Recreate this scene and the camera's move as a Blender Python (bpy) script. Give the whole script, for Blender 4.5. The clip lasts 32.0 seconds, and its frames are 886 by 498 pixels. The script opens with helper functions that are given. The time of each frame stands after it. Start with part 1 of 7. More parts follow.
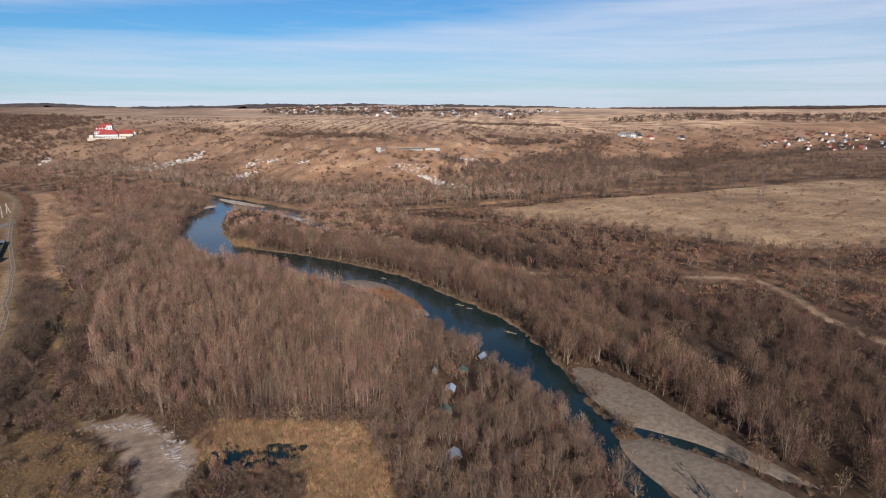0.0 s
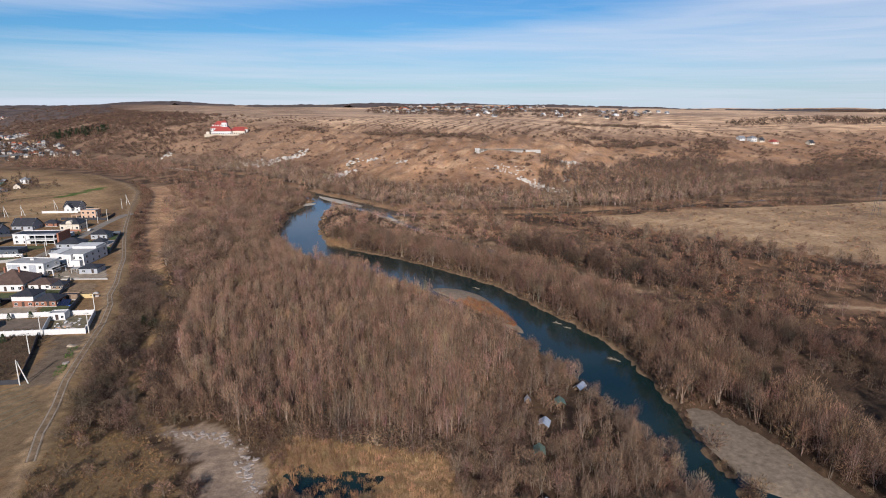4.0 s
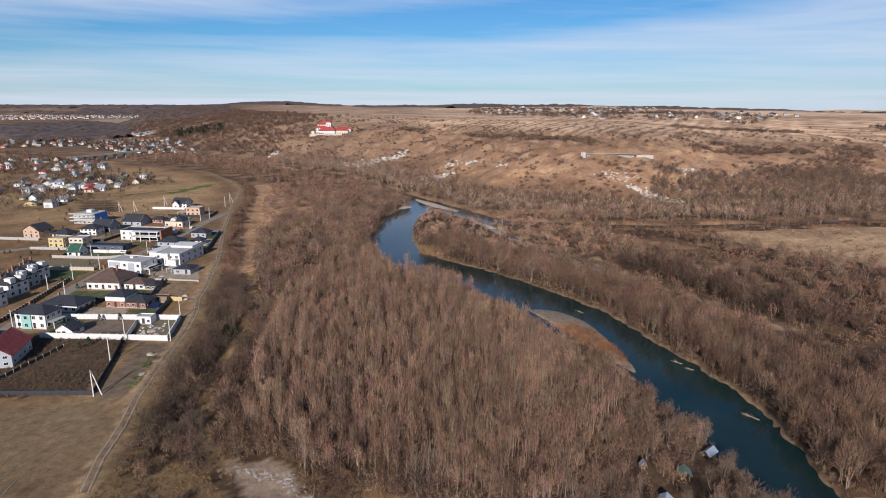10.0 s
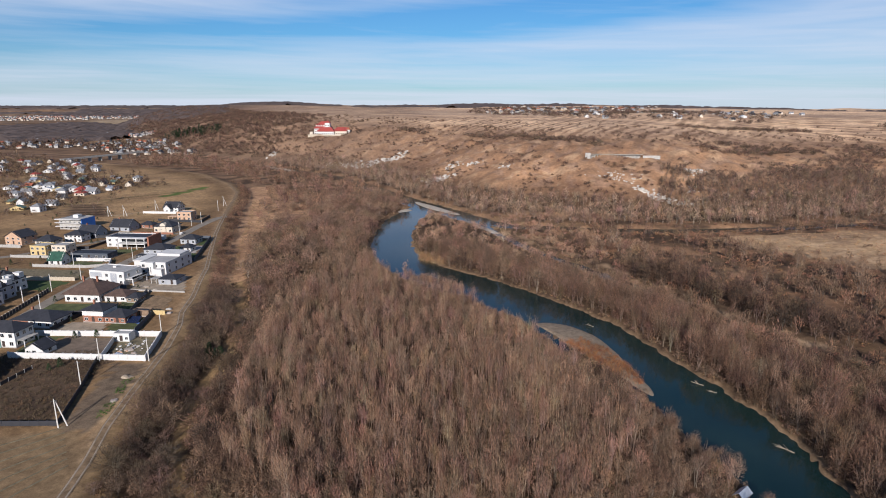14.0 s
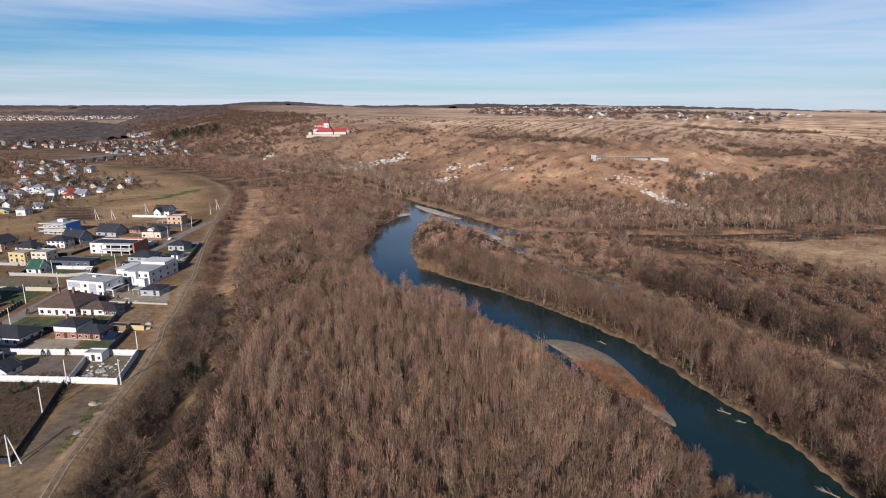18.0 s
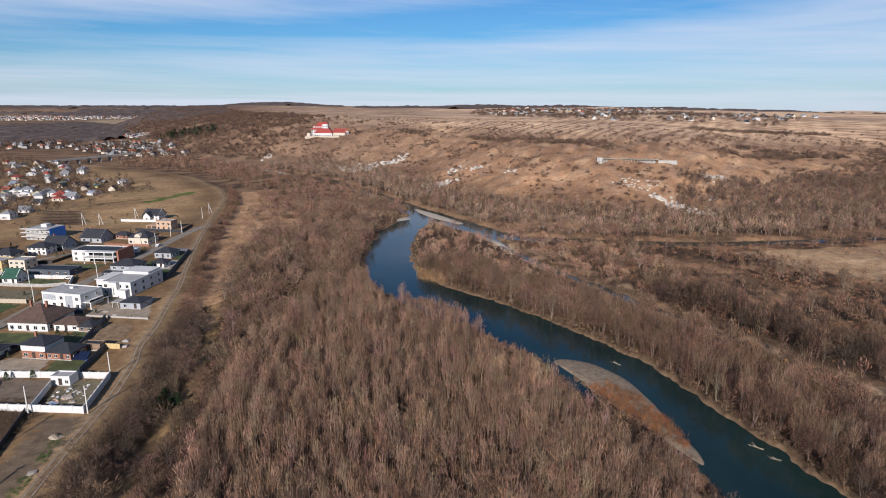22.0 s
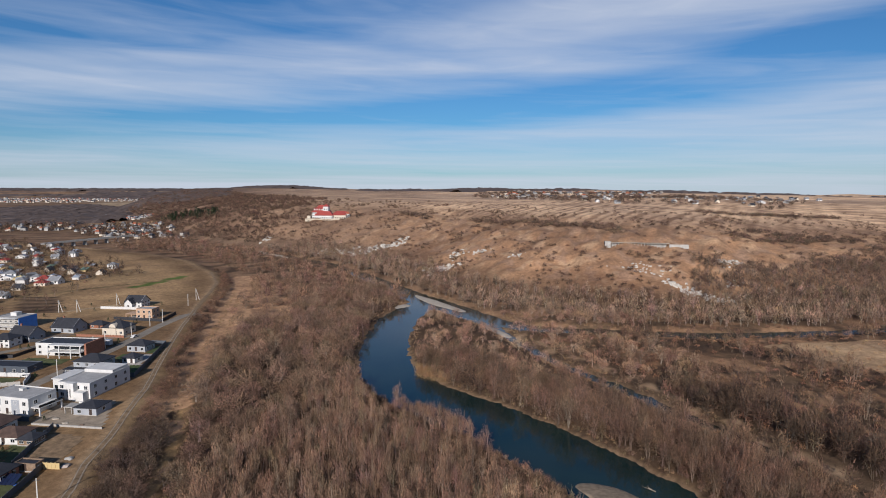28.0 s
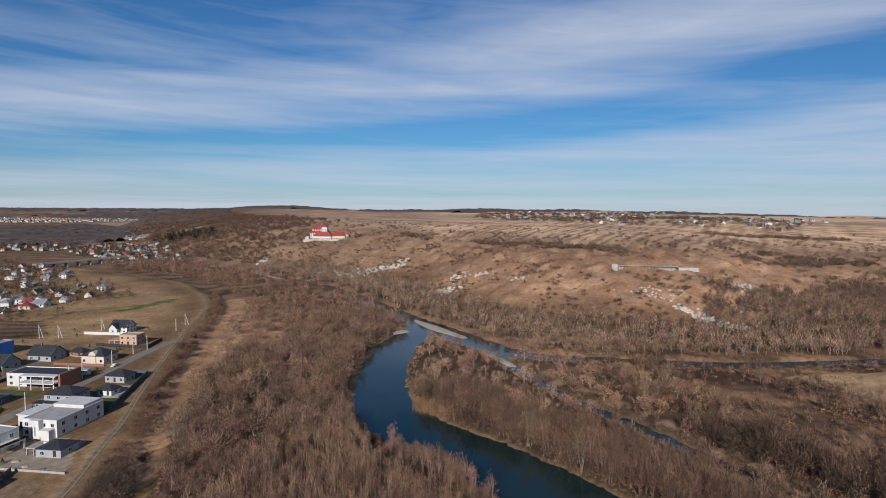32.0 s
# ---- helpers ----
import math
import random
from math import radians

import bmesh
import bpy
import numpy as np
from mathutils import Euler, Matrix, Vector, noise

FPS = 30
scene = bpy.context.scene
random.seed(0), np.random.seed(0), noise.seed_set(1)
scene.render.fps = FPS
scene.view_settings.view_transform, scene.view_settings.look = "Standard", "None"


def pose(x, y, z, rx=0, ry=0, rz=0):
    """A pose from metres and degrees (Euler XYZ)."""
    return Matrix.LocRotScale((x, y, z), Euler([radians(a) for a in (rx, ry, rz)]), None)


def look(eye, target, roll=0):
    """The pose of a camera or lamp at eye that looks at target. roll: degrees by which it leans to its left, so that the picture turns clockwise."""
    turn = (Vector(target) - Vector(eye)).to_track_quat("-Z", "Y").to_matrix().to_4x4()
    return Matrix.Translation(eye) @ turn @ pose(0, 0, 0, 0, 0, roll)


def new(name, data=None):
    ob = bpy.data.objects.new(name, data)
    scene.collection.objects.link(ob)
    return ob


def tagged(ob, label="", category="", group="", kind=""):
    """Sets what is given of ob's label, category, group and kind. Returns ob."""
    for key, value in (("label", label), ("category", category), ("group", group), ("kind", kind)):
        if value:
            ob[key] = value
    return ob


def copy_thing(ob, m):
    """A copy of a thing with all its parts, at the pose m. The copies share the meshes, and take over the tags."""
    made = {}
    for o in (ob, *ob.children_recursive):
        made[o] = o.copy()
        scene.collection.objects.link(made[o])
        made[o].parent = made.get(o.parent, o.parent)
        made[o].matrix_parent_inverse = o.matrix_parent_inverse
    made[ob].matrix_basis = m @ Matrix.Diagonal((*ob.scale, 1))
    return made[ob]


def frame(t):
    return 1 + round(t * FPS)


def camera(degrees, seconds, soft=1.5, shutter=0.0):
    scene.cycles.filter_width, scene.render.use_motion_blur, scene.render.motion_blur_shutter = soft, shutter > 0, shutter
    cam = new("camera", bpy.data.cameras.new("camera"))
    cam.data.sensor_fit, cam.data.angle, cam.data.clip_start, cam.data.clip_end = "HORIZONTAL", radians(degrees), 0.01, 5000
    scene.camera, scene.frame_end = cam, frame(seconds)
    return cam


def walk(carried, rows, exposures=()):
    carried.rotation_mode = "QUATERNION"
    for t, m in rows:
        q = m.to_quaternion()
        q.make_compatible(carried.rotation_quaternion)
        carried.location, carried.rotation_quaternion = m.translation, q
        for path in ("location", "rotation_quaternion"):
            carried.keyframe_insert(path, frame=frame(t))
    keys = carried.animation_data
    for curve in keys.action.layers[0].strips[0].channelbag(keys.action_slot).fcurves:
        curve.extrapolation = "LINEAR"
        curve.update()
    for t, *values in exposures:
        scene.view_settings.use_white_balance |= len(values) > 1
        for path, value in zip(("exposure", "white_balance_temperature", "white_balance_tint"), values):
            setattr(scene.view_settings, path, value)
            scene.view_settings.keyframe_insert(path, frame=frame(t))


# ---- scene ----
SOFT = 1.0
EXPOSURES = [(0.0, 0.38, 6050, 15), (22.5, 0.38, 6050, 15), (27.5, 0.17, 6050, 14), (30.0, 0.1, 6050, 14), (32.0, 0.08, 6050, 14)]
cam = camera(72.433, 32.0, soft=SOFT)


def aim(x, y, z, yaw, pitch, roll):
    """A pose from the eye, the turn to the left from +y, the tilt upwards and the lean, in degrees."""
    turn = Euler((0, 0, radians(yaw))).to_matrix() @ Euler((radians(90 + pitch), 0, 0)).to_matrix() @ Euler((0, 0, radians(roll))).to_matrix()
    return Matrix.Translation((x, y, z)) @ turn.to_4x4()


PATH = [
    (0.0, aim(0.00, 0.00, 89.98, -18.666, -13.736, -0.392)),
    (0.5, aim(0.74, 2.16, 89.97, -16.603, -13.717, -0.278)),
    (1.0, aim(1.51, 4.34, 89.97, -14.915, -13.692, -0.226)),
    (1.5, aim(2.18, 6.54, 89.96, -14.880, -13.688, -0.225)),
    (2.0, aim(2.73, 8.78, 89.96, -14.607, -13.681, -0.271)),
    (2.5, aim(3.25, 11.03, 89.95, -12.516, -13.674, -0.146)),
    (3.0, aim(3.73, 13.28, 89.95, -12.036, -13.690, -0.118)),
    (3.5, aim(4.14, 15.53, 89.95, -11.145, -13.710, -0.144)),
    (5.5, aim(6.09, 24.41, 89.94, -5.022, -13.668, 0.077)),
    (6.0, aim(6.32, 26.63, 89.94, -5.008, -13.665, 0.045)),
    (6.5, aim(6.41, 28.88, 89.95, -3.092, -13.667, 0.098)),
    (7.0, aim(6.61, 31.12, 89.95, -2.643, -13.671, 0.132)),
    (7.5, aim(6.79, 33.38, 89.96, -2.605, -13.669, 0.092)),
    (8.0, aim(6.91, 35.67, 89.97, -2.265, -13.668, 0.071)),
    (8.5, aim(6.99, 37.96, 89.97, -2.266, -13.659, 0.018)),
    (9.0, aim(7.07, 40.18, 89.97, -2.246, -13.668, -0.001)),
    (9.5, aim(7.11, 42.36, 89.97, -0.038, -13.641, 0.098)),
    (10.0, aim(7.10, 44.54, 89.97, -0.033, -13.645, 0.080)),
    (10.5, aim(7.10, 46.74, 89.96, -0.010, -13.635, 0.066)),
    (11.0, aim(7.15, 48.93, 89.96, -0.012, -13.629, 0.020)),
    (11.5, aim(7.19, 51.12, 89.95, 0.004, -13.644, -0.017)),
    (12.0, aim(7.22, 53.30, 89.95, -0.000, -13.647, -0.035)),
    (12.5, aim(7.25, 55.47, 89.94, -0.001, -13.643, -0.039)),
    (13.0, aim(7.30, 57.65, 89.94, 0.021, -13.671, -0.070)),
    (13.5, aim(7.32, 59.87, 89.93, 0.041, -13.655, -0.063)),
    (14.0, aim(7.33, 62.08, 89.92, 0.062, -13.668, -0.098)),
    (14.5, aim(7.30, 64.34, 89.90, 0.079, -13.668, -0.094)),
    (16.5, aim(7.27, 73.64, 89.63, 0.123, -13.629, -0.100)),
    (17.0, aim(7.34, 76.00, 89.60, 0.124, -13.633, -0.066)),
    (17.5, aim(7.39, 78.33, 89.58, 0.147, -13.628, -0.022)),
    (18.0, aim(7.41, 80.63, 89.55, 0.155, -13.628, -0.006)),
    (18.5, aim(7.37, 82.90, 89.53, 0.171, -13.610, -0.003)),
    (19.0, aim(7.30, 85.16, 89.51, 0.183, -13.618, 0.039)),
    (19.5, aim(7.24, 87.47, 89.49, 0.171, -13.609, 0.044)),
    (20.0, aim(7.22, 89.78, 89.47, 0.187, -13.612, 0.068)),
    (20.5, aim(7.24, 92.06, 89.45, 0.201, -13.599, 0.101)),
    (21.0, aim(7.27, 94.36, 89.43, 0.214, -13.591, 0.130)),
    (21.5, aim(7.29, 96.67, 89.40, 0.224, -13.583, 0.129)),
    (22.0, aim(7.30, 98.96, 89.38, 0.227, -13.566, 0.095)),
    (22.5, aim(7.29, 101.23, 89.35, 0.235, -13.570, 0.116)),
    (23.0, aim(7.33, 103.53, 89.33, 0.251, -13.436, 0.110)),
    (23.5, aim(7.39, 105.84, 89.30, 0.271, -12.779, 0.100)),
    (24.0, aim(7.46, 108.16, 89.27, 0.296, -12.045, 0.092)),
    (24.5, aim(7.54, 110.52, 89.24, 0.323, -11.324, 0.095)),
    (25.0, aim(7.61, 112.91, 89.21, 0.329, -10.582, 0.061)),
    (25.5, aim(7.66, 115.25, 89.17, 0.353, -9.811, 0.066)),
    (27.5, aim(7.71, 124.27, 88.86, 0.429, -6.724, 0.123)),
    (28.0, aim(7.75, 126.60, 88.83, 0.451, -5.908, 0.154)),
    (28.5, aim(7.81, 128.97, 88.81, 0.465, -5.115, 0.190)),
    (29.0, aim(7.90, 131.40, 88.80, 0.489, -4.319, 0.226)),
    (29.5, aim(7.96, 133.84, 88.78, 0.503, -3.551, 0.206)),
    (30.0, aim(7.99, 136.23, 88.77, 0.509, -2.809, 0.215)),
    (30.5, aim(7.97, 138.57, 88.76, 0.504, -2.606, 0.221)),
    (31.0, aim(7.92, 140.86, 88.74, 0.529, -2.684, 0.266)),
    (31.5, aim(7.84, 143.08, 88.74, 0.531, -3.170, 0.267)),
    (32.0, aim(7.74, 145.24, 88.73, 0.535, -3.969, 0.280)),
]
walk(cam, PATH, EXPOSURES)


# ---- sky and sun ----
SUN_TO = Vector((0.16, 0.985, 0)).normalized()   # the way the shadows fall
SUN_UP = radians(24)
world = bpy.data.worlds.new("sky")
scene.world = world
world.use_nodes = True
wt = world.node_tree
wt.nodes.clear()
w_out = wt.nodes.new("ShaderNodeOutputWorld")
w_bg = wt.nodes.new("ShaderNodeBackground")
w_sky = wt.nodes.new("ShaderNodeTexSky")
w_sky.sky_type = "NISHITA"
w_sky.sun_disc = False
w_sky.sun_elevation = SUN_UP
w_sky.sun_rotation = math.atan2(-SUN_TO.x, -SUN_TO.y)
w_sky.altitude = 200
w_sky.air_density, w_sky.dust_density, w_sky.ozone_density = 1.0, 0.15, 5.0
w_bg.inputs["Strength"].default_value = 0.056
w_co = wt.nodes.new("ShaderNodeTexCoord")
w_sep = wt.nodes.new("ShaderNodeSeparateXYZ")
wt.links.new(w_co.outputs["Generated"], w_sep.inputs[0])


def wmath(op, a, b=None, clamp=False):
    n = wt.nodes.new("ShaderNodeMath")
    n.operation = op
    n.use_clamp = clamp
    for k, v in enumerate((a, b)):
        if v is None:
            continue
        if isinstance(v, (int, float)):
            n.inputs[k].default_value = v
        else:
            wt.links.new(v, n.inputs[k])
    return n.outputs[0]


# thin high cloud: layers at several heights above the horizon, drawn out into streaks
w_up = wmath("MAXIMUM", w_sep.outputs["Z"], 0.0)
w_el = wmath("DIVIDE", w_up, wmath("SQRT", wmath("SUBTRACT", 1.0001, wmath("MULTIPLY", w_up, w_up))))
w_side = w_sep.outputs["X"]
w_vec = wt.nodes.new("ShaderNodeCombineXYZ")
wt.links.new(wmath("MULTIPLY", w_side, 2.0), w_vec.inputs[0])
wt.links.new(wmath("ADD", wmath("MULTIPLY", wmath("LOGARITHM", wmath("ADD", w_el, 0.06), 2.718), 4.6), wmath("MULTIPLY", w_side, 0.5)), w_vec.inputs[1])
wt.links.new(wmath("MULTIPLY", w_sep.outputs["Y"], 1.7), w_vec.inputs[2])


def streaks(scale, detail, rough, bend):
    n = wt.nodes.new("ShaderNodeTexNoise")
    for key, v in (("Scale", scale), ("Detail", detail), ("Roughness", rough), ("Distortion", bend)):
        n.inputs[key].default_value = v
    wt.links.new(w_vec.outputs[0], n.inputs["Vector"])
    return n.outputs["Fac"]


w_wide, w_fine = streaks(0.75, 4, 0.5, 0.5), streaks(2.6, 7, 0.55, 1.0)
w_ramp = wt.nodes.new("ShaderNodeValToRGB")   # how much cloud at each height
w_stops = ((0.0, 0.85), (0.05, 0.66), (0.12, 0.64), (0.2, 0.5), (0.265, 0.1), (0.36, 0.06), (0.42, 0.42), (0.55, 0.62), (0.66, 0.5), (0.76, 0.12), (1.0, 0.0))
while len(w_ramp.color_ramp.elements) < len(w_stops):
    w_ramp.color_ramp.elements.new(0.5)
for w_e, (w_p, w_v) in zip(w_ramp.color_ramp.elements, w_stops):
    w_e.position, w_e.color = w_p, (w_v, w_v, w_v, 1)
w_lean = wmath("MULTIPLY", wmath("MULTIPLY", w_side, w_el), 0.75)   # the upper sheet climbs to the east
wt.links.new(wmath("MULTIPLY", wmath("SUBTRACT", w_el, w_lean), 2.7), w_ramp.inputs[0])
w_soft = wmath("ADD", wmath("MULTIPLY", wmath("SUBTRACT", w_wide, 0.5), 1.3), wmath("MULTIPLY", wmath("SUBTRACT", w_fine, 0.5), 0.5))
w_veil = wmath("ADD", w_ramp.outputs[0], w_soft, True)
w_fac = wmath("MULTIPLY", w_veil, 0.86)
w_mix = wt.nodes.new("ShaderNodeMix")
w_mix.data_type = "RGBA"
wt.links.new(w_fac, w_mix.inputs["Factor"])
w_tint = wt.nodes.new("ShaderNodeMix")   # a deep, clear winter blue
w_tint.data_type, w_tint.blend_type = "RGBA", "MULTIPLY"
w_tint.inputs["Factor"].default_value = 1.0
wt.links.new(w_sky.outputs[0], w_tint.inputs["A"])
w_tint.inputs["B"].default_value = (0.6, 0.97, 1.15, 1)
wt.links.new(w_tint.outputs["Result"], w_mix.inputs["A"])
w_mix.inputs["B"].default_value = (9.6, 10.2, 11.0, 1)
wt.links.new(w_mix.outputs["Result"], w_bg.inputs["Color"])
wt.links.new(w_bg.outputs[0], w_out.inputs[0])

sun_data = bpy.data.lights.new("sun", "SUN")
sun_data.energy, sun_data.angle, sun_data.color = 5.0, radians(0.53), (1.0, 0.93, 0.82)
sun = new("sun", sun_data)
sun.matrix_world = look((0, 0, 500), Vector((0, 0, 500)) + SUN_TO * math.cos(SUN_UP) - Vector((0, 0, math.sin(SUN_UP))))


# ---- materials ----
def material(name, rough=0.8, metal=0.0):
    m = bpy.data.materials.new(name)
    m.use_nodes = True
    b = m.node_tree.nodes["Principled BSDF"]
    b.inputs["Roughness"].default_value = rough
    b.inputs["Metallic"].default_value = metal
    b.inputs["Specular IOR Level"].default_value = 0.3
    return m, m.node_tree, b


def node(nt, kind, **values):
    n = nt.nodes.new(kind)
    for k, v in values.items():
        n.inputs[k].default_value = v
    return n


def grain(nt, scale, detail=5, rough=0.6, space="Object"):
    co = nt.nodes.new("ShaderNodeTexCoord")
    n = node(nt, "ShaderNodeTexNoise", Scale=scale, Detail=detail, Roughness=rough)
    nt.links.new(co.outputs[space], n.inputs["Vector"])
    return n.outputs["Fac"]


def ramp(nt, fac, *stops):
    r = nt.nodes.new("ShaderNodeValToRGB")
    e = r.color_ramp.elements
    while len(e) < len(stops):
        e.new(0.5)
    for s, (p, c) in zip(e, stops):
        s.position, s.color = p, (*c, 1)
    nt.links.new(fac, r.inputs[0])
    return r.outputs[0]


def mixed(nt, kind, fac, a, b):
    m = nt.nodes.new("ShaderNodeMix")
    m.data_type, m.blend_type = "RGBA", kind
    for key, v in (("Factor", fac), ("A", a), ("B", b)):
        if isinstance(v, (int, float)):
            m.inputs[key].default_value = v
        elif isinstance(v, tuple):
            m.inputs[key].default_value = (*v, 1)
        else:
            nt.links.new(v, m.inputs[key])
    return m.outputs["Result"]


def bump(nt, b, height, strength, distance):
    n = node(nt, "ShaderNodeBump", Strength=strength, Distance=distance)
    nt.links.new(height, n.inputs["Height"])
    nt.links.new(n.outputs[0], b.inputs["Normal"])


def plain(name, color, rough=0.8, metal=0.0, vary=0.25, scale=0.8, relief=0.02):
    """Paint, plaster, stone or metal of one colour with stains at two scales."""
    m, nt, b = material(name, rough, metal)
    fine = grain(nt, scale * 9, 6)
    wide = grain(nt, scale * 0.7, 3)
    lo, hi = 1 - vary, 1 + vary * 0.6
    c = mixed(nt, "MULTIPLY", 1.0, color, ramp(nt, wide, (0.3, (lo, lo, lo)), (0.7, (hi, hi, hi))))
    c = mixed(nt, "MULTIPLY", 0.6, c, ramp(nt, fine, (0.25, (lo, lo, lo)), (0.75, (hi, hi, hi))))
    nt.links.new(c, b.inputs["Base Color"])
    bump(nt, b, fine, 0.4, relief)
    return m


def bark_like(name, dark, light, per_tree=True):
    """Wood of trunks or twigs: differs from twig to twig and from tree to tree."""
    m, nt, b = material(name, 0.85)
    g = nt.nodes.new("ShaderNodeNewGeometry")
    c = ramp(nt, g.outputs["Random Per Island"], (0.0, dark), (1.0, light))
    if per_tree:
        a = nt.nodes.new("ShaderNodeAttribute")
        a.attribute_name = "tint"
        c = mixed(nt, "MULTIPLY", 1.0, c, a.outputs["Color"])
    else:
        o = nt.nodes.new("ShaderNodeObjectInfo")
        c = mixed(nt, "MULTIPLY", 1.0, c, ramp(nt, o.outputs["Random"], (0.0, (0.75, 0.72, 0.72)), (0.5, (1.0, 0.97, 0.95)), (1.0, (1.2, 1.08, 0.98))))
    nt.links.new(c, b.inputs["Base Color"])
    return m


def ground_material():
    m, nt, b = material("valley_ground", 0.95)
    b.inputs["Specular IOR Level"].default_value = 0.1
    a = nt.nodes.new("ShaderNodeAttribute")
    a.attribute_name = "cover"
    wide, mid, fine = grain(nt, 0.035, 6), grain(nt, 0.35, 6, 0.65), grain(nt, 2.3, 5, 0.7)
    c = mixed(nt, "MULTIPLY", 1.0, a.outputs["Color"], ramp(nt, wide, (0.3, (0.78, 0.76, 0.75)), (0.7, (1.2, 1.18, 1.12))))
    big = grain(nt, 0.011, 5, 0.55)
    c = mixed(nt, "MULTIPLY", 1.0, c, ramp(nt, big, (0.35, (0.74, 0.7, 0.7)), (0.65, (1.24, 1.22, 1.18))))
    c = mixed(nt, "MULTIPLY", 1.0, c, ramp(nt, mid, (0.28, (0.62, 0.6, 0.58)), (0.72, (1.3, 1.27, 1.2))))
    c = mixed(nt, "MULTIPLY", 0.8, c, ramp(nt, fine, (0.25, (0.6, 0.58, 0.56)), (0.75, (1.35, 1.32, 1.28))))
    nt.links.new(c, b.inputs["Base Color"])
    bump(nt, b, mid, 0.7, 0.3)
    return m


def water_material():
    m, nt, b = material("river_water", 0.04)
    b.inputs["Specular IOR Level"].default_value = 0.5
    b.inputs["IOR"].default_value = 1.33
    c = ramp(nt, grain(nt, 0.03, 4), (0.3, (0.005, 0.016, 0.0165)), (0.7, (0.012, 0.028, 0.024)))
    nt.links.new(c, b.inputs["Base Color"])
    bump(nt, b, grain(nt, 0.9, 4), 0.06, 0.2)
    return m


M_GROUND, M_WATER = ground_material(), water_material()
M_BARK = bark_like("pale_bark", (0.12, 0.1, 0.078), (0.3, 0.25, 0.195))
M_TWIG = bark_like("winter_twigs", (0.045, 0.03, 0.021), (0.275, 0.183, 0.12))
M_BARK_1 = bark_like("pale_bark_single", (0.12, 0.1, 0.078), (0.3, 0.25, 0.195), False)
M_TWIG_1 = bark_like("winter_twigs_single", (0.045, 0.03, 0.021), (0.275, 0.183, 0.12), False)
M_GRAVEL = plain("river_gravel", (0.225, 0.171, 0.119), 0.95, vary=0.35, scale=1.1, relief=0.05)


def part(name, bm, mat, parent=None, label=""):
    me = bpy.data.meshes.new(name)
    bm.to_mesh(me)
    bm.free()
    for one in (mat if isinstance(mat, (list, tuple)) else [mat]):
        me.materials.append(one)
    ob = new(name, me)
    if parent:
        ob.parent = parent
    if label:
        ob["label"] = label
    return ob


# ---- plan of the valley ----
# river branch: x, y, width of the water
BRANCH = [(60, -170, 9), (74, -60, 9), (84, 40, 9), (86, 105, 9), (89, 140, 12), (91, 165, 18), (91, 190, 24), (88, 215, 29), (83, 240, 27), (77, 262, 24),
          (66, 290, 30), (47, 318, 34), (24, 348, 35), (-1, 374, 34), (-19, 402, 29), (-26, 440, 27), (-28, 480, 27), (-25, 528, 27), (-12, 575, 27), (-4, 590, 24)]
# main channel under the hill
CHANNEL = [(-330, 1010, 20), (-245, 935, 20), (-211, 897, 20), (-180, 865, 18), (-132, 815, 18), (-83, 737, 18), (-45, 662, 20), (-16, 603, 26), (13, 558, 26),
           (36, 520, 22), (60, 500, 16), (111, 491, 15), (160, 483, 15), (210, 487, 14), (260, 495, 12), (316, 508, 9), (400, 520, 5)]
BRAID = [(34, 510, 10), (47, 470, 7), (66, 420, 7), (85, 385, 8), (103, 350, 8), (117, 325, 5)]
POOL = [(45, 297, 7), (48, 285, 6), (51.5, 274, 5), (57, 263, 3)]
INLET = [(96, 133, 5), (106, 121, 5.5), (113, 110, 4.5), (120, 98, 3)]
# foot of the hill, from the far left to the far right
FOOT = [(-5000, 15000), (-2400, 6500), (-1450, 3400), (-1340, 2700), (-1180, 2300), (-760, 1640), (-520, 1240), (-330, 1030), (-235, 965), (-120, 860), (-60, 745), (-20, 670), (30, 590), (120, 535), (220, 530), (330, 560), (450, 610), (640, 700), (1100, 830), (4600, 1500)]
TRACK = [(-63, 120), (-73, 163), (-77, 177), (-80, 193), (-84, 210), (-87, 229), (-89.5, 247), (-92, 264), (-96.5, 286), (-102, 301), (-106, 322), (-112, 345), (-118, 370), (-129, 405), (-145, 457), (-165, 532), (-181, 600), (-194, 648), (-224, 712), (-286, 801), (-367, 875), (-520, 960)]
TRAIL = [(-42, 176), (-49, 181), (-56, 190), (-61, 200), (-67, 217), (-70, 235), (-71, 250), (-72, 262), (-74, 280), (-84, 320), (-108, 396), (-117, 431), (-127, 472), (-135, 508), (-150, 560), (-170, 640)]


# gravel bars and sand banks
BARS = [
    [(103, 169), (110, 168), (117, 150), (119, 132), (122, 108), (125, 88), (119, 94), (113, 112.5), (105, 124), (98.5, 132), (98, 143), (99, 157)],
    [(92, 124), (99, 123.5), (107, 113.5), (113, 102), (118, 85), (112, 70), (97, 80), (91, 98), (89.5, 113)],
    [(46, 299), (50, 301), (58, 298), (64, 291), (68, 283), (71, 268), (72, 253), (74, 242), (73, 236), (70, 241), (66, 250), (60, 263), (55, 275), (52, 285), (48, 294)],
]


def inside(poly, X, Y):
    out = np.zeros(np.shape(X), bool)
    for (ax, ay), (bx, by) in zip(poly, poly[1:] + poly[:1]):
        cross = ((ay > Y) != (by > Y)) & (X < (bx - ax) * (Y - ay) / (by - ay + 1e-9) + ax)
        out ^= cross
    return out


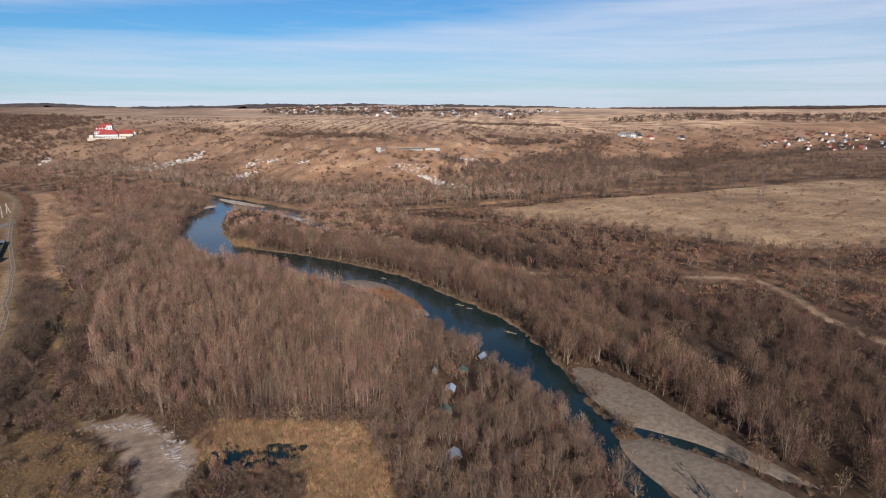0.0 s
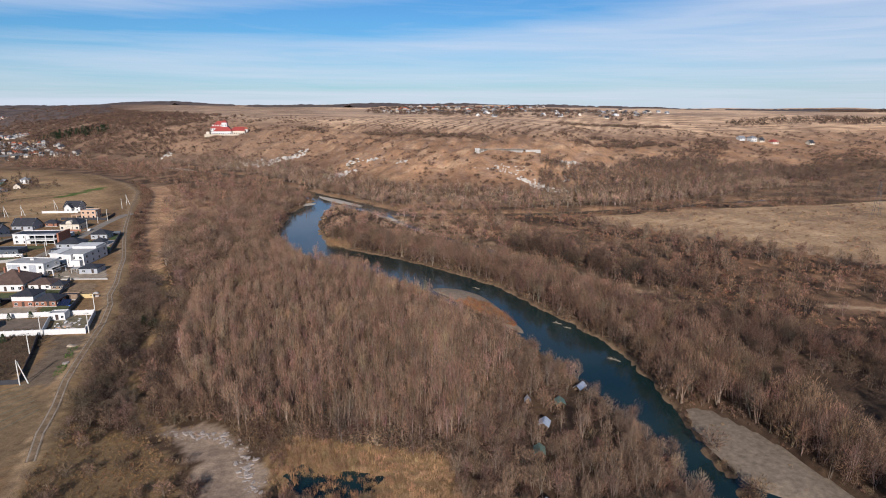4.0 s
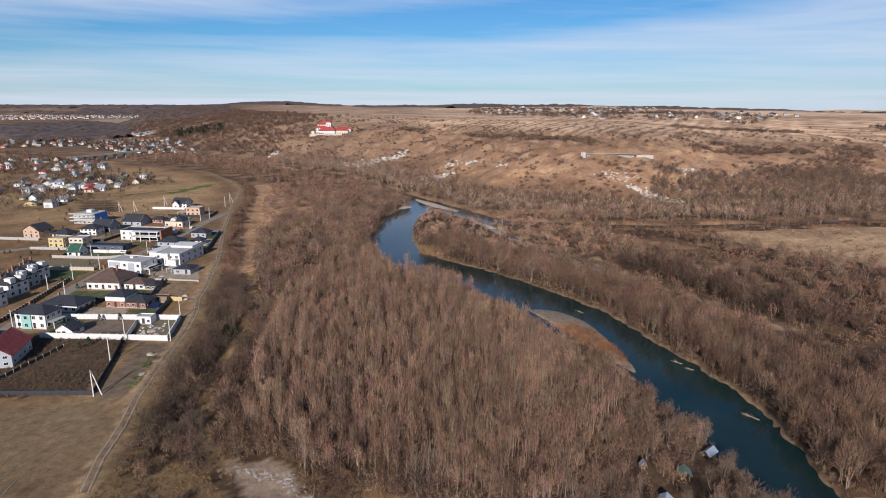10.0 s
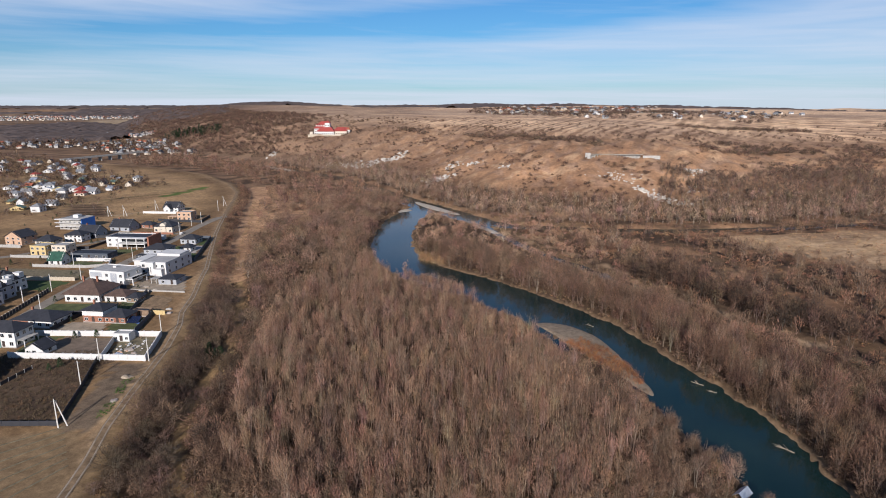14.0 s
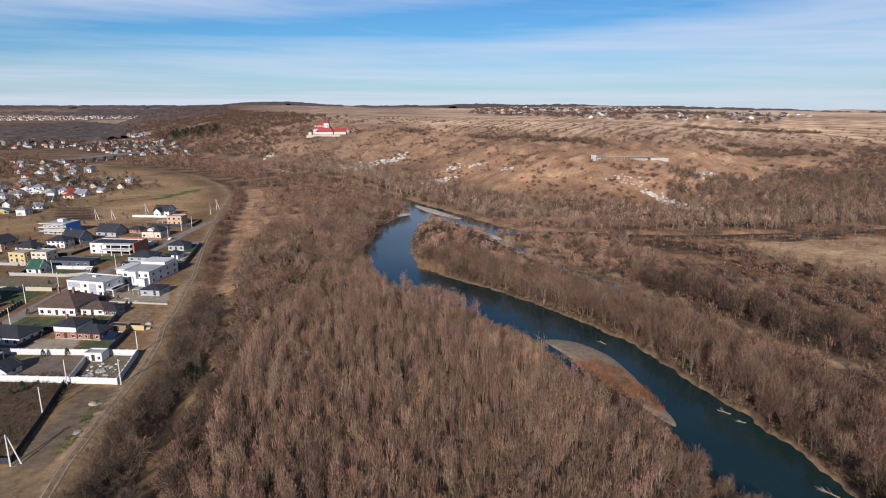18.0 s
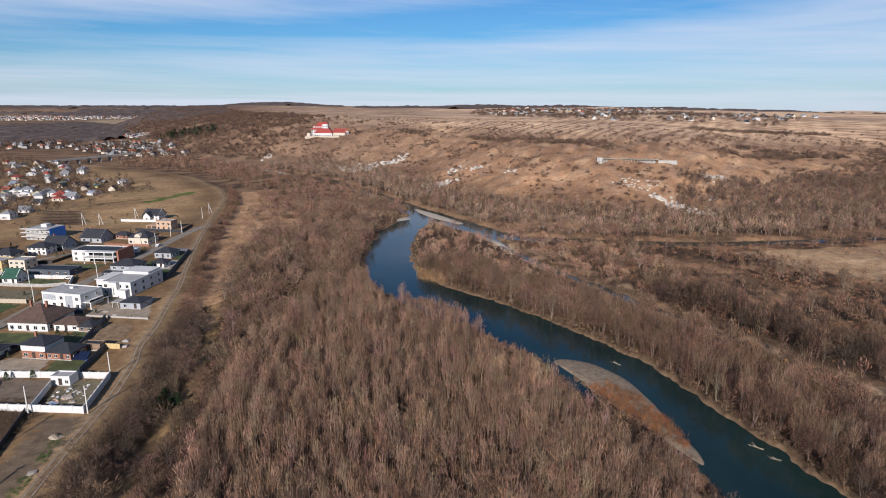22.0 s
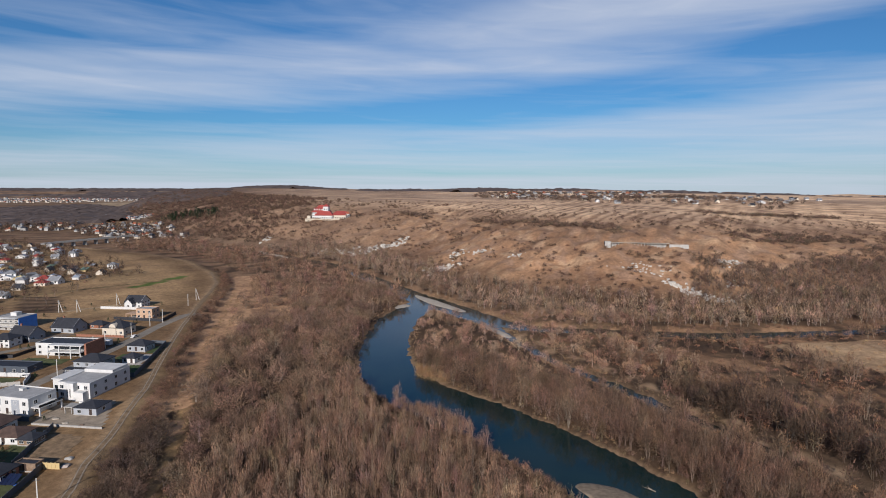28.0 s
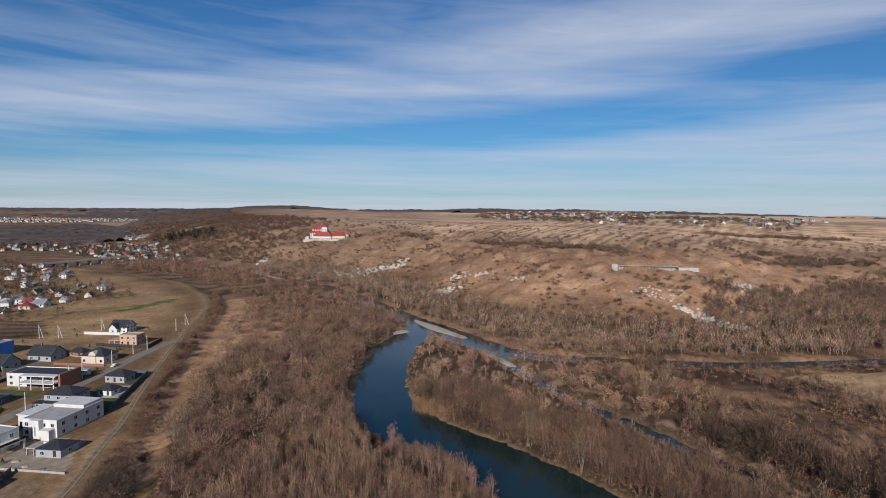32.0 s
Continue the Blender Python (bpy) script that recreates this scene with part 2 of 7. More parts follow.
def along(line, X, Y):
    """Distance to a polyline, the width there and the side (positive to the left of its way)."""
    best = np.full(X.shape, 1e9)
    width = np.zeros(X.shape)
    side = np.zeros(X.shape)
    for a, b in zip(line[:-1], line[1:]):
        dx, dy = b[0] - a[0], b[1] - a[1]
        u = np.clip(((X - a[0]) * dx + (Y - a[1]) * dy) / (dx * dx + dy * dy), 0, 1)
        d = np.hypot(X - a[0] - u * dx, Y - a[1] - u * dy)
        near = d < best
        best = np.where(near, d, best)
        if len(a) > 2:
            width = np.where(near, a[2] + u * (b[2] - a[2]), width)
        side = np.where(near, np.sign(dx * (Y - a[1]) - dy * (X - a[0])), side)
    return best, width, side


def waves(X, Y, size, seed):
    """Smooth unevenness of about -1 to 1, from a few crossing waves."""
    r = np.random.RandomState(seed)
    out = np.zeros(np.shape(X))
    for k in range(6):
        a, p, f = r.uniform(0, 6.28), r.uniform(0, 6.28), r.uniform(0.6, 1.7) * 6.28 / size
        out = out + np.sin((X * np.cos(a) + Y * np.sin(a)) * f + p + 1.3 * np.sin((X * np.sin(a) - Y * np.cos(a)) * f * 0.7 + p))
    return out / 3.2


def smooth(v, a, b):
    u = np.clip((v - a) / (b - a), 0, 1)
    return u * u * (3 - 2 * u)


def wet(X, Y):
    """Metres from the water's edge: negative in the river."""
    out = np.full(np.shape(X), 1e9)
    for line in (BRANCH, CHANNEL, BRAID, INLET, POOL):
        d, w, _ = along(line, X, Y)
        out = np.minimum(out, d - w / 2)
    return out + 1.1 * waves(X, Y, 17, 5) + 0.6 * waves(X, Y, 6, 8)


def terrain(X, Y):
    X, Y = np.asarray(X, float), np.asarray(Y, float)
    z = 1.5 + 0.35 * waves(X, Y, 60, 1) + 0.12 * waves(X, Y, 14, 2)
    # terrace of the village, west of the track
    d, _, s = along(TRACK, X, Y)
    west = np.where(s > 0, d, -d)
    z = 1.5 + (z - 1.5) * (1 - 0.9 * smooth(west, -4, 8))
    z = z + 3.2 * smooth(west, -16, 2) * smooth(Y, 60, 130)
    # the hill
    d, _, s = along(FOOT, X, Y)
    up = np.where(s > 0, d, 0)
    top = 64 + 4 * waves(X, Y, 900, 3) + 13 * smooth(-X - 0.1 * Y, 250, 700) - 36 * smooth(X, 500, 2600) * smooth(Y, 900, 2500)
    slope = 130 + 60 * smooth(X, 180, 420) + 30 * smooth(X, 420, 800)
    hill = top * (1 - np.exp(-(up / slope) ** 1.2))
    steep = np.exp(-((up - 110) / 90) ** 2)
    hill = hill + steep * (2.6 * waves(X, Y, 110, 4) + 1.9 * waves(X, Y, 38, 6)) * smooth(up, 5, 50)
    z = z + hill + smooth(Y, 4150, 4850) * np.where(s > 0, 0, 58) + np.where(s > 0, 0, 1.5 * smooth(Y, 1500, 3000) * (1 + waves(X, Y, 1600, 12))) + smooth(up, 300, 900) * 3 * waves(X, Y, 700, 9)
    for pond, level in ((POND, 1.2), (BACKWATER, 1.15)):
        d, _, _ = along(pond + pond[:1], X, Y)
        d = np.where(inside(pond, X, Y), -d, d) + 0.8 * waves(X, Y, 5, 91)
        z = np.where(d < 5, z + (level + 0.15 - z) * smooth(d, 5, 1), z)
        z = np.where(d < 1.2, level + np.clip(0.22 * d, -0.6, 0.15), z)
    w = wet(X, Y)
    z = np.where(w < 6, np.minimum(z, 0.25 + 0.19 * np.maximum(w, 0) + 0.05), z)
    z = np.where(w < 0, np.maximum(-1.3, 0.3 + 0.5 * w), z)
    for bar in BARS:
        z = np.where(inside(bar, X, Y), -0.12, z)
    return z


STAND = [(-48, 188), (-60, 212), (-64, 250), (-66, 285), (-58, 318), (-47, 345), (-38, 372), (-33, 386), (-25, 360), (-17, 342), (0, 317), (16, 299), (31, 283), (40, 268), (46, 255), (51, 241), (58, 230), (64, 218), (57, 204), (40, 172), (28, 157), (8, 165), (-12, 173), (-26, 172)]
SHORE = [(-33, 386), (-25, 360), (-17, 342), (0, 317), (16, 299), (31, 283), (40, 268), (46, 255), (51, 241), (58, 230), (64, 218), (76, 207), (95, 190), (95, 300), (40, 345), (-10, 395)]
CLEARING = [(50, 158), (60, 152), (70, 160), (82, 178), (80, 190), (72, 188), (58, 170)]
RUBBLE = [(-49, 181), (-38, 182), (-30, 177), (-24, 166), (-16, 155), (-17, 146), (-21, 134), (-24, 120), (-32, 120), (-29, 139), (-31, 150), (-38, 166)]
POND = [(-13, 153), (-8, 157), (-3, 151), (4, 152), (12, 148), (8, 142), (0, 141), (-8, 143)]
OPEN = [(-84, 322), (-93, 345), (-103, 385), (-112, 425), (-120, 460), (-119, 495), (-109, 512), (-95, 522), (-105, 560), (-130, 640), (-165, 720), (-200, 705), (-184, 640), (-168, 575), (-152, 515), (-138, 465), (-124, 415), (-113, 375), (-103, 340)]
HUTS = [(57.3, 163.5), (76, 184), (66, 174.5), (69.5, 164), (51.5, 150), (46.5, 129), (57, 178)]
BACKWATER = [(34, 128), (42, 138), (46, 132), (42, 118), (36, 112), (32, 118)]
REEDS = [(-14, 171), (9, 162), (28, 155), (31, 139), (26, 115), (8, 118), (10, 138), (-2, 140), (-14, 146), (-17, 158)]
MEADOW = [(180, 455), (300, 478), (420, 480), (640, 500), (760, 430), (600, 330), (380, 250), (318, 268), (250, 360)]
SAND_PATH = [(213, 242), (232, 234), (243, 221), (237, 201), (226, 174), (222, 140)]
STONY = [(44, 498), (57, 465), (76, 425), (95, 392), (112, 352), (124, 316), (141, 281), (152, 261)]
GROVE = [(113, 378), (131, 337), (151, 301), (168, 272)]
ROUGH = [(-68, 110), (-72, 185), (-52, 178), (-40, 162), (-33, 140), (-34, 110)]
FIELD = [(-160, 130), (-76, 130), (-78, 190), (-90, 208), (-170, 196)]
DIRT = [(-97, 206), (-88, 207), (-92, 250), (-103, 251), (-101, 236)]
LOT = [(-160, 204), (-101, 211), (-107, 262), (-160, 258)]


def tone(base, X, Y, mask, color, soft=1.0):
    w = (mask * soft)[..., None]
    return base * (1 - w) + np.array(color) * w


def cover(X, Y, Z):
    """What grows or lies on the ground, as its base colour, with some shade and haze."""
    # leaf litter, darkened to paint in the shade between the crowns
    c = np.zeros(X.shape + (3,)) + (0.08, 0.056, 0.04)
    c = tone(c, X, Y, smooth(waves(X, Y, 45, 21), 0.0, 0.8), (0.115, 0.078, 0.05), 0.7)
    d, _, s = along(FOOT, X, Y)
    up = np.where(s > 0, d, 0.0)
    c = tone(c, X, Y, smooth(up, 5, 60), (0.30, 0.187, 0.12))
    c = tone(c, X, Y, smooth(up, 60, 200) * smooth(waves(X, Y, 60, 22), -0.3, 0.6), (0.21, 0.135, 0.095), 0.8)
    # straw of the plateau, less yellow to take in some haze
    c = tone(c, X, Y, smooth(up, 130, 260) * smooth(X + 0.25 * Y, -140, 60), (0.62, 0.455, 0.325))
    # strips of fields on the plateau, running away from the edge
    q = X * 0.88 - Y * 0.47 + 5 * waves(X, Y, 160, 23)
    strip = smooth(np.sin(q * 0.42) + 0.6 * np.sin(q * 0.17 + 1), -0.2, 0.5)
    c = tone(c, X, Y, strip * smooth(up, 60, 120) * smooth(X + 0.3 * Y, 210, 280) * smooth(waves(X, Y, 150, 29), -1.1, -0.2) * (Y < 1300), (0.25, 0.165, 0.112), 0.9)
    block = smooth(waves(X, Y * 0.35, 420, 24), 0.1, 0.25) * smooth(up, 350, 500)
    c = tone(c, X, Y, block, (0.36, 0.27, 0.21), 0.7)
    c = tone(c, X, Y, smooth(up, 20, 60) * smooth(up, 230, 140) * smooth(waves(X, Y, 38, 44) + 0.6 * waves(X, Y, 15, 45), 0.1, 0.7), (0.27, 0.19, 0.15), 0.55)
    c = tone(c, X, Y, smooth(up, 20, 60) * smooth(waves(X, Y, 50, 46) + 0.6 * waves(X, Y, 18, 47), 0.5, 0.9), (0.46, 0.34, 0.235), 0.4)
    c = tone(c, X, Y, smooth(-X - 0.15 * Y, 300, 480) * (up > 0), (0.085, 0.064, 0.055), 0.95)
    # open ground with dead weeds towards the meadow
    d, _, s = along(BRAID, X, Y)
    c = tone(c, X, Y, np.where(s > 0, smooth(d, 6, 40), 0) * smooth(X + 0.6 * Y, 300, 390) * (up <= 0) * smooth(waves(X, Y, 70, 71) + 0.5 * waves(X, Y, 20, 72), -0.5, 0.7), (0.25, 0.158, 0.10))
    c = tone(c, X, Y, smooth(Y, 480, 600) * (up <= 0) * smooth(waves(X, Y, 50, 92), -0.8, 0.4), (0.25, 0.165, 0.11), 0.85)
    c = tone(c, X, Y, (up > 0) * smooth(-X, -60, 160), (0.225, 0.16, 0.12), 0.6)
    # west: valley floor, gardens and ploughland
    d, _, s = along(TRACK, X, Y)
    west = np.where(s > 0, d, -d)
    c = tone(c, X, Y, smooth(west, 0, 5), (0.2, 0.135, 0.078))
    c = tone(c, X, Y, smooth(west, 10, 40) * smooth(Y, 430, 520), (0.31, 0.215, 0.125))
    # far valley floor: a little haze is mixed into this greyed colour
    c = tone(c, X, Y, (west > 0) * (up <= 0) * smooth(Y, 1250, 1700), (0.15, 0.115, 0.1))
    plots = smooth(waves(X * 0.3, Y, 420, 95), 0.05, 0.3) * (up <= 0)
    c = tone(c, X, Y, plots * smooth(Y, 2600, 3600), (0.34, 0.265, 0.2), 0.75)
    c = tone(c, X, Y, inside([(-869, 1579), (-670, 1570), (-615, 1435), (-775, 1449)], X, Y) * 1.0, (0.37, 0.26, 0.16))
    c = tone(c, X, Y, inside([(-1800, 3150), (-1620, 3300), (-1142, 2420), (-1260, 2420)], X, Y) * 1.0, (0.34, 0.27, 0.19))
    c = tone(c, X, Y, (up <= 0) * smooth(Y, 4150, 4300) * smooth(np.sin(Y / 30 + 2 * waves(X, Y, 900, 96)), -0.3, 0.3), (0.13, 0.105, 0.098), 0.85)
    c = tone(c, X, Y, smooth(west, 40, 60) * smooth(waves(X, Y * 1.6, 130, 25), 0.1, 0.3) * smooth(Y, 470, 560), (0.25, 0.18, 0.105), 0.8)
    c = tone(c, X, Y, smooth(np.abs(west - 1), 9, 4) * (Y > 205) * (0.75 + 0.25 * waves(X, Y, 12, 103)), (0.25, 0.167, 0.098))
    c = tone(c, X, Y, smooth(np.abs(west), 4.2, 2.0) * (0.8 + 0.2 * waves(X, Y, 9, 26)), (0.34, 0.25, 0.16))
    c = tone(c, X, Y, smooth(np.abs(west + 2.5), 3, 1.5) * 0.7, (0.23, 0.165, 0.095))
    d, _, _ = along(TRAIL, X, Y)
    c = tone(c, X, Y, smooth(d, 2.6, 1.0), (0.31, 0.215, 0.115))
    # open straw-coloured grass between the trail and the track further on
    c = tone(c, X, Y, inside(OPEN, X + 4 * waves(X, Y, 30, 75), Y) * 1.0, (0.41, 0.268, 0.17))
    c = tone(c, X, Y, inside(OPEN, X, Y) * smooth(waves(X, Y, 22, 76), 0.1, 0.7), (0.23, 0.145, 0.095), 0.6)
    furrow = 0.8 + 0.3 * np.sin((X * 0.9 + Y * 0.43) / 0.9)
    c = tone(c, X, Y, inside([(-318, 576), (-288, 578), (-249, 520), (-278, 517)], X, Y) * 1.0, (0.15, 0.105, 0.072)) * np.where(inside([(-318, 576), (-288, 578), (-249, 520), (-278, 517)], X, Y), furrow, 1.0)[..., None]
    c = tone(c, X, Y, (along([(-252, 622), (-244, 655), (-240, 682)], X, Y)[0] < 5) * 1.0, (0.085, 0.13, 0.035))
    c = tone(c, X, Y, (along([(-330, 560), (-262, 640), (-232, 668)], X, Y)[0] < 2.5) * 1.0, (0.16, 0.125, 0.07))
    c = tone(c, X, Y, (along([(-250, 522), (-228, 545), (-206, 560)], X, Y)[0] < 2) * 1.0, (0.32, 0.25, 0.17))
    c = tone(c, X, Y, smooth(along(SAND_PATH, X, Y)[0], 3.2, 1.4), (0.37, 0.275, 0.185))
    d, _, s = along(STONY, X, Y)
    c = tone(c, X, Y, smooth(d + 2.5 * waves(X, Y, 14, 97), 5, 2) * smooth(waves(X, Y, 26, 99), -0.5, 0.5), (0.29, 0.21, 0.145), 0.85)
    for poly, color in ((DIRT, (0.135, 0.105, 0.08)), (MEADOW, (0.35, 0.25, 0.16)), (REEDS, (0.26, 0.18, 0.10)), (FIELD, (0.19, 0.138, 0.086)), (LOT, (0.075, 0.054, 0.04)), (ROUGH, (0.2, 0.145, 0.085)), (RUBBLE, (0.29, 0.232, 0.185))):
        c = tone(c, X, Y, inside(poly, X + 1.5 * waves(X, Y, 8, 27), Y + 1.5 * waves(X, Y, 8, 28)).astype(float), color)
    m = inside(MEADOW, X, Y)
    c = tone(c, X, Y, m * smooth(waves(X, Y, 55, 61) + 0.6 * waves(X, Y, 17, 62), 0.0, 0.8), (0.27, 0.185, 0.125), 0.7)
    c = tone(c, X, Y, m * smooth(waves(X, Y, 30, 63) + 0.6 * waves(X, Y, 11, 64), 0.4, 0.9), (0.46, 0.345, 0.235), 0.6)
    w = wet(X, Y)
    c = tone(c, X, Y, smooth(w, 1.2, 0.2) * (0.35 + 0.65 * (along(BRANCH, X, Y)[0] < 25)), (0.21, 0.15, 0.10))
    return np.clip(c, 0.02, 0.8)


# ---- the ground: one sheet to the horizon ----
def graded(a, b, step, lo, hi, grow=1.09):
    out = list(np.arange(a, b + step, step))
    s, v = step, out[-1]
    while v < hi:
        s *= grow
        v += s
        out.append(v)
    s, v = step, out[0]
    while v > lo:
        s *= grow
        v -= s
        out.insert(0, v)
    return np.array(out)


def sheet(name, xs, ys, height, mat, colors=None):
    X, Y = np.meshgrid(xs, ys)
    Z = height(X, Y)
    n, m = X.shape
    me = bpy.data.meshes.new(name)
    idx = np.arange(n * m).reshape(n, m)
    quads = np.stack([idx[:-1, :-1], idx[:-1, 1:], idx[1:, 1:], idx[1:, :-1]], -1).reshape(-1, 4)
    me.vertices.add(n * m)
    me.vertices.foreach_set("co", np.stack([X, Y, Z], -1).ravel())
    me.loops.add(quads.size)
    me.loops.foreach_set("vertex_index", quads.ravel())
    me.polygons.add(len(quads))
    me.polygons.foreach_set("loop_start", np.arange(0, quads.size, 4))
    me.update(calc_edges=True)
    me.polygons.foreach_set("use_smooth", np.ones(len(quads), bool))
    me.materials.append(mat)
    if colors:
        layer = me.color_attributes.new("cover", "FLOAT_COLOR", "POINT")
        c = colors(X, Y, Z).reshape(-1, 3)
        layer.data.foreach_set("color", np.c_[c, np.ones(len(c))].ravel())
    return new(name, me)


ground_x = graded(-170, 200, 1.7, -4800, 4800, 1.038)
ground_y = graded(90, 560, 1.7, -400, 4900, 1.017)
GROUND_Z = terrain(*np.meshgrid(ground_x, ground_y))
ground = sheet("ground", ground_x, ground_y, lambda X, Y: GROUND_Z, M_GROUND, cover)
tagged(ground, "brown winter river valley with hill and straw-coloured plateau fields", "ground", kind="structure")
water = sheet("water", np.linspace(-420, 700, 12), np.linspace(-170, 1080, 12), lambda X, Y: 0 * X, M_WATER)


def ground_at(X, Y):
    """Height of the ground sheet, between its points."""
    X, Y = np.asarray(X, float), np.asarray(Y, float)
    i = np.clip(np.searchsorted(ground_x, X) - 1, 0, len(ground_x) - 2)
    j = np.clip(np.searchsorted(ground_y, Y) - 1, 0, len(ground_y) - 2)
    u = (X - ground_x[i]) / (ground_x[i + 1] - ground_x[i])
    v = (Y - ground_y[j]) / (ground_y[j + 1] - ground_y[j])
    return (GROUND_Z[j, i] * (1 - u) + GROUND_Z[j, i + 1] * u) * (1 - v) + (GROUND_Z[j + 1, i] * (1 - u) + GROUND_Z[j + 1, i + 1] * u) * v


tagged(water, "calm dark blue-green river between bare wooded banks", "river", kind="structure")


M_WHITE = plain("white_render", (0.56, 0.545, 0.52), 0.7, vary=0.14, scale=0.3)
M_CREAM = plain("cream_render", (0.52, 0.45, 0.36), 0.75, vary=0.1, scale=0.3)
M_GREY = plain("grey_render", (0.30, 0.31, 0.33), 0.75, vary=0.12, scale=0.3)
M_TEAL = plain("teal_render", (0.22, 0.40, 0.37), 0.7, vary=0.08)
M_YELLOW = plain("yellow_render", (0.48, 0.36, 0.17), 0.75, vary=0.1)
M_BLUE = plain("blue_panel", (0.05, 0.20, 0.60), 0.5, vary=0.1)
M_BRICK = plain("red_brick", (0.27, 0.12, 0.075), 0.85, vary=0.25, scale=2.0)
M_BRICK_PALE = plain("pale_brick", (0.46, 0.30, 0.20), 0.85, vary=0.18, scale=2.0)
M_CONCRETE = plain("concrete", (0.36, 0.34, 0.31), 0.9, vary=0.25)
M_POLE = plain("pole_concrete", (0.50, 0.48, 0.44), 0.85, vary=0.15)
M_DOOR = plain("dark_door", (0.05, 0.035, 0.03), 0.5, vary=0.2)
M_FENCE = plain("dark_fence_metal", (0.035, 0.035, 0.04), 0.55, vary=0.2)
M_FENCE_GREY = plain("grey_fence_panel", (0.075, 0.085, 0.10), 0.55, vary=0.15)
M_STONE = plain("stone_wall", (0.45, 0.38, 0.29), 0.9, vary=0.25, scale=1.5)
M_METAL = plain("sheet_metal", (0.52, 0.56, 0.62), 0.4, 0.5, vary=0.15)
M_METAL_GREEN = plain("green_sheet_metal", (0.13, 0.20, 0.16), 0.5, 0.2, vary=0.2)
M_TIMBER = plain("weathered_timber", (0.22, 0.15, 0.10), 0.85, vary=0.3, scale=2)
M_STEEL = plain("weathered_steel", (0.08, 0.078, 0.08), 0.5, 0.6, vary=0.1)
M_LAWN = plain("lawn_grass", (0.06, 0.085, 0.026), 0.95, vary=0.3, scale=0.7, relief=0.05)
M_LAWN_DARK = plain("winter_lawn", (0.085, 0.095, 0.035), 0.95, vary=0.35, scale=0.5, relief=0.05)
M_WEEDS = plain("weedy_soil", (0.17, 0.14, 0.085), 0.95, vary=0.4, scale=0.9, relief=0.08)
M_YARD = plain("sandy_building_yard", (0.32, 0.255, 0.185), 0.95, vary=0.3, scale=0.5, relief=0.08)
M_SOIL = plain("dug_soil", (0.17, 0.125, 0.09), 0.95, vary=0.3, scale=0.8, relief=0.1)
M_ASPHALT = plain("dusty_road", (0.23, 0.195, 0.155), 0.95, vary=0.2, scale=0.3)
M_PAVING = plain("grey_paving", (0.36, 0.33, 0.30), 0.9, vary=0.15)
M_SAND = plain("pale_sand", (0.38, 0.325, 0.26), 0.95, vary=0.2, scale=0.4)
M_ROCK = plain("white_rock", (0.50, 0.455, 0.395), 0.9, vary=0.35, scale=0.25, relief=0.3)
M_RUBBLE = plain("pale_rubble", (0.34, 0.285, 0.245), 0.95, vary=0.35, scale=1.2, relief=0.1)
M_SOLAR = plain("solar_panel", (0.012, 0.018, 0.045), 0.15, 0.0, vary=0.1)
M_BLUE_TARP = plain("blue_plastic", (0.03, 0.12, 0.42), 0.5, vary=0.15)


def tiled(name, color, rough=0.6):
    """Roof covering laid in courses."""
    m, nt, b = material(name, rough)
    co = nt.nodes.new("ShaderNodeTexCoord")
    wave = node(nt, "ShaderNodeTexWave", Scale=1.6, Distortion=0.4, Detail=2.0)
    wave.bands_direction = "Z"
    nt.links.new(co.outputs["Object"], wave.inputs["Vector"])
    wide = grain(nt, 0.6, 5)
    c = mixed(nt, "MULTIPLY", 1.0, color, ramp(nt, wide, (0.3, (0.72, 0.72, 0.72)), (0.7, (1.25, 1.22, 1.2))))
    c = mixed(nt, "MULTIPLY", 0.35, c, ramp(nt, wave.outputs["Fac"], (0.1, (0.5, 0.5, 0.5)), (0.6, (1.1, 1.1, 1.1))))
    nt.links.new(c, b.inputs["Base Color"])
    bump(nt, b, wave.outputs["Fac"], 0.5, 0.04)
    return m


M_ROOF_DARK = tiled("dark_grey_roof", (0.035, 0.036, 0.042))
M_ROOF_BROWN = tiled("brown_roof", (0.10, 0.065, 0.05))
M_ROOF_RED = tiled("red_roof", (0.29, 0.055, 0.045))
M_ROOF_ORANGE = tiled("orange_roof", (0.30, 0.095, 0.05))
M_ROOF_GREEN = tiled("dark_green_roof", (0.025, 0.075, 0.05))
M_ROOF_GREY = tiled("grey_slate_roof", (0.20, 0.205, 0.215))
M_ROOF_FLAT = plain("flat_roof_felt", (0.34, 0.33, 0.32), 0.9, vary=0.2, scale=0.4)


def pane_material():
    m, nt, b = material("window_glass", 0.06)
    b.inputs["Base Color"].default_value = (0.012, 0.016, 0.02, 1)
    b.inputs["Specular IOR Level"].default_value = 0.6
    return m


M_PANE = pane_material()
M_TRACK = plain("pale_dirt", (0.25, 0.165, 0.092), 0.95, vary=0.5, scale=0.6, relief=0.06)


# ---- building kit ----
def box(bm, x0, y0, z0, x1, y1, z1, mat=0):
    v = [bm.verts.new((x, y, z)) for z in (z0, z1) for x, y in ((x0, y0), (x1, y0), (x1, y1), (x0, y1))]
    for f in ((3, 2, 1, 0), (4, 5, 6, 7), (0, 1, 5, 4), (1, 2, 6, 5), (2, 3, 7, 6), (3, 0, 4, 7)):
        bm.faces.new([v[k] for k in f]).material_index = mat
    return v


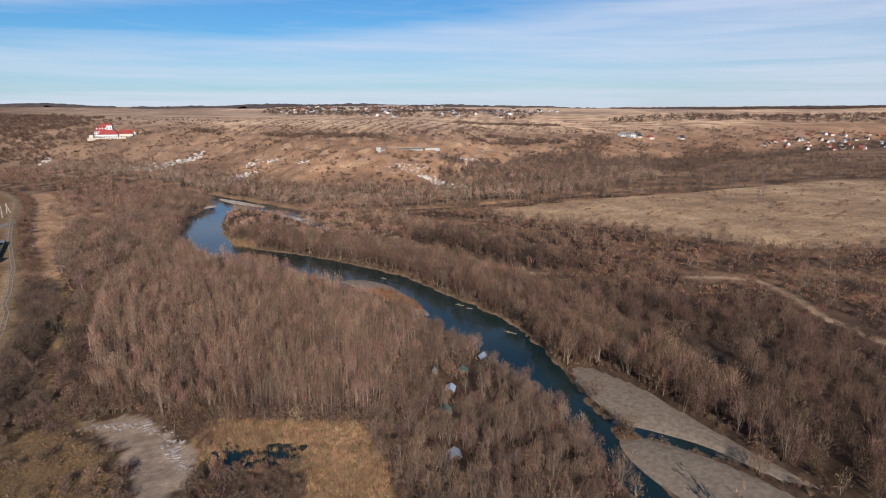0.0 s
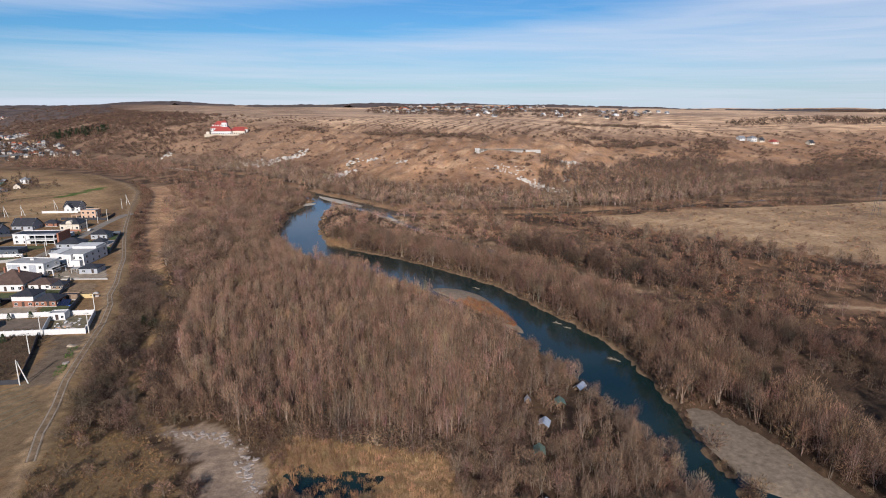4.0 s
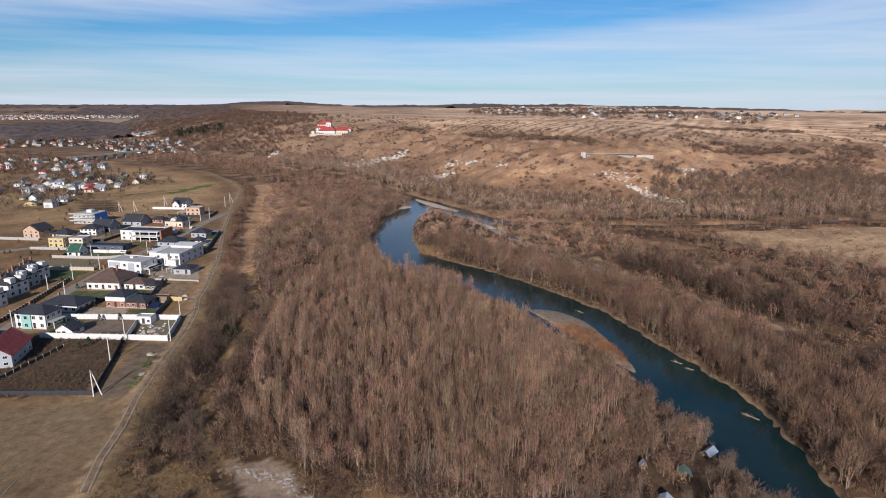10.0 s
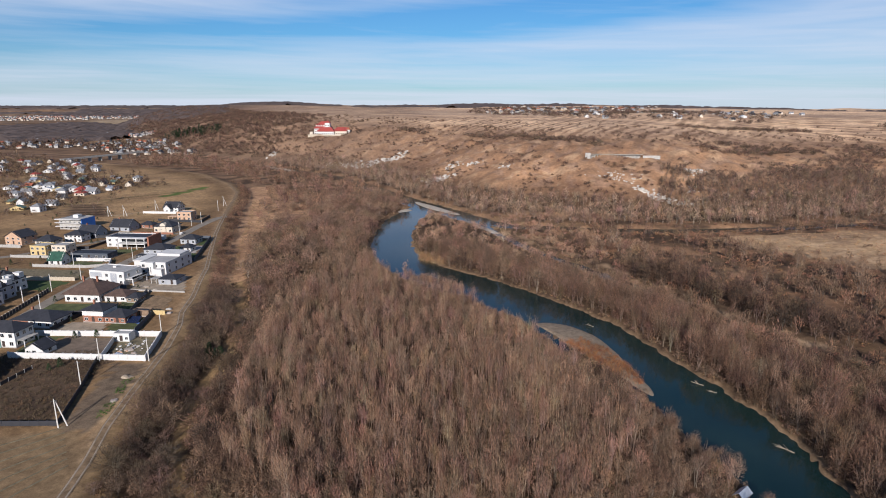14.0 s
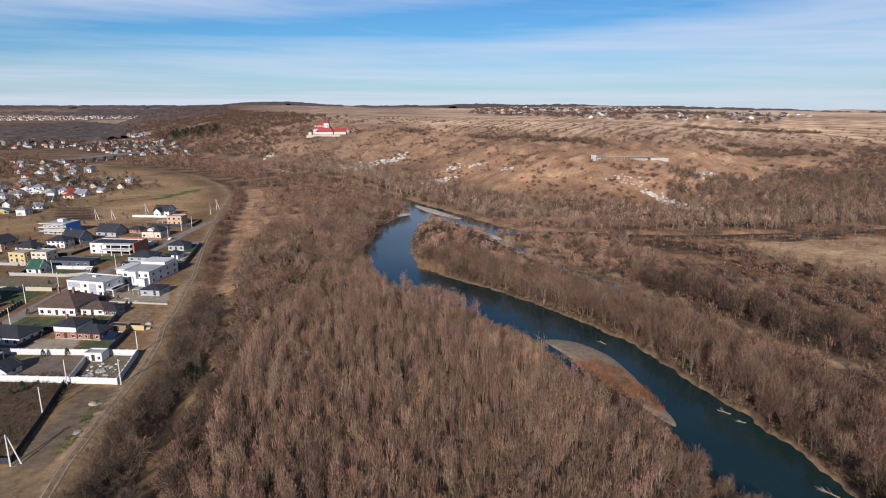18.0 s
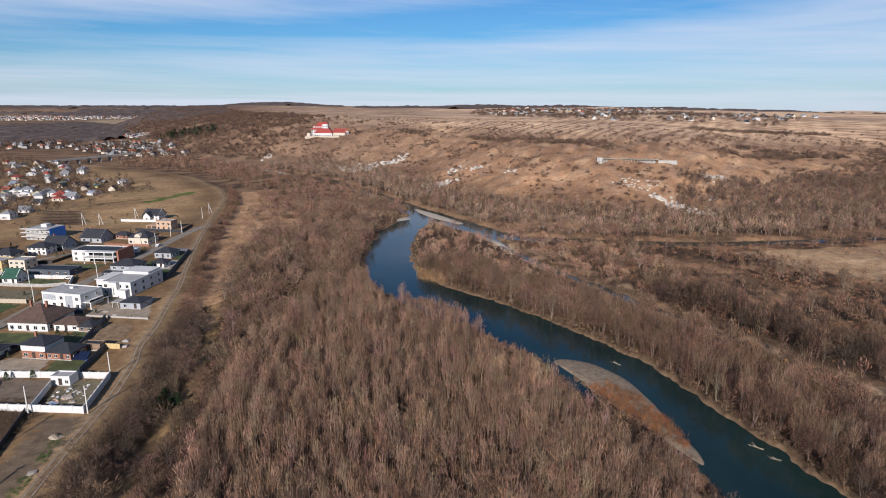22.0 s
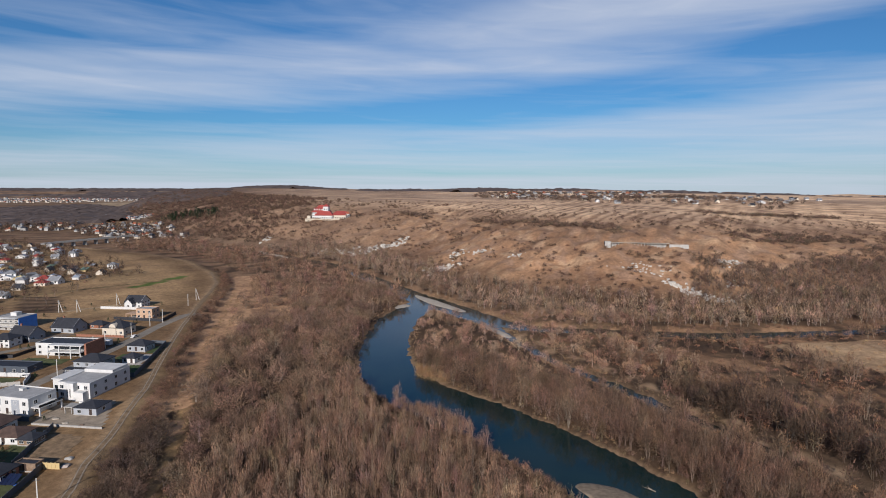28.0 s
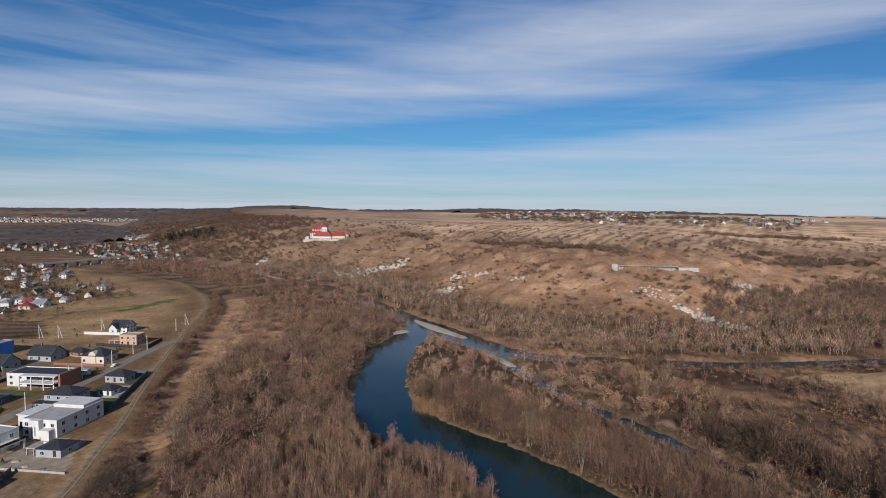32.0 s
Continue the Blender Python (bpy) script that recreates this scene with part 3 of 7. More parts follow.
def solid(bm, rings, mat=0):
    """Closed body through rings of equally many points."""
    rows = [[bm.verts.new(p) for p in ring] for ring in rings]
    n = len(rows[0])
    bm.faces.new(rows[0][::-1]).material_index = mat
    bm.faces.new(rows[-1]).material_index = mat
    for a, b in zip(rows[:-1], rows[1:]):
        for k in range(n):
            bm.faces.new((a[k], a[(k + 1) % n], b[(k + 1) % n], b[k])).material_index = mat


def hip_roof(w, d, z, rise, over=0.6, ridge=None, thick=0.22):
    bm = bmesh.new()
    x, y = w / 2 + over, d / 2 + over
    r = max(0.05, (w - d) / 2) if ridge is None else ridge / 2
    if w >= d:
        a, b = (-r, 0, z + rise), (r, 0, z + rise)
    else:
        r = max(0.05, (d - w) / 2) if ridge is None else ridge / 2
        a, b = (0, -r, z + rise), (0, r, z + rise)
    lo = [bm.verts.new(p) for p in ((-x, -y, z - thick), (x, -y, z - thick), (x, y, z - thick), (-x, y, z - thick))]
    hi = [bm.verts.new(p) for p in ((-x, -y, z), (x, -y, z), (x, y, z), (-x, y, z))]
    A, B = bm.verts.new(a), bm.verts.new(b)
    bm.faces.new(lo[::-1])
    for k in range(4):
        bm.faces.new((lo[k], lo[(k + 1) % 4], hi[(k + 1) % 4], hi[k]))
    if w >= d:
        faces = ((hi[0], hi[1], B, A), (hi[1], hi[2], B), (hi[2], hi[3], A, B), (hi[3], hi[0], A))
    else:
        faces = ((hi[0], hi[1], A), (hi[1], hi[2], B, A), (hi[2], hi[3], B), (hi[3], hi[0], A, B))
    for f in faces:
        bm.faces.new(f)
    return bm


def gable_roof(w, d, z, rise, over=0.5, across=False, thick=0.2):
    """Ridge along x, or along y if across."""
    bm = bmesh.new()
    if across:
        w, d = d, w
    x, y = w / 2 + over, d / 2 + over
    drop = rise * over / (d / 2)
    pts = [(-y, z - drop), (0, z + rise), (y, z - drop), (y, z - drop - thick), (0, z + rise - thick), (-y, z - drop - thick)]
    turn = (lambda u, v, h: (-v, u, h)) if across else (lambda u, v, h: (u, v, h))
    rows = [[bm.verts.new(turn(s * x, v, h)) for v, h in pts] for s in (-1, 1)]
    a, b = rows
    for k in range(6):
        bm.faces.new((a[k], a[(k + 1) % 6], b[(k + 1) % 6], b[k]))
    for row, flip in ((a, True), (b, False)):
        for q in ((0, 1, 4, 5), (1, 2, 3, 4)):
            f = [row[k] for k in q]
            bm.faces.new(f[::-1] if flip else f)
    bmesh.ops.recalc_face_normals(bm, faces=bm.faces[:])
    return bm


def gable_ends(bm, w, d, z, rise, across):
    for s in (-1, 1):
        if across:
            tri = [(-w / 2, s * d / 2, z), (w / 2, s * d / 2, z), (0, s * d / 2, z + rise)]
            back = [(p[0], s * (d / 2 - 0.3), p[2]) for p in tri]
        else:
            tri = [(s * w / 2, -d / 2, z), (s * w / 2, d / 2, z), (s * w / 2, 0, z + rise)]
            back = [(s * (w / 2 - 0.3), p[1], p[2]) for p in tri]
        solid(bm, [tri, back])


MESHES = {}


def shared(key, make, mats):
    """A mesh made once and used again."""
    if key not in MESHES:
        bm = make()
        bmesh.ops.recalc_face_normals(bm, faces=bm.faces[:])
        me = bpy.data.meshes.new(str(key[0]))
        bm.to_mesh(me)
        bm.free()
        for m in mats:
            me.materials.append(m)
        MESHES[key] = me
    return MESHES[key]


def child(name, mesh, parent, x=0, y=0, z=0, rz=0, label=""):
    ob = new(name, mesh)
    ob.parent = parent
    ob.matrix_basis = pose(x, y, z, 0, 0, rz)
    if label:
        ob["label"] = label
    return ob


def frame_mesh(w, h):
    bm = bmesh.new()
    b = 0.09
    for r in ((-w / 2, 0, -w / 2 + b, h), (w / 2 - b, 0, w / 2, h), (-w / 2 + b, 0, w / 2 - b, b), (-w / 2 + b, h - b, w / 2 - b, h), (-0.035, b, 0.035, h - b)):
        box(bm, r[0], -0.07, r[1], r[2], 0.05, r[3])
    return bm


def pane_mesh(w, h):
    bm = bmesh.new()
    box(bm, -w / 2 + 0.07, -0.02, 0.07, w / 2 - 0.07, 0.03, h - 0.07)
    return bm


def window(parent, side, u, z, w, h, W, D, frame_mat):
    """A window on a side of a body W wide and D deep."""
    w, h = round(w, 1), round(h, 1)
    x, y, rz = {"front": (u, -D / 2 - 0.02, 0), "right": (W / 2 + 0.02, u, 90), "left": (-W / 2 - 0.02, -u, -90), "back": (-u, D / 2 + 0.02, 180)}[side]
    win = child("window", shared(("window", w, h, frame_mat.name), lambda: frame_mesh(w, h), [frame_mat]), parent, x, y, z, rz)
    child("pane", shared(("pane", w, h), lambda: pane_mesh(w, h), [M_PANE]), win)
    return win


def base_z(x, y):
    return float(ground_at(x, y))


def house(name, label, x, y, rz, w, d, h, wall, roof="hip", rise=2.4, tiles=None, storeys=2, front=3, right=2, frame_mat=None, chimney=0, across=False, over=0.6, door=True, group="", thing=None, simple=False):
    """A house on the ground: walls, roof, windows, door and chimneys. Front is the side to -y."""
    home = thing or new(name)
    home.matrix_basis = pose(x, y, base_z(x, y) - 0.05, 0, 0, rz)
    tagged(home, label, "house", group)
    bm = bmesh.new()
    box(bm, -w / 2, -d / 2, -0.6, w / 2, d / 2, h)
    if roof == "gable":
        gable_ends(bm, w, d, h, rise, across)
    part("wall", bm, wall, home)
    if not simple:
        plinth = bmesh.new()
        box(plinth, -w / 2 - 0.06, -d / 2 - 0.06, -0.7, w / 2 + 0.06, d / 2 + 0.06, 0.4)
        part("plinth", plinth, M_CONCRETE, home)
    frame_mat = frame_mat or M_WHITE
    tiles = tiles or M_ROOF_DARK
    if roof == "hip":
        part("roof", hip_roof(w, d, h, rise, over), tiles, home)
    elif roof == "gable":
        part("roof", gable_roof(w, d, h, rise, over, across), tiles, home)
    else:
        bm = bmesh.new()
        box(bm, -w / 2 + 0.3, -d / 2 + 0.3, h, w / 2 - 0.3, d / 2 - 0.3, h + 0.12)
        part("roof", bm, tiles, home)
        bm = bmesh.new()
        t, e = 0.3, 0.05
        for q in ((-w / 2 - e, -d / 2 - e, w / 2 + e, -d / 2 + t), (-w / 2 - e, d / 2 - t, w / 2 + e, d / 2 + e), (-w / 2 - e, -d / 2 + t, -w / 2 + t, d / 2 - t), (w / 2 - t, -d / 2 + t, w / 2 + e, d / 2 - t)):
            box(bm, q[0], q[1], h + 0.003, q[2], q[3], h + 0.45)
        part("parapet", bm, wall, home)
    tall = (h - 0.5) / storeys
    for s in range(storeys):
        for side, n, length in (("front", front, w), ("right", right, d)):
            for k in range(n):
                u = (k + 0.5) / n * length - length / 2
                if door and s == 0 and side == "front" and k == n // 2:
                    bm = bmesh.new()
                    box(bm, u - 0.55, -d / 2 - 0.09, 0.42, u + 0.55, -d / 2 + 0.05, 2.55)
                    part("door", bm, M_DOOR, home)
                    continue
                if simple:
                    sx, sy, sr = (u, -d / 2 - 0.03, 0) if side == "front" else (w / 2 + 0.03, u, 90)
                    child("window", shared(("far_window",), lambda: pane_mesh(1.5, 1.6), [M_PANE]), home, sx, sy, 0.9 + s * tall, sr)
                    continue
                window(home, side, u, 0.9 + s * tall + 0.15 * (s > 0), min(1.5, 0.55 * length / n), min(1.5, tall * 0.52), w, d, frame_mat)
    for k in range(chimney):
        bm = bmesh.new()
        cx = (-0.22 + 0.4 * k) * w
        box(bm, cx - 0.35, -0.35, h + rise * 0.3, cx + 0.35, 0.35, h + rise + 0.8)
        box(bm, cx - 0.45, -0.45, h + rise + 0.8, cx + 0.45, 0.45, h + rise + 0.95)
        part("chimney", bm, M_BRICK, home)
    return home


def block(home, name, x0, y0, z0, x1, y1, z1, mat, label=""):
    bm = bmesh.new()
    box(bm, x0, y0, z0, x1, y1, z1)
    return part(name, bm, mat, home, label)


def fence(name, label, points, h, thick, mat, cap=None, step=3.0, posts=True):
    """A fence or garden wall along a line: panels and posts, on the ground."""
    thing = new(name)
    x0, y0 = points[0]
    z0 = base_z(x0, y0)
    thing.matrix_basis = pose(x0, y0, z0)
    tagged(thing, label, "fence")
    for (ax, ay), (bx, by) in zip(points[:-1], points[1:]):
        length = math.hypot(bx - ax, by - ay)
        n = max(1, round(length / step))
        rz = math.degrees(math.atan2(by - ay, bx - ax))
        l = round(length / n, 2)
        for k in range(n):
            px, py = ax + (bx - ax) * (k + 0.5) / n, ay + (by - ay) * (k + 0.5) / n
            pz = base_z(px, py)

            def panel():
                bm = bmesh.new()
                box(bm, -l / 2, -thick / 2, -0.5, l / 2, thick / 2, h)
                return bm

            def post():
                bm = bmesh.new()
                q = thick / 2 + 0.06
                box(bm, -q, -q, -0.5, q, q, h + 0.08)
                box(bm, -q - 0.04, -q - 0.04, h + 0.08, q + 0.04, q + 0.04, h + 0.16)
                return bm
            child("panel", shared(("panel", l, h, thick, mat.name), panel, [mat]), thing, px - x0, py - y0, pz - z0, rz)
            if posts:
                child("post", shared(("post", h, thick, (cap or mat).name), post, [cap or mat]), thing, ax + (bx - ax) * k / n - x0, ay + (by - ay) * k / n - y0, pz - z0, rz)
    return thing


def patch(name, label, category, poly, mat, lift=0.07, step=1.5, kind="structure"):
    """A thin cover on the ground inside an outline: lawn, yard or road."""
    xs, ys = [p[0] for p in poly], [p[1] for p in poly]
    gx, gy = np.arange(min(xs), max(xs) + step, step), np.arange(min(ys), max(ys) + step, step)
    X, Y = np.meshgrid(gx, gy)
    Z = ground_at(X, Y) + lift
    ok = inside(poly, (X[:-1, :-1] + X[1:, 1:]) / 2, (Y[:-1, :-1] + Y[1:, 1:]) / 2)
    bm = bmesh.new()
    made = {}

    def v(i, j):
        if (i, j) not in made:
            made[i, j] = bm.verts.new((X[i, j], Y[i, j], Z[i, j]))
        return made[i, j]
    for i, j in zip(*np.nonzero(ok)):
        bm.faces.new((v(i, j), v(i, j + 1), v(i + 1, j + 1), v(i + 1, j)))
    rim = bmesh.ops.extrude_edge_only(bm, edges=[e for e in bm.edges if e.is_boundary])
    for q in rim["geom"]:
        if isinstance(q, bmesh.types.BMVert):
            q.co.z -= lift + 0.15
    return tagged(part(name, bm, mat), label, category, kind=kind)


def ribbon(name, label, category, line, width, mat, lift=0.06, step=3.0):
    """A road or path along a line, lying on the ground."""
    pts = []
    for a, b in zip(line[:-1], line[1:]):
        n = max(1, int(math.hypot(b[0] - a[0], b[1] - a[1]) / step))
        pts += [(a[0] + (b[0] - a[0]) * k / n, a[1] + (b[1] - a[1]) * k / n) for k in range(n)]
    pts.append(line[-1][:2])
    bm = bmesh.new()
    rows = []
    for k, (x, y) in enumerate(pts):
        p, q = pts[max(0, k - 1)], pts[min(len(pts) - 1, k + 1)]
        l = math.hypot(q[0] - p[0], q[1] - p[1])
        nx, ny = -(q[1] - p[1]) / l, (q[0] - p[0]) / l
        row = []
        for s, dz in ((-0.52, -0.25), (-0.5, 0), (-0.17, 0.02), (0.17, 0.02), (0.5, 0), (0.52, -0.25)):
            px, py = x + nx * s * width, y + ny * s * width
            row.append(bm.verts.new((px, py, base_z(px, py) + lift + dz)))
        rows.append(row)
    for a, b in zip(rows[:-1], rows[1:]):
        for k in range(5):
            bm.faces.new((a[k + 1], a[k], b[k], b[k + 1]))
    return tagged(part(name, bm, mat), label, category, kind="structure")


def mound(name, label, outline, top, mat, category="gravel bar", skirt=-0.6):
    """A low bank of gravel or sand, domed inside its outline."""
    cx, cy = sum(p[0] for p in outline) / len(outline), sum(p[1] for p in outline) / len(outline)
    ring = []
    n = len(outline)
    for k in range(n):   # rounded outline
        p0, p1, p2, p3 = (outline[(k + q) % n] for q in (-1, 0, 1, 2))
        for u in (0, 0.25, 0.5, 0.75):
            ring.append([0.5 * (2 * p1[i] + (p2[i] - p0[i]) * u + (2 * p0[i] - 5 * p1[i] + 4 * p2[i] - p3[i]) * u * u + (3 * p1[i] - p0[i] - 3 * p2[i] + p3[i]) * u ** 3) for i in (0, 1)])
    bm = bmesh.new()
    rows = []
    for s, z in ((1.06, skirt), (1.0, 0.02), (0.93, 0.22), (0.8, 0.55), (0.6, 0.8), (0.4, 0.95), (0.2, 1.0)):
        row = []
        for x, y in ring:
            px, py = cx + (x - cx) * s, cy + (y - cy) * s
            wob = 0.10 * float(waves(px, py, 7, 41)) + 0.05 * float(waves(px, py, 2.6, 42))
            row.append(bm.verts.new((px, py, (z if z < 0 else z * top) + wob * (0.3 if s > 0.95 else 1))))
        rows.append(row)
    for a, b in zip(rows[:-1], rows[1:]):
        for k in range(len(ring)):
            bm.faces.new((a[k], a[(k + 1) % len(ring)], b[(k + 1) % len(ring)], b[k]))
    bm.faces.new(rows[-1])
    for f in bm.faces:
        f.smooth = True
    bmesh.ops.recalc_face_normals(bm, faces=bm.faces[:])
    return tagged(part(name, bm, mat), label, category, kind="structure")


def rock_mesh(seed, flat=0.6):
    r = random.Random(seed)
    bm = bmesh.new()
    bmesh.ops.create_icosphere(bm, subdivisions=2, radius=1)
    bmesh.ops.delete(bm, geom=[v for v in bm.verts if r.random() < 0.3], context='VERTS')
    bmesh.ops.convex_hull(bm, input=bm.verts[:])
    for v in bm.verts:
        n = noise.noise(v.co * 1.3 + Vector((seed * 3.1, 0, 0))) + 0.5 * noise.noise(v.co * 3.1 + Vector((0, seed, 0)))
        v.co *= 1 + 0.55 * n
        v.co.z *= flat
    return bm


# ---- trees: bare in winter ----
def tube(a, b, ra, rb, sides=3):
    """A tapered stick from a to b: vertices and triangles."""
    a, b = np.array(a, float), np.array(b, float)
    way = (b - a) / (np.linalg.norm(b - a) + 1e-9)
    u = np.cross(way, (0.31, 0.95, 0.02))
    u /= np.linalg.norm(u)
    v = np.cross(way, u)
    ang = np.arange(sides) * 2 * np.pi / sides
    ring = np.cos(ang)[:, None] * u + np.sin(ang)[:, None] * v
    verts = np.concatenate([a + ra * ring, b + rb * ring])
    k = np.arange(sides)
    j = (k + 1) % sides
    return verts, np.concatenate([np.stack([k, j, j + sides], 1), np.stack([k, j + sides, k + sides], 1)])


def grow(seed, height, spread, base, trunks, limbs, twigs, twig_w, twig_l, up=0.7, dome=1.0, shell=0.5, flat=0.0):
    """One bare tree: sticks of wood, and a lobed crown of single twigs. Gives (vertices, triangles) for wood and for twigs.

    The crown reaches from base to 1 of the height; shell: share of its depth that is empty; flat: how far its underside is cut off.
    """
    r = np.random.RandomState(seed)
    wood_v, wood_f, n = [], [], 0
    low, tall = base * height, (1 - base) * height / 2
    lobes = [(r.normal(0, 1, 3), r.uniform(0.1, 0.26), r.uniform(0, 6.28), r.uniform(1.6, 3.6)) for k in range(4)]

    def reach(way):
        """The crown's surface in a direction from its middle."""
        k = 1.0 + sum(w * np.sin(f * (way @ ax) + ph) for ax, w, ph, f in lobes)
        p = way * np.array([spread, spread, tall * 1.02]) * k
        p[2] = max(p[2], -tall * (1 - flat))
        return p + (0, 0, low + tall)

    def direction():
        way = r.normal(0, 1, 3)
        return way / np.linalg.norm(way)

    def stick(a, b, ra, rb, sides=3):
        nonlocal n
        v, f = tube(a, b, ra, rb, sides)
        wood_v.append(v)
        wood_f.append(f + n)
        n += len(v)

    for k in range(trunks):
        lean = r.normal(0, 0.03 + 0.1 * (trunks > 1), 2)
        foot = np.array([*r.normal(0, 0.25 * (trunks > 1), 2), -0.4])
        top = np.array([lean[0] * height, lean[1] * height, height * r.uniform(0.74, 0.86)])
        mid = (foot + top) / 2 + np.array([*r.normal(0, 0.02 * height, 2), 0])
        r0 = height * 0.0085 / trunks ** 0.4 + 0.02
        stick(foot, mid, r0, r0 * 0.62, 4)
        stick(mid, top, r0 * 0.62, r0 * 0.2)
        for i in range(limbs):
            way = direction()
            way[2] = abs(way[2]) * 0.9 + 0.05
            end = reach(way / np.linalg.norm(way))
            end = end * 0.82 + np.array([0, 0, low + tall]) * 0.18
            u = r.uniform(max(base, 0.12), 0.62)
            start = foot + (mid - foot) * u * 2 if u < 0.5 else mid + (top - mid) * (u * 2 - 1)
            stick(start, end, r0 * 0.36 * (1.1 - u * 0.6), r0 * 0.1)
    tv = np.zeros((twigs, 3, 3))
    heart = np.array([0, 0, low + tall * 0.9])
    for i in range(twigs):
        way = direction()
        way[2] = way[2] * 0.8 + 0.2
        edge = reach(way / np.linalg.norm(way))
        p = heart + (edge - heart) * (shell + (1 - shell) * r.uniform(0, 1) ** 0.6) * 0.94
        out = (p - heart) / (np.linalg.norm(p - heart) + 0.3)
        aim_at = r.normal(0, 0.38, 3) + np.array([0, 0, up]) + dome * out
        aim_at /= np.linalg.norm(aim_at)
        side = np.cross(aim_at, r.normal(0, 1, 3))
        side /= np.linalg.norm(side) + 1e-6
        w, l = twig_w * r.uniform(0.6, 1.4), twig_l * r.uniform(0.55, 1.25)
        tv[i] = p - aim_at * l * 0.6 - side * w / 2, p - aim_at * l * 0.6 + side * w / 2, p + aim_at * l * 0.4
    return (np.concatenate(wood_v), np.concatenate(wood_f)), (tv.reshape(-1, 3), np.arange(twigs * 3).reshape(-1, 3))


KINDS = {
    # slim tall trees of the stand, riverside trees, round willows, hedge trees, low bushes, far trees
    "slim": [grow(10 + k, 12.0, 1.75, 0.3, 1, 6, 235, 0.085, 0.95, 0.6, 0.9, 0.2) for k in range(8)],
    "bank": [grow(30 + k, 10.5, 2.8, 0.16, 3, 3, 290, 0.12, 1.3, 0.8, 1.0, 0.3) for k in range(7)],
    "round": [grow(50 + k, 7.2, 3.5, 0.08, 3, 4, 390, 0.15, 1.15, 0.35, 1.2, 0.5, 0.3) for k in range(7)],
    "hedge": [grow(60 + k, 5.6, 2.8, 0.05, 3, 3, 300, 0.14, 1.0, 0.3, 1.2, 0.5, 0.3) for k in range(6)],
    "bush": [grow(70 + k, 3.0, 1.8, 0.02, 3, 1, 90, 0.13, 0.85, 0.5, 1.0, 0.35, 0.2) for k in range(5)],
    "fine_bank": [grow(130 + k, 10.5, 2.8, 0.14, 3, 4, 520, 0.065, 1.2, 0.7, 1.1, 0.35) for k in range(6)],
    "fine_round": [grow(150 + k, 7.0, 3.5, 0.08, 3, 5, 640, 0.075, 1.05, 0.3, 1.2, 0.5, 0.3) for k in range(6)],
    "fine_hedge": [grow(170 + k, 5.4, 2.8, 0.05, 3, 4, 520, 0.07, 0.95, 0.25, 1.2, 0.5, 0.3) for k in range(6)],
    "far": [grow(90 + k, 9.5, 2.9, 0.12, 2, 2, 84, 0.3, 1.6, 0.9, 0.9, 0.35) for k in range(6)],
    "scrub": [grow(110 + k, 2.8, 2.2, 0.0, 1, 1, 54, 0.3, 1.0, 0.4, 1.1, 0.45, 0.3) for k in range(5)],
}


def wood_mesh(name, pieces, mats):
    """One mesh of many trees. pieces: kind, x, y, z, size, turn, tint."""
    vs, fs, ms, ts, n = [], [], [], [], 0
    for kind, x, y, z, size, turn, tint in pieces:
        some = KINDS[kind]
        both = some[int(turn * 1000) % len(some)]
        c, s = math.cos(turn), math.sin(turn)
        rot = np.array([[c, s, 0], [-s, c, 0], [0, 0, 1]]) * size
        for k, (v, f) in enumerate(both):
            vs.append(v @ rot + (x, y, z))
            fs.append(f + n)
            ms.append(np.full(len(f), k))
            ts.append(np.broadcast_to(tint, (len(v), 3)))
            n += len(v)
    me = bpy.data.meshes.new(name)
    v, f, m, t = np.concatenate(vs), np.concatenate(fs), np.concatenate(ms), np.concatenate(ts)
    me.vertices.add(len(v))
    me.vertices.foreach_set("co", v.ravel())
    me.loops.add(f.size)
    me.loops.foreach_set("vertex_index", f.ravel().astype(np.int32))
    me.polygons.add(len(f))
    me.polygons.foreach_set("loop_start", np.arange(0, f.size, 3))
    for one in mats:
        me.materials.append(one)
    me.polygons.foreach_set("material_index", m.astype(np.int32))
    layer = me.color_attributes.new("tint", "FLOAT_COLOR", "POINT")
    layer.data.foreach_set("color", np.c_[t, np.ones(len(t))].ravel())
    me.update(calc_edges=True)
    return new(name, me)


def scatter(seed, box, step, keep):
    """Places on a shaken grid in a box (x0, y0, x1, y1) where keep(X, Y) exceeds chance."""
    r = np.random.RandomState(seed)
    xs, ys = np.arange(box[0], box[2], step), np.arange(box[1], box[3], step)
    X, Y = np.meshgrid(xs, ys)
    X = (X + r.uniform(-0.48, 0.48, X.shape) * step).ravel()
    Y = (Y + r.uniform(-0.48, 0.48, Y.shape) * step).ravel()
    ok = r.uniform(0, 1, X.shape) < keep(X, Y)
    return X[ok], Y[ok], r


def west_of(line, X, Y):
    d, _, s = along(line, X, Y)
    return np.where(s > 0, d, -d)


def free(X, Y, gap=1.5):
    return (wet(X, Y) > gap) & ~inside(RUBBLE, X, Y) & ~inside(POND, X, Y)


def open_bar(X, Y):
    return ~inside(BARS[0], X, Y) & ~inside(BARS[1], X, Y) & ~inside(BARS[2], X, Y)


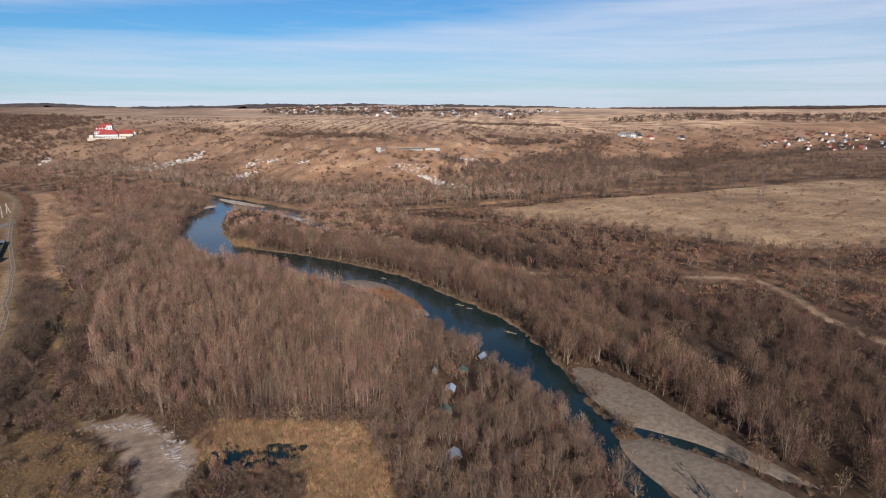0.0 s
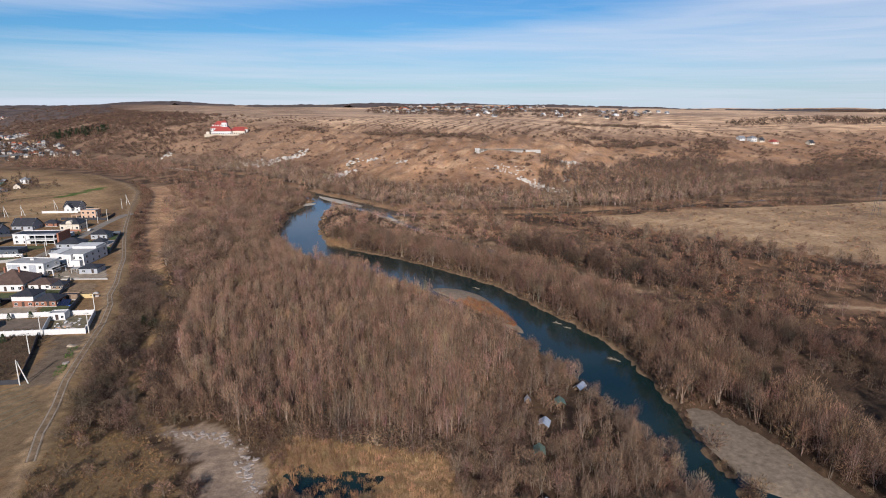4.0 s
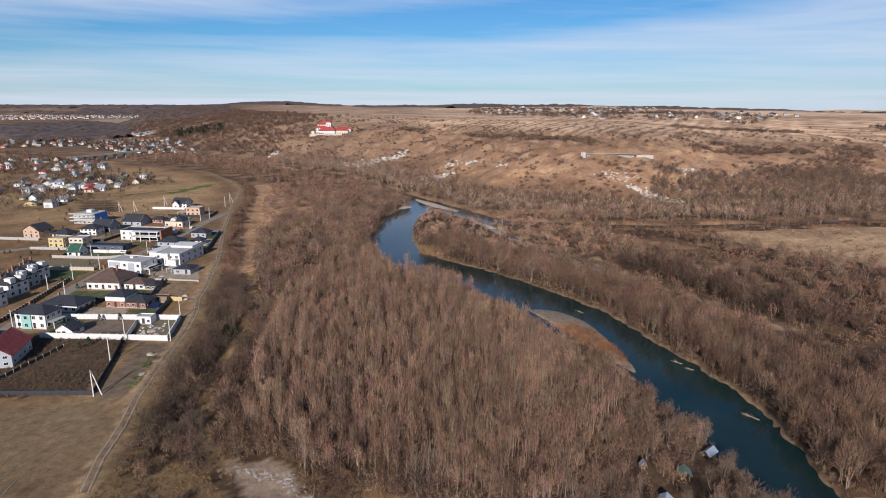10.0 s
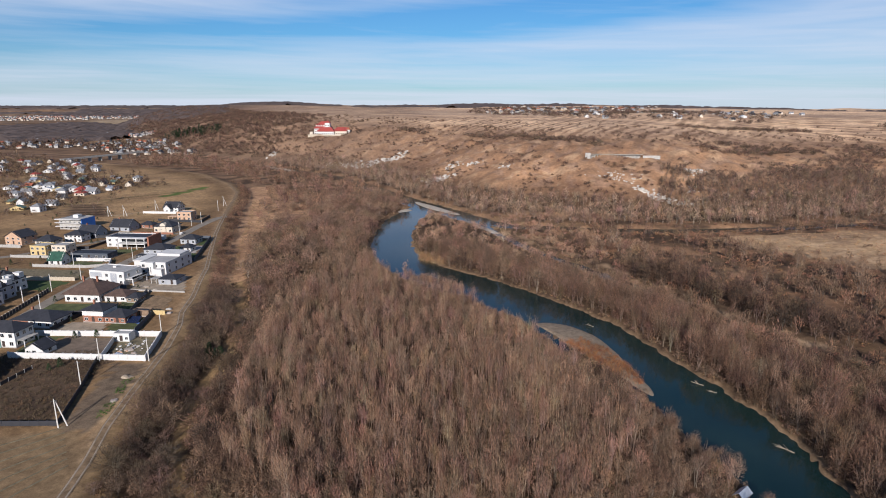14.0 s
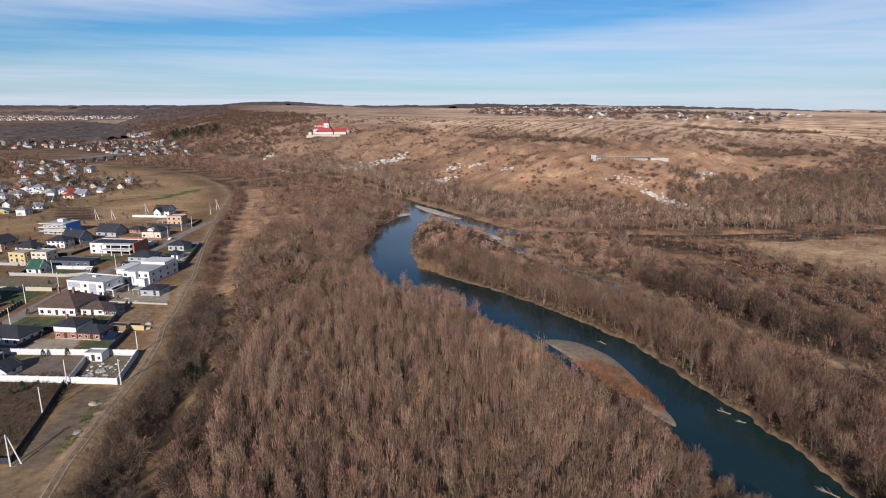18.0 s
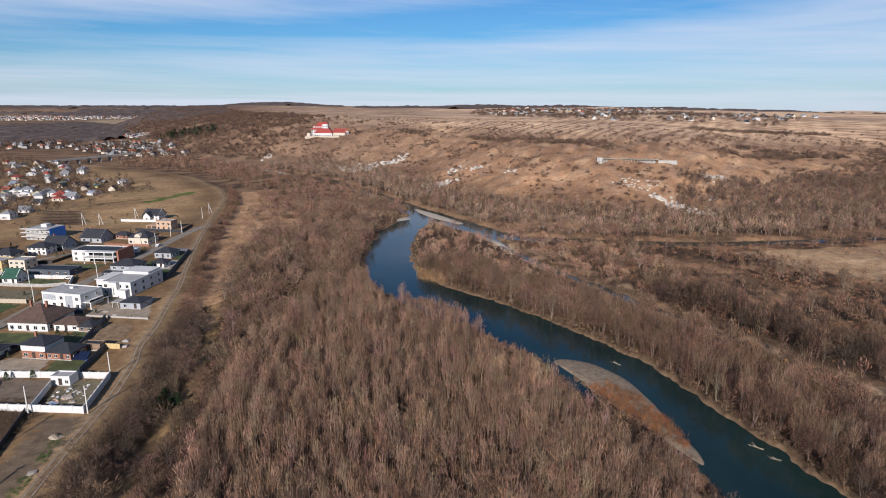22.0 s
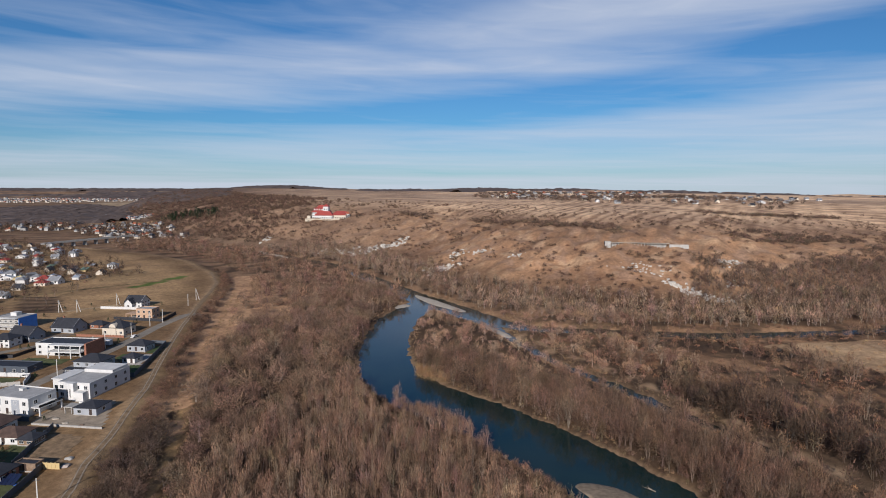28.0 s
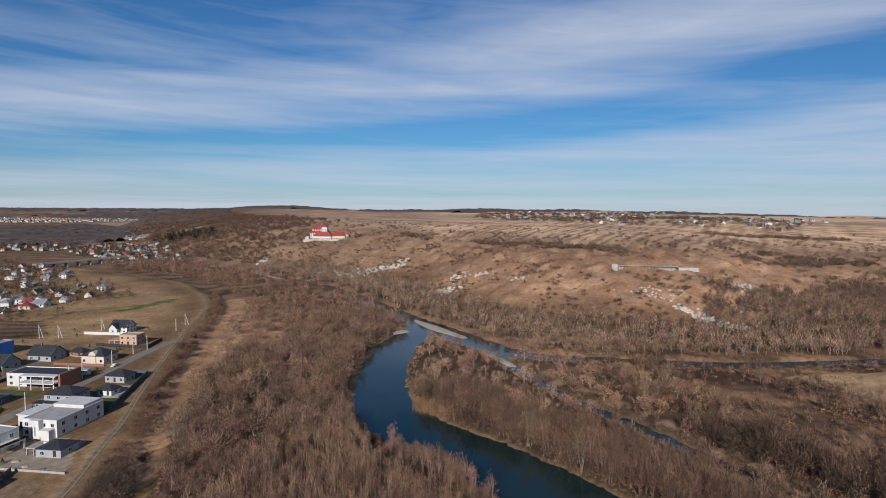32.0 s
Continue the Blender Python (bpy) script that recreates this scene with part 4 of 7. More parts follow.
KINDS["tuft"] = []
KINDS["spruce"] = []
for k in range(4):
    rr = np.random.RandomState(200 + k)
    n = 40
    p = np.c_[rr.normal(0, 0.5, (n, 2)), np.zeros(n)]
    way = np.c_[rr.normal(0, 0.28, (n, 2)), np.ones(n)] * rr.uniform(0.6, 1.7, (n, 1))
    side = np.c_[rr.normal(0, 1, (n, 2)), np.zeros(n)]
    side = side / np.linalg.norm(side, axis=1)[:, None] * 0.045
    tri = np.stack([p - side, p + side, p + way], 1).reshape(-1, 3)
    KINDS["tuft"].append(((np.zeros((0, 3)), np.zeros((0, 3), int)), (tri, np.arange(3 * n).reshape(-1, 3))))
    n = 420
    h = rr.uniform(0, 1, n) ** 0.8
    a = rr.uniform(0, 6.28, n)
    rad = (1 - h) * 1.9 * rr.uniform(0.5, 1, n) + 0.1
    p = np.c_[np.cos(a) * rad, np.sin(a) * rad, 0.3 + h * 5.2]
    way = np.c_[np.cos(a), np.sin(a), rr.uniform(-0.4, 0.3, n)] * 0.7
    side = np.c_[-np.sin(a), np.cos(a), 0 * a] * 0.22
    tri = np.stack([p - side, p + side, p + way], 1).reshape(-1, 3)
    v, f = tube((0, 0, -0.3), (0, 0, 5.3), 0.14, 0.03, 5)
    KINDS["spruce"].append(((v, f), (tri, np.arange(3 * n).reshape(-1, 3))))

M_STRAW = bark_like("dry_grass", (0.17, 0.115, 0.065), (0.40, 0.29, 0.175))
M_GREEN = bark_like("fresh_leaves", (0.05, 0.085, 0.02), (0.10, 0.15, 0.04))
M_NEEDLE = bark_like("evergreen_leaves", (0.012, 0.025, 0.008), (0.04, 0.065, 0.022))


def placed(seed, box, step, keep, kind, size, tint, vary=0.2, lift=0.0):
    X, Y, r = scatter(seed, box, step, keep)
    Z = ground_at(X, Y)
    big = 1 + 0.16 * waves(X, Y, 30, seed + 3)
    mottle = 1 + 0.18 * waves(X, Y, 24, seed + 7)
    out = []
    for x, y, z, g, q in zip(X, Y, Z, big, mottle):
        shade = np.array(tint) * q * (1 + r.normal(0, vary)) * (1 + r.normal(0, 0.05, 3))
        k = kind if isinstance(kind, str) else kind[r.randint(len(kind))]
        out.append((k, x, y, z + lift, size * g * r.uniform(0.68, 1.25), r.uniform(0, 6.28), np.clip(shade, 0.3, 2)))
    return out


def wood(name, label, *given, mats=None, category="trees", **more):
    out = placed(*given, **more)
    ob = wood_mesh(name, out, mats or [M_BARK, M_TWIG])
    print(name, len(out), len(ob.data.polygons))
    return tagged(ob, label, category, kind="stuff")


def single_trees(name, label, group, *given):
    """Trees as things of their own, each with trunk and crown; alike ones share their meshes."""
    for kind, x, y, z, size, turn, tint in placed(*given):
        both = KINDS[kind][int(turn * 1000) % len(KINDS[kind])]
        tree = tagged(new(name), label, "tree", group)
        tree.matrix_basis = pose(x, y, z, 0, 0, math.degrees(turn)) @ Matrix.Diagonal((size, size, size, 1))
        for part_name, (v, f), mat in (("trunk", both[0], M_BARK_1), ("crown", both[1], M_TWIG_1)):
            key = (kind, part_name, int(turn * 1000) % len(KINDS[kind]))
            if key not in TREE_MESHES:
                me = bpy.data.meshes.new(part_name)
                me.from_pydata(v.tolist(), [], f.tolist())
                me.materials.append(mat)
                TREE_MESHES[key] = me
            ob = new(part_name, TREE_MESHES[key])
            ob.parent = tree


TREE_MESHES = {}
NEAR_WEST = [(28, 150), (40, 170), (57, 204), (64, 217), (74, 208), (84, 193), (84, 172), (84, 150), (82, 128), (80, 100), (30, 100)]
ISLE = [(80, 128), (83, 152), (88, 150), (86, 135), (84, 118), (80, 100)]


def off_huts(X, Y):
    """Open ground round each hut and a little way in front of it."""
    return np.all([(np.abs(X - hx) > 3.3) | (Y - hy > 3) | (Y - hy < -10) for hx, hy in HUTS], axis=0)


def west_wood(X, Y):
    d = west_of(TRAIL, X, Y)
    return (d < -3) & ~inside(STAND, X, Y) & free(X, Y) & ~inside(REEDS, X, Y) & (along(TRAIL, X, Y)[0] > 3.2) & (west_of(BRANCH, X, Y) > 0) & ~inside(CLEARING, X, Y) & ~inside(NEAR_WEST, X, Y) & ~inside(SHORE, X, Y)


wood("slim_tree_stand", "dense stand of slim bare reddish-brown trees beside the river", 1, (-70, 150, 70, 400), 2.35,
     lambda X, Y: inside(STAND, X, Y) & free(X, Y) & open_bar(X, Y) & ((west_of(TRAIL, X, Y) < -13 - 4 * waves(X, Y, 25, 84)) | (Y > 340)), "slim", 0.95, (1.16, 1.03, 0.99))
wood("shore_trees", "row of pale reddish slim trees standing at the water", 68, (-25, 295, 30, 365), 2.3,
     lambda X, Y: (along([(-11, 352), (-2, 346), (7, 334), (15, 319), (20, 306)], X, Y)[0] < 3.4) * free(X, Y, 0.5) * 0.95, ["slim", "fine_bank"], 0.82, (1.3, 1.1, 1.04))
wood("shore_brush", "low reddish brush between the stand and the river", 58, (-35, 185, 96, 400), 2.4,
     lambda X, Y: (inside(SHORE, X, Y) & (west_of(BRANCH, X, Y) > 0) & free(X, Y, 0.6) & open_bar(X, Y)) * 0.8, "bush", 0.85, (0.9, 0.76, 0.7))
single_trees("bare_tree", "bare reddish-brown riverside tree with spreading twigs", "trees round the huts", 21, (26, 100, 92, 230), 4.6,
             lambda X, Y: (inside(NEAR_WEST, X, Y) & free(X, Y, 1) & off_huts(X, Y)) * np.where(inside(CLEARING, X, Y), 0.4, 0.95), ["fine_bank", "fine_round"], 0.85, (1.0, 0.95, 0.95))
wood("waterside_brush", "dense reddish brush between the waterside trees", 36, (26, 100, 92, 230), 2.9,
     lambda X, Y: (inside(NEAR_WEST, X, Y) & free(X, Y, 1) & off_huts(X, Y)) * np.where(inside(CLEARING, X, Y), 0.35, 0.85), ["bush", "fine_hedge", "fine_round", "fine_bank"], 0.72, (0.95, 0.82, 0.79))
wood("gravel_edge_trees", "pale bare trees at the edge of the gravel", 22, (76, 100, 96, 154), 4.2, lambda X, Y: inside(ISLE, X, Y) * 0.8, ["bank", "round"], 0.8, (1.0, 0.97, 0.97))
wood("track_hedge", "grey bare trees and bushes along the dirt track", 2, (-120, 100, -40, 335), 3.0,
     lambda X, Y: ((west_of(TRACK, X, Y) < -5.5) & (west_of(TRACK, X, Y) > -26) & (west_of(TRAIL, X, Y) > 2.4) & ~inside(ROUGH, X, Y)) * np.where(west_of(TRACK, X, Y) > -18, 0.95, 0.5), ["fine_hedge", "fine_hedge", "fine_round"], 1.0, (0.62, 0.6, 0.6))
wood("track_hedge", "reddish-brown bushes in a broken row along the track", 69, (-300, 335, -95, 720), 3.0,
     lambda X, Y: ((west_of(TRACK, X, Y) < -4.5) & (west_of(TRACK, X, Y) > -12) & (west_of(TRAIL, X, Y) > 2.4)) * np.clip(0.75 + 0.6 * waves(X, Y, 24, 86), 0.15, 0.95), ["fine_hedge", "fine_hedge", "bush"], 0.9, (0.8, 0.66, 0.62))
wood("west_wood", "grey-brown round-crowned trees beside the trail", 3, (-190, 110, 40, 335), 5.6,
     lambda X, Y: west_wood(X, Y) * ~inside(ROUGH, X, Y) * np.where(inside(OPEN, X, Y), 0.05, 0.92), ["fine_round", "fine_hedge"], 1.15, (0.78, 0.7, 0.68))
# lighter tint than the near part: distance haze put into the colour
wood("west_wood", "grey-brown bare trees with rounded crowns west of the river", 63, (-190, 335, 40, 640), 5.9,
     lambda X, Y: west_wood(X, Y) * np.where(inside(OPEN, X, Y), 0.05, 0.92), ["fine_round", "fine_round", "round"], 1.25, (1.02, 0.92, 0.9))
wood("trail_trees", "dark grey-brown round-crowned trees beside the trail", 48, (-130, 178, -20, 345), 3.9,
     lambda X, Y: ((west_of(TRAIL, X, Y) < -3) & (west_of(TRAIL, X, Y) > -16) & inside(STAND, X, Y) & free(X, Y)) * 0.95, ["fine_round", "fine_hedge"], 1.12, (0.66, 0.59, 0.58))
wood("rough_scrub", "low brown scrub and brambles on rough ground", 23, (-75, 100, -30, 190), 2.6,
     lambda X, Y: inside(ROUGH, X, Y) * np.clip(0.25 + 0.6 * waves(X, Y, 18, 81), 0.03, 0.8), ["bush", "hedge"], 0.62, (0.8, 0.74, 0.72))
wood("east_bank_trees", "tall pale-stemmed bare trees along the river bank", 4, (-20, 100, 150, 420), 3.7,
     lambda X, Y: ((west_of(BRANCH, X, Y) < 0) & (along(BRANCH, X, Y)[0] < 44) & free(X, Y, 1.3) & open_bar(X, Y)) * 0.92, "fine_bank", 1.05, (0.94, 0.82, 0.78))


def east_wood(X, Y, near):
    """Share of ground under trees: thick near the water, with clearings further off."""
    close = np.hypot(X - 40, Y - 60) < 215
    return ((along(BRANCH, X, Y)[0] >= 42) & (west_of(BRANCH, X, Y) < 0) & free(X, Y) & open_bar(X, Y) & ~inside(MEADOW, X, Y) & (along(SAND_PATH, X, Y)[0] > 3.5) & (along(STONY, X, Y)[0] > 4 + 3 * waves(X, Y, 30, 99)) & (close == near)) * np.clip(0.88 + 0.6 * waves(X, Y, 60, 31) - 0.12 * (along(BRAID, X, Y)[2] > 0) * smooth(X + 0.6 * Y, 300, 380), 0.12, 0.97)


def patchy(X, Y):
    """Where tall reddish trees (above 0) give way to low grey thickets (below)."""
    return waves(X, Y, 75, 131) + 0.6 * waves(X, Y, 28, 132)


# low tints in the near wood and thicket also paint their deep shade
wood("east_wood", "tall reddish-brown bare trees east of the river", 5, (80, 60, 270, 290), 4.6, lambda X, Y: east_wood(X, Y, True) * (patchy(X, Y) > -0.15), ["fine_bank", "fine_bank", "fine_round"], 1.0, (0.67, 0.56, 0.53))
wood("east_thicket", "dark grey-brown thicket between the taller trees", 55, (80, 30, 270, 290), 4.6, lambda X, Y: east_wood(X, Y, True) * (patchy(X, Y) <= -0.15) * 0.85, ["fine_hedge", "fine_round"], 0.95, (0.6, 0.55, 0.52))
wood("east_wood", "bare woodland stretching to the meadow", 35, (60, 30, 430, 500), 5.2, lambda X, Y: east_wood(X, Y, False) * np.where(patchy(X, Y) > 0.0, 0.95, 0.35), ["far", "far", "scrub"], 0.82, (0.84, 0.72, 0.69))
wood("east_scrub", "russet knee-high scrub and weeds towards the meadow", 56, (60, 30, 430, 500), 3.6, lambda X, Y: east_wood(X, Y, False) * np.where(patchy(X, Y) > 0.1, 0.2, 0.85), "scrub", 0.7, (1.2, 0.92, 0.78))
wood("dark_grove", "dark grove of tall bare trees behind the stony bank", 60, (90, 250, 200, 400), 4.6, lambda X, Y: (along(GROVE, X + 4, Y + 3 * waves(X, Y, 30, 98))[0] < 11) * free(X, Y) * 0.85, ["round", "bank"], 1.2, (0.5, 0.45, 0.43))
single_trees("bare_tree", "large bare tree with pale spreading limbs above the scrub", "pale trees among the scrub", 57, (100, 200, 330, 440), 17,
             lambda X, Y: east_wood(X, Y, np.hypot(X - 40, Y - 60) < 215) * (west_of(BRAID, X, Y) > 8) * 0.5, ["bank"], 1.15, (1.0, 0.95, 0.95))
# tint raised well above 1 to paint the haze over the spit
wood("spit_bushes", "low reddish bushes on the spit between the channels", 6, (-20, 395, 130, 560), 4.8,
     lambda X, Y: ((west_of(BRANCH, X, Y) < 0) & free(X, Y, 2) & (Y < 540)) * 0.75, ["bush", "round", "bush"], 0.9, (1.6, 1.4, 1.38))
wood("meadow_edge_bushes", "dark bushes scattered over the meadow edge", 24, (150, 240, 700, 520), 9,
     lambda X, Y: (inside(MEADOW, X, Y)) * np.clip(0.14 + 0.5 * waves(X, Y, 60, 33) + 0.3 * waves(X, Y, 22, 34), 0, 0.7), ["scrub", "bush"], 0.85, (0.8, 0.62, 0.54))
wood("meadow_grass", "tussocks of bleached grass on the meadow", 67, (170, 240, 470, 520), 5.2, lambda X, Y: inside(MEADOW, X, Y) * np.clip(0.6 + 0.5 * waves(X, Y, 26, 102), 0.1, 0.95), "tuft", 0.75, (1.15, 0.98, 0.85), mats=[M_BARK, M_STRAW], category="grass")
# brightened, greyed tint carries the haze in front of the hill
wood("foot_wood", "belt of bare trees below the hill", 7, (-260, 480, 480, 960), 5.0,
     lambda X, Y: ((west_of(FOOT, X, Y) > -30) & (west_of(FOOT, X, Y) < 24) & free(X, Y, 3)) * 0.9, "far", 1.0, (1.22, 1.16, 1.17))
# tint includes some lightening by haze
wood("upper_river_scrub", "reddish willow scrub along the upper channel", 8, (-560, 560, 0, 1120), 5.5,
     lambda X, Y: ((west_of(FOOT, X, Y) <= -25) & (along(CHANNEL, X, Y)[0] < 150) & free(X, Y, 3) & ((west_of(TRACK, X, Y) < -30) | (along(CHANNEL, X, Y)[0] < 90))) * np.clip(0.65 + 0.6 * waves(X, Y, 70, 34), 0, 0.92), ["scrub", "scrub", "far"], 1.2, (1.05, 0.9, 0.87))
# part of the grey in this tint is painted haze
wood("slope_wood", "grey bare wood on the quarried slope", 9, (180, 535, 560, 720), 5.0,
     lambda X, Y: (inside([(186, 560), (205, 610), (240, 606), (330, 640), (440, 680), (540, 690), (540, 640), (440, 600), (340, 556), (220, 545)], X, Y)) * 0.92, "far", 0.95, (0.74, 0.69, 0.71))
wood("hill_scrub", "low grey-brown scrub scattered over the hillside", 10, (-700, 520, 800, 1300), 5.5,
     lambda X, Y: ((west_of(FOOT, X, Y) > 24) & (west_of(FOOT, X, Y) < 330)) * np.clip(0.03 + 0.95 * smooth(waves(X, Y, 75, 35) + 0.8 * waves(X, Y, 28, 36) + 0.5 * smooth(west_of(FOOT, X, Y), 90, 30) + 0.35 * smooth(-X, 0, 220), 0.35, 0.8), 0.03, 0.9) * smooth(west_of(FOOT, X, Y), 330, 150) * (X > -330), "scrub", 1.05, (0.62, 0.54, 0.53))
wood("hill_wood", "brown bare wood on the steep end of the hill", 40, (-1350, 860, -130, 2500), 8.5,
     lambda X, Y: ((west_of(FOOT, X, Y) > 10) & (west_of(FOOT, X, Y) < 300)) * smooth(-X - 0.1 * waves(X, Y, 120, 73) * 300, 180, 330) * np.clip(0.85 + 0.5 * waves(X, Y, 90, 74), 0.2, 0.95), "scrub", 2.1, (0.56, 0.49, 0.49))
wood("downstream_wood", "bare woodland along the river", 41, (-70, -170, 230, 104), 9.5,
     lambda X, Y: (free(X, Y, 2) & open_bar(X, Y)) * 0.8, "far", 0.9, (0.85, 0.8, 0.78))
wood("valley_wood", "bands of bare woodland on the far valley floor", 12, (-2600, 950, -300, 3000), 22,
     lambda X, Y: ((west_of(FOOT, X, Y) < -50) & (west_of(TRACK, X, Y) > 60)) * np.clip(0.3 + 0.9 * waves(X * 0.35, Y, 200, 37), 0, 0.9), ["far", "scrub"], 1.6, (0.7, 0.66, 0.68))
wood("garden_trees", "bare fruit trees and hedges in the village gardens", 13, (-700, 520, -230, 1250), 6.8,
     lambda X, Y: (west_of(TRACK, X, Y) > 90) * np.clip(0.12 + 0.8 * waves(X, Y, 60, 38) + 0.35 * smooth(west_of(TRACK, X, Y), 110, 200) + 0.5 * smooth(Y, 800, 950), 0, 0.9), ["far", "scrub", "scrub"], 0.85, (0.72, 0.66, 0.66))
wood("village_gardens", "grey bare garden trees between the village houses", 59, (-1000, 520, -280, 1600), 7.5,
     lambda X, Y: (inside([(-318, 523), (-366, 570), (-450, 640), (-447, 775), (-340, 765), (-285, 690), (-335, 640), (-307, 571)], X, Y) | inside([(-660, 932), (-603, 991), (-473, 911), (-417, 813), (-494, 768), (-600, 780)], X, Y)
                   | inside([(-400, 1110), (-450, 1180), (-645, 1483), (-763, 1510), (-723, 1297), (-607, 1144), (-464, 1109)], X, Y) | inside([(-1000, 1409), (-880, 1574), (-720, 1310), (-830, 1214)], X, Y) | (along([(-328, 714), (-286, 693)], X, Y)[0] < 13)) * 0.85, ["far", "scrub", "scrub"], 1.0, (0.5, 0.45, 0.44))
wood("plateau_village_trees", "dark bare trees between the plateau village houses", 66, (80, 1450, 920, 2900), 27,
     lambda X, Y: inside([(100, 1500), (420, 1450), (900, 2600), (300, 2900)], X, Y) * 0.6, "scrub", 2.6, (0.45, 0.42, 0.43))
wood("estate_shrubs", "bare shrubs and young trees between the plots", 14, (-290, 200, -100, 560), 9,
     lambda X, Y: (west_of(TRACK, X, Y) > 10) * np.clip(0.02 + 0.3 * waves(X, Y, 30, 39), 0, 0.3), "bush", 0.55, (0.85, 0.8, 0.78))
wood("garden_shrubs", "small dark evergreen shrubs in the estate gardens", 47, (-290, 255, -112, 560), 4.5,
     lambda X, Y: (west_of(TRACK, X, Y) > 22) * np.clip(-0.1 + 0.4 * waves(X, Y, 24, 83), 0, 0.3), "spruce", 0.42, (1.1, 1.05, 1.0), mats=[M_BARK, M_NEEDLE])
wood("plot_weeds", "brown weeds covering the fenced plot", 15, (-170, 208, -98, 262), 1.5,
     lambda X, Y: inside(LOT, X, Y) * 0.85, "tuft", 0.6, (0.3, 0.255, 0.24), mats=[M_BARK, M_STRAW], category="weeds")
HEDGES = [[(40, 868), (120, 770)], [(112, 764), (165, 678)], [(274, 688), (385, 734)], [(330, 900), (520, 930)], [(-60, 1010), (-20, 960)]]
wood("field_hedges", "dark hedges between the plateau fields", 16, (-120, 640, 560, 1060), 4.0,
     lambda X, Y: np.min([along(q, X, Y)[0] for q in HEDGES], axis=0) < 6, "scrub", 1.5, (0.72, 0.68, 0.7))


def canopy(name, label, polys, step, tall):
    """Woods so far off that single trees no longer show: a low uneven crown cover over the ground."""
    bm = bmesh.new()
    rr = np.random.RandomState(77)
    for poly in polys:
        xs, ys = [p[0] for p in poly], [p[1] for p in poly]
        X, Y = np.meshgrid(np.arange(min(xs), max(xs), step), np.arange(min(ys), max(ys), step * 1.6))
        X, Y = X + rr.uniform(-0.3, 0.3, X.shape) * step, Y + rr.uniform(-0.3, 0.3, Y.shape) * step
        ok = inside(poly, X + 25 * waves(X, Y, 160, 51), Y + 25 * waves(X, Y, 160, 52))
        Z = ground_at(X, Y) + np.where(ok, tall * rr.uniform(0.2, 1.2, X.shape), -1.5)
        vs = [[bm.verts.new((X[i, j], Y[i, j], Z[i, j])) for j in range(X.shape[1])] for i in range(X.shape[0])]
        for i in range(X.shape[0] - 1):
            for j in range(X.shape[1] - 1):
                if ok[i, j] or ok[i, j + 1] or ok[i + 1, j + 1] or ok[i + 1, j]:
                    bm.faces.new((vs[i][j], vs[i][j + 1], vs[i + 1][j + 1], vs[i + 1][j]))
    tagged(part(name, bm, M_CANOPY), label, "woods", kind="stuff")


# darker than the twigs: shade among crowns is painted into this smooth cover
M_CANOPY = plain("far_crowns", (0.085, 0.063, 0.056), 0.95, vary=0.25, scale=0.03, relief=0.05)
canopy("skyline_woods", "dark distant woods along the plateau skyline",
       [[(-2600, 4100), (-1700, 3900), (-900, 3700), (-600, 3900), (-900, 4400), (-2600, 4600)], [(-430, 2950), (60, 2800), (420, 2950), (300, 3300), (-300, 3400)],
        [(150, 3300), (1500, 3000), (2200, 3300), (1900, 3700), (300, 3800)], [(2200, 2900), (4300, 2700), (4400, 3300), (2300, 3500)]], 22, 11)
wood("east_far_woods", "dark bare wood on the eastern rise", 61, (650, 980, 3300, 2150), 16,
     lambda X, Y: (inside([(680, 1000), (900, 1040), (1300, 1050), (2300, 1150), (2500, 1330), (1300, 1180), (900, 1120), (700, 1050)], X + 12 * waves(X, Y, 90, 51), Y + 12 * waves(X, Y, 90, 52)) | inside([(1500, 1700), (2600, 1600), (3200, 2000), (1800, 2100)], X, Y)) * 0.85, "scrub", 3.0, (0.5, 0.46, 0.47))
canopy("hill_wood", "dark bare wood covering the far end of the hill",
       [[(-700, 1760), (-600, 1850), (-780, 2300), (-950, 2700), (-1350, 2700), (-1000, 2100)]], 7, 5)
canopy("valley_floor_woods", "dark woodland bands on the far valley floor",
       [[(-1650, 2300), (-1500, 2650), (-1120, 2350), (-990, 2020), (-790, 1580), (-850, 1420), (-1000, 1460)],
        [(-3100, 2500), (-1900, 2200), (-1850, 2500), (-3000, 2900)]], 12, 8)
canopy("valley_ridge_woods", "dark wooded ridge closing the far valley", [[(-3700, 4330), (-1500, 4380), (-1500, 4450), (-3700, 4420)], [(-3900, 4640), (-1400, 4620), (-1400, 4880), (-3900, 4880)]], 22, 8)
wood("meadow_wood", "bare trees between the meadow and the hill", 33, (280, 470, 900, 760), 7.5,
     lambda X, Y: ((west_of(FOOT, X, Y) < 15) & (Y > 478) & ~inside(MEADOW, X, Y)) * np.clip(0.55 + 0.5 * waves(X, Y, 80, 55), 0.1, 0.9), ["far", "scrub"], 0.95, (0.72, 0.66, 0.66))
wood("stand_edge_brush", "low brush along the edge of the stand", 34, (-70, 140, 70, 260), 2.9,
     lambda X, Y: ((inside(STAND, X, Y) | inside(STAND, X + 2, Y + 4)) & free(X, Y, 1) & (Y < 225)) * np.clip(1.3 - (Y - 165 - 0.4 * np.maximum(0, -X)) / 40, 0.1, 0.95), ["bush", "hedge"], 0.95, (0.86, 0.78, 0.74))
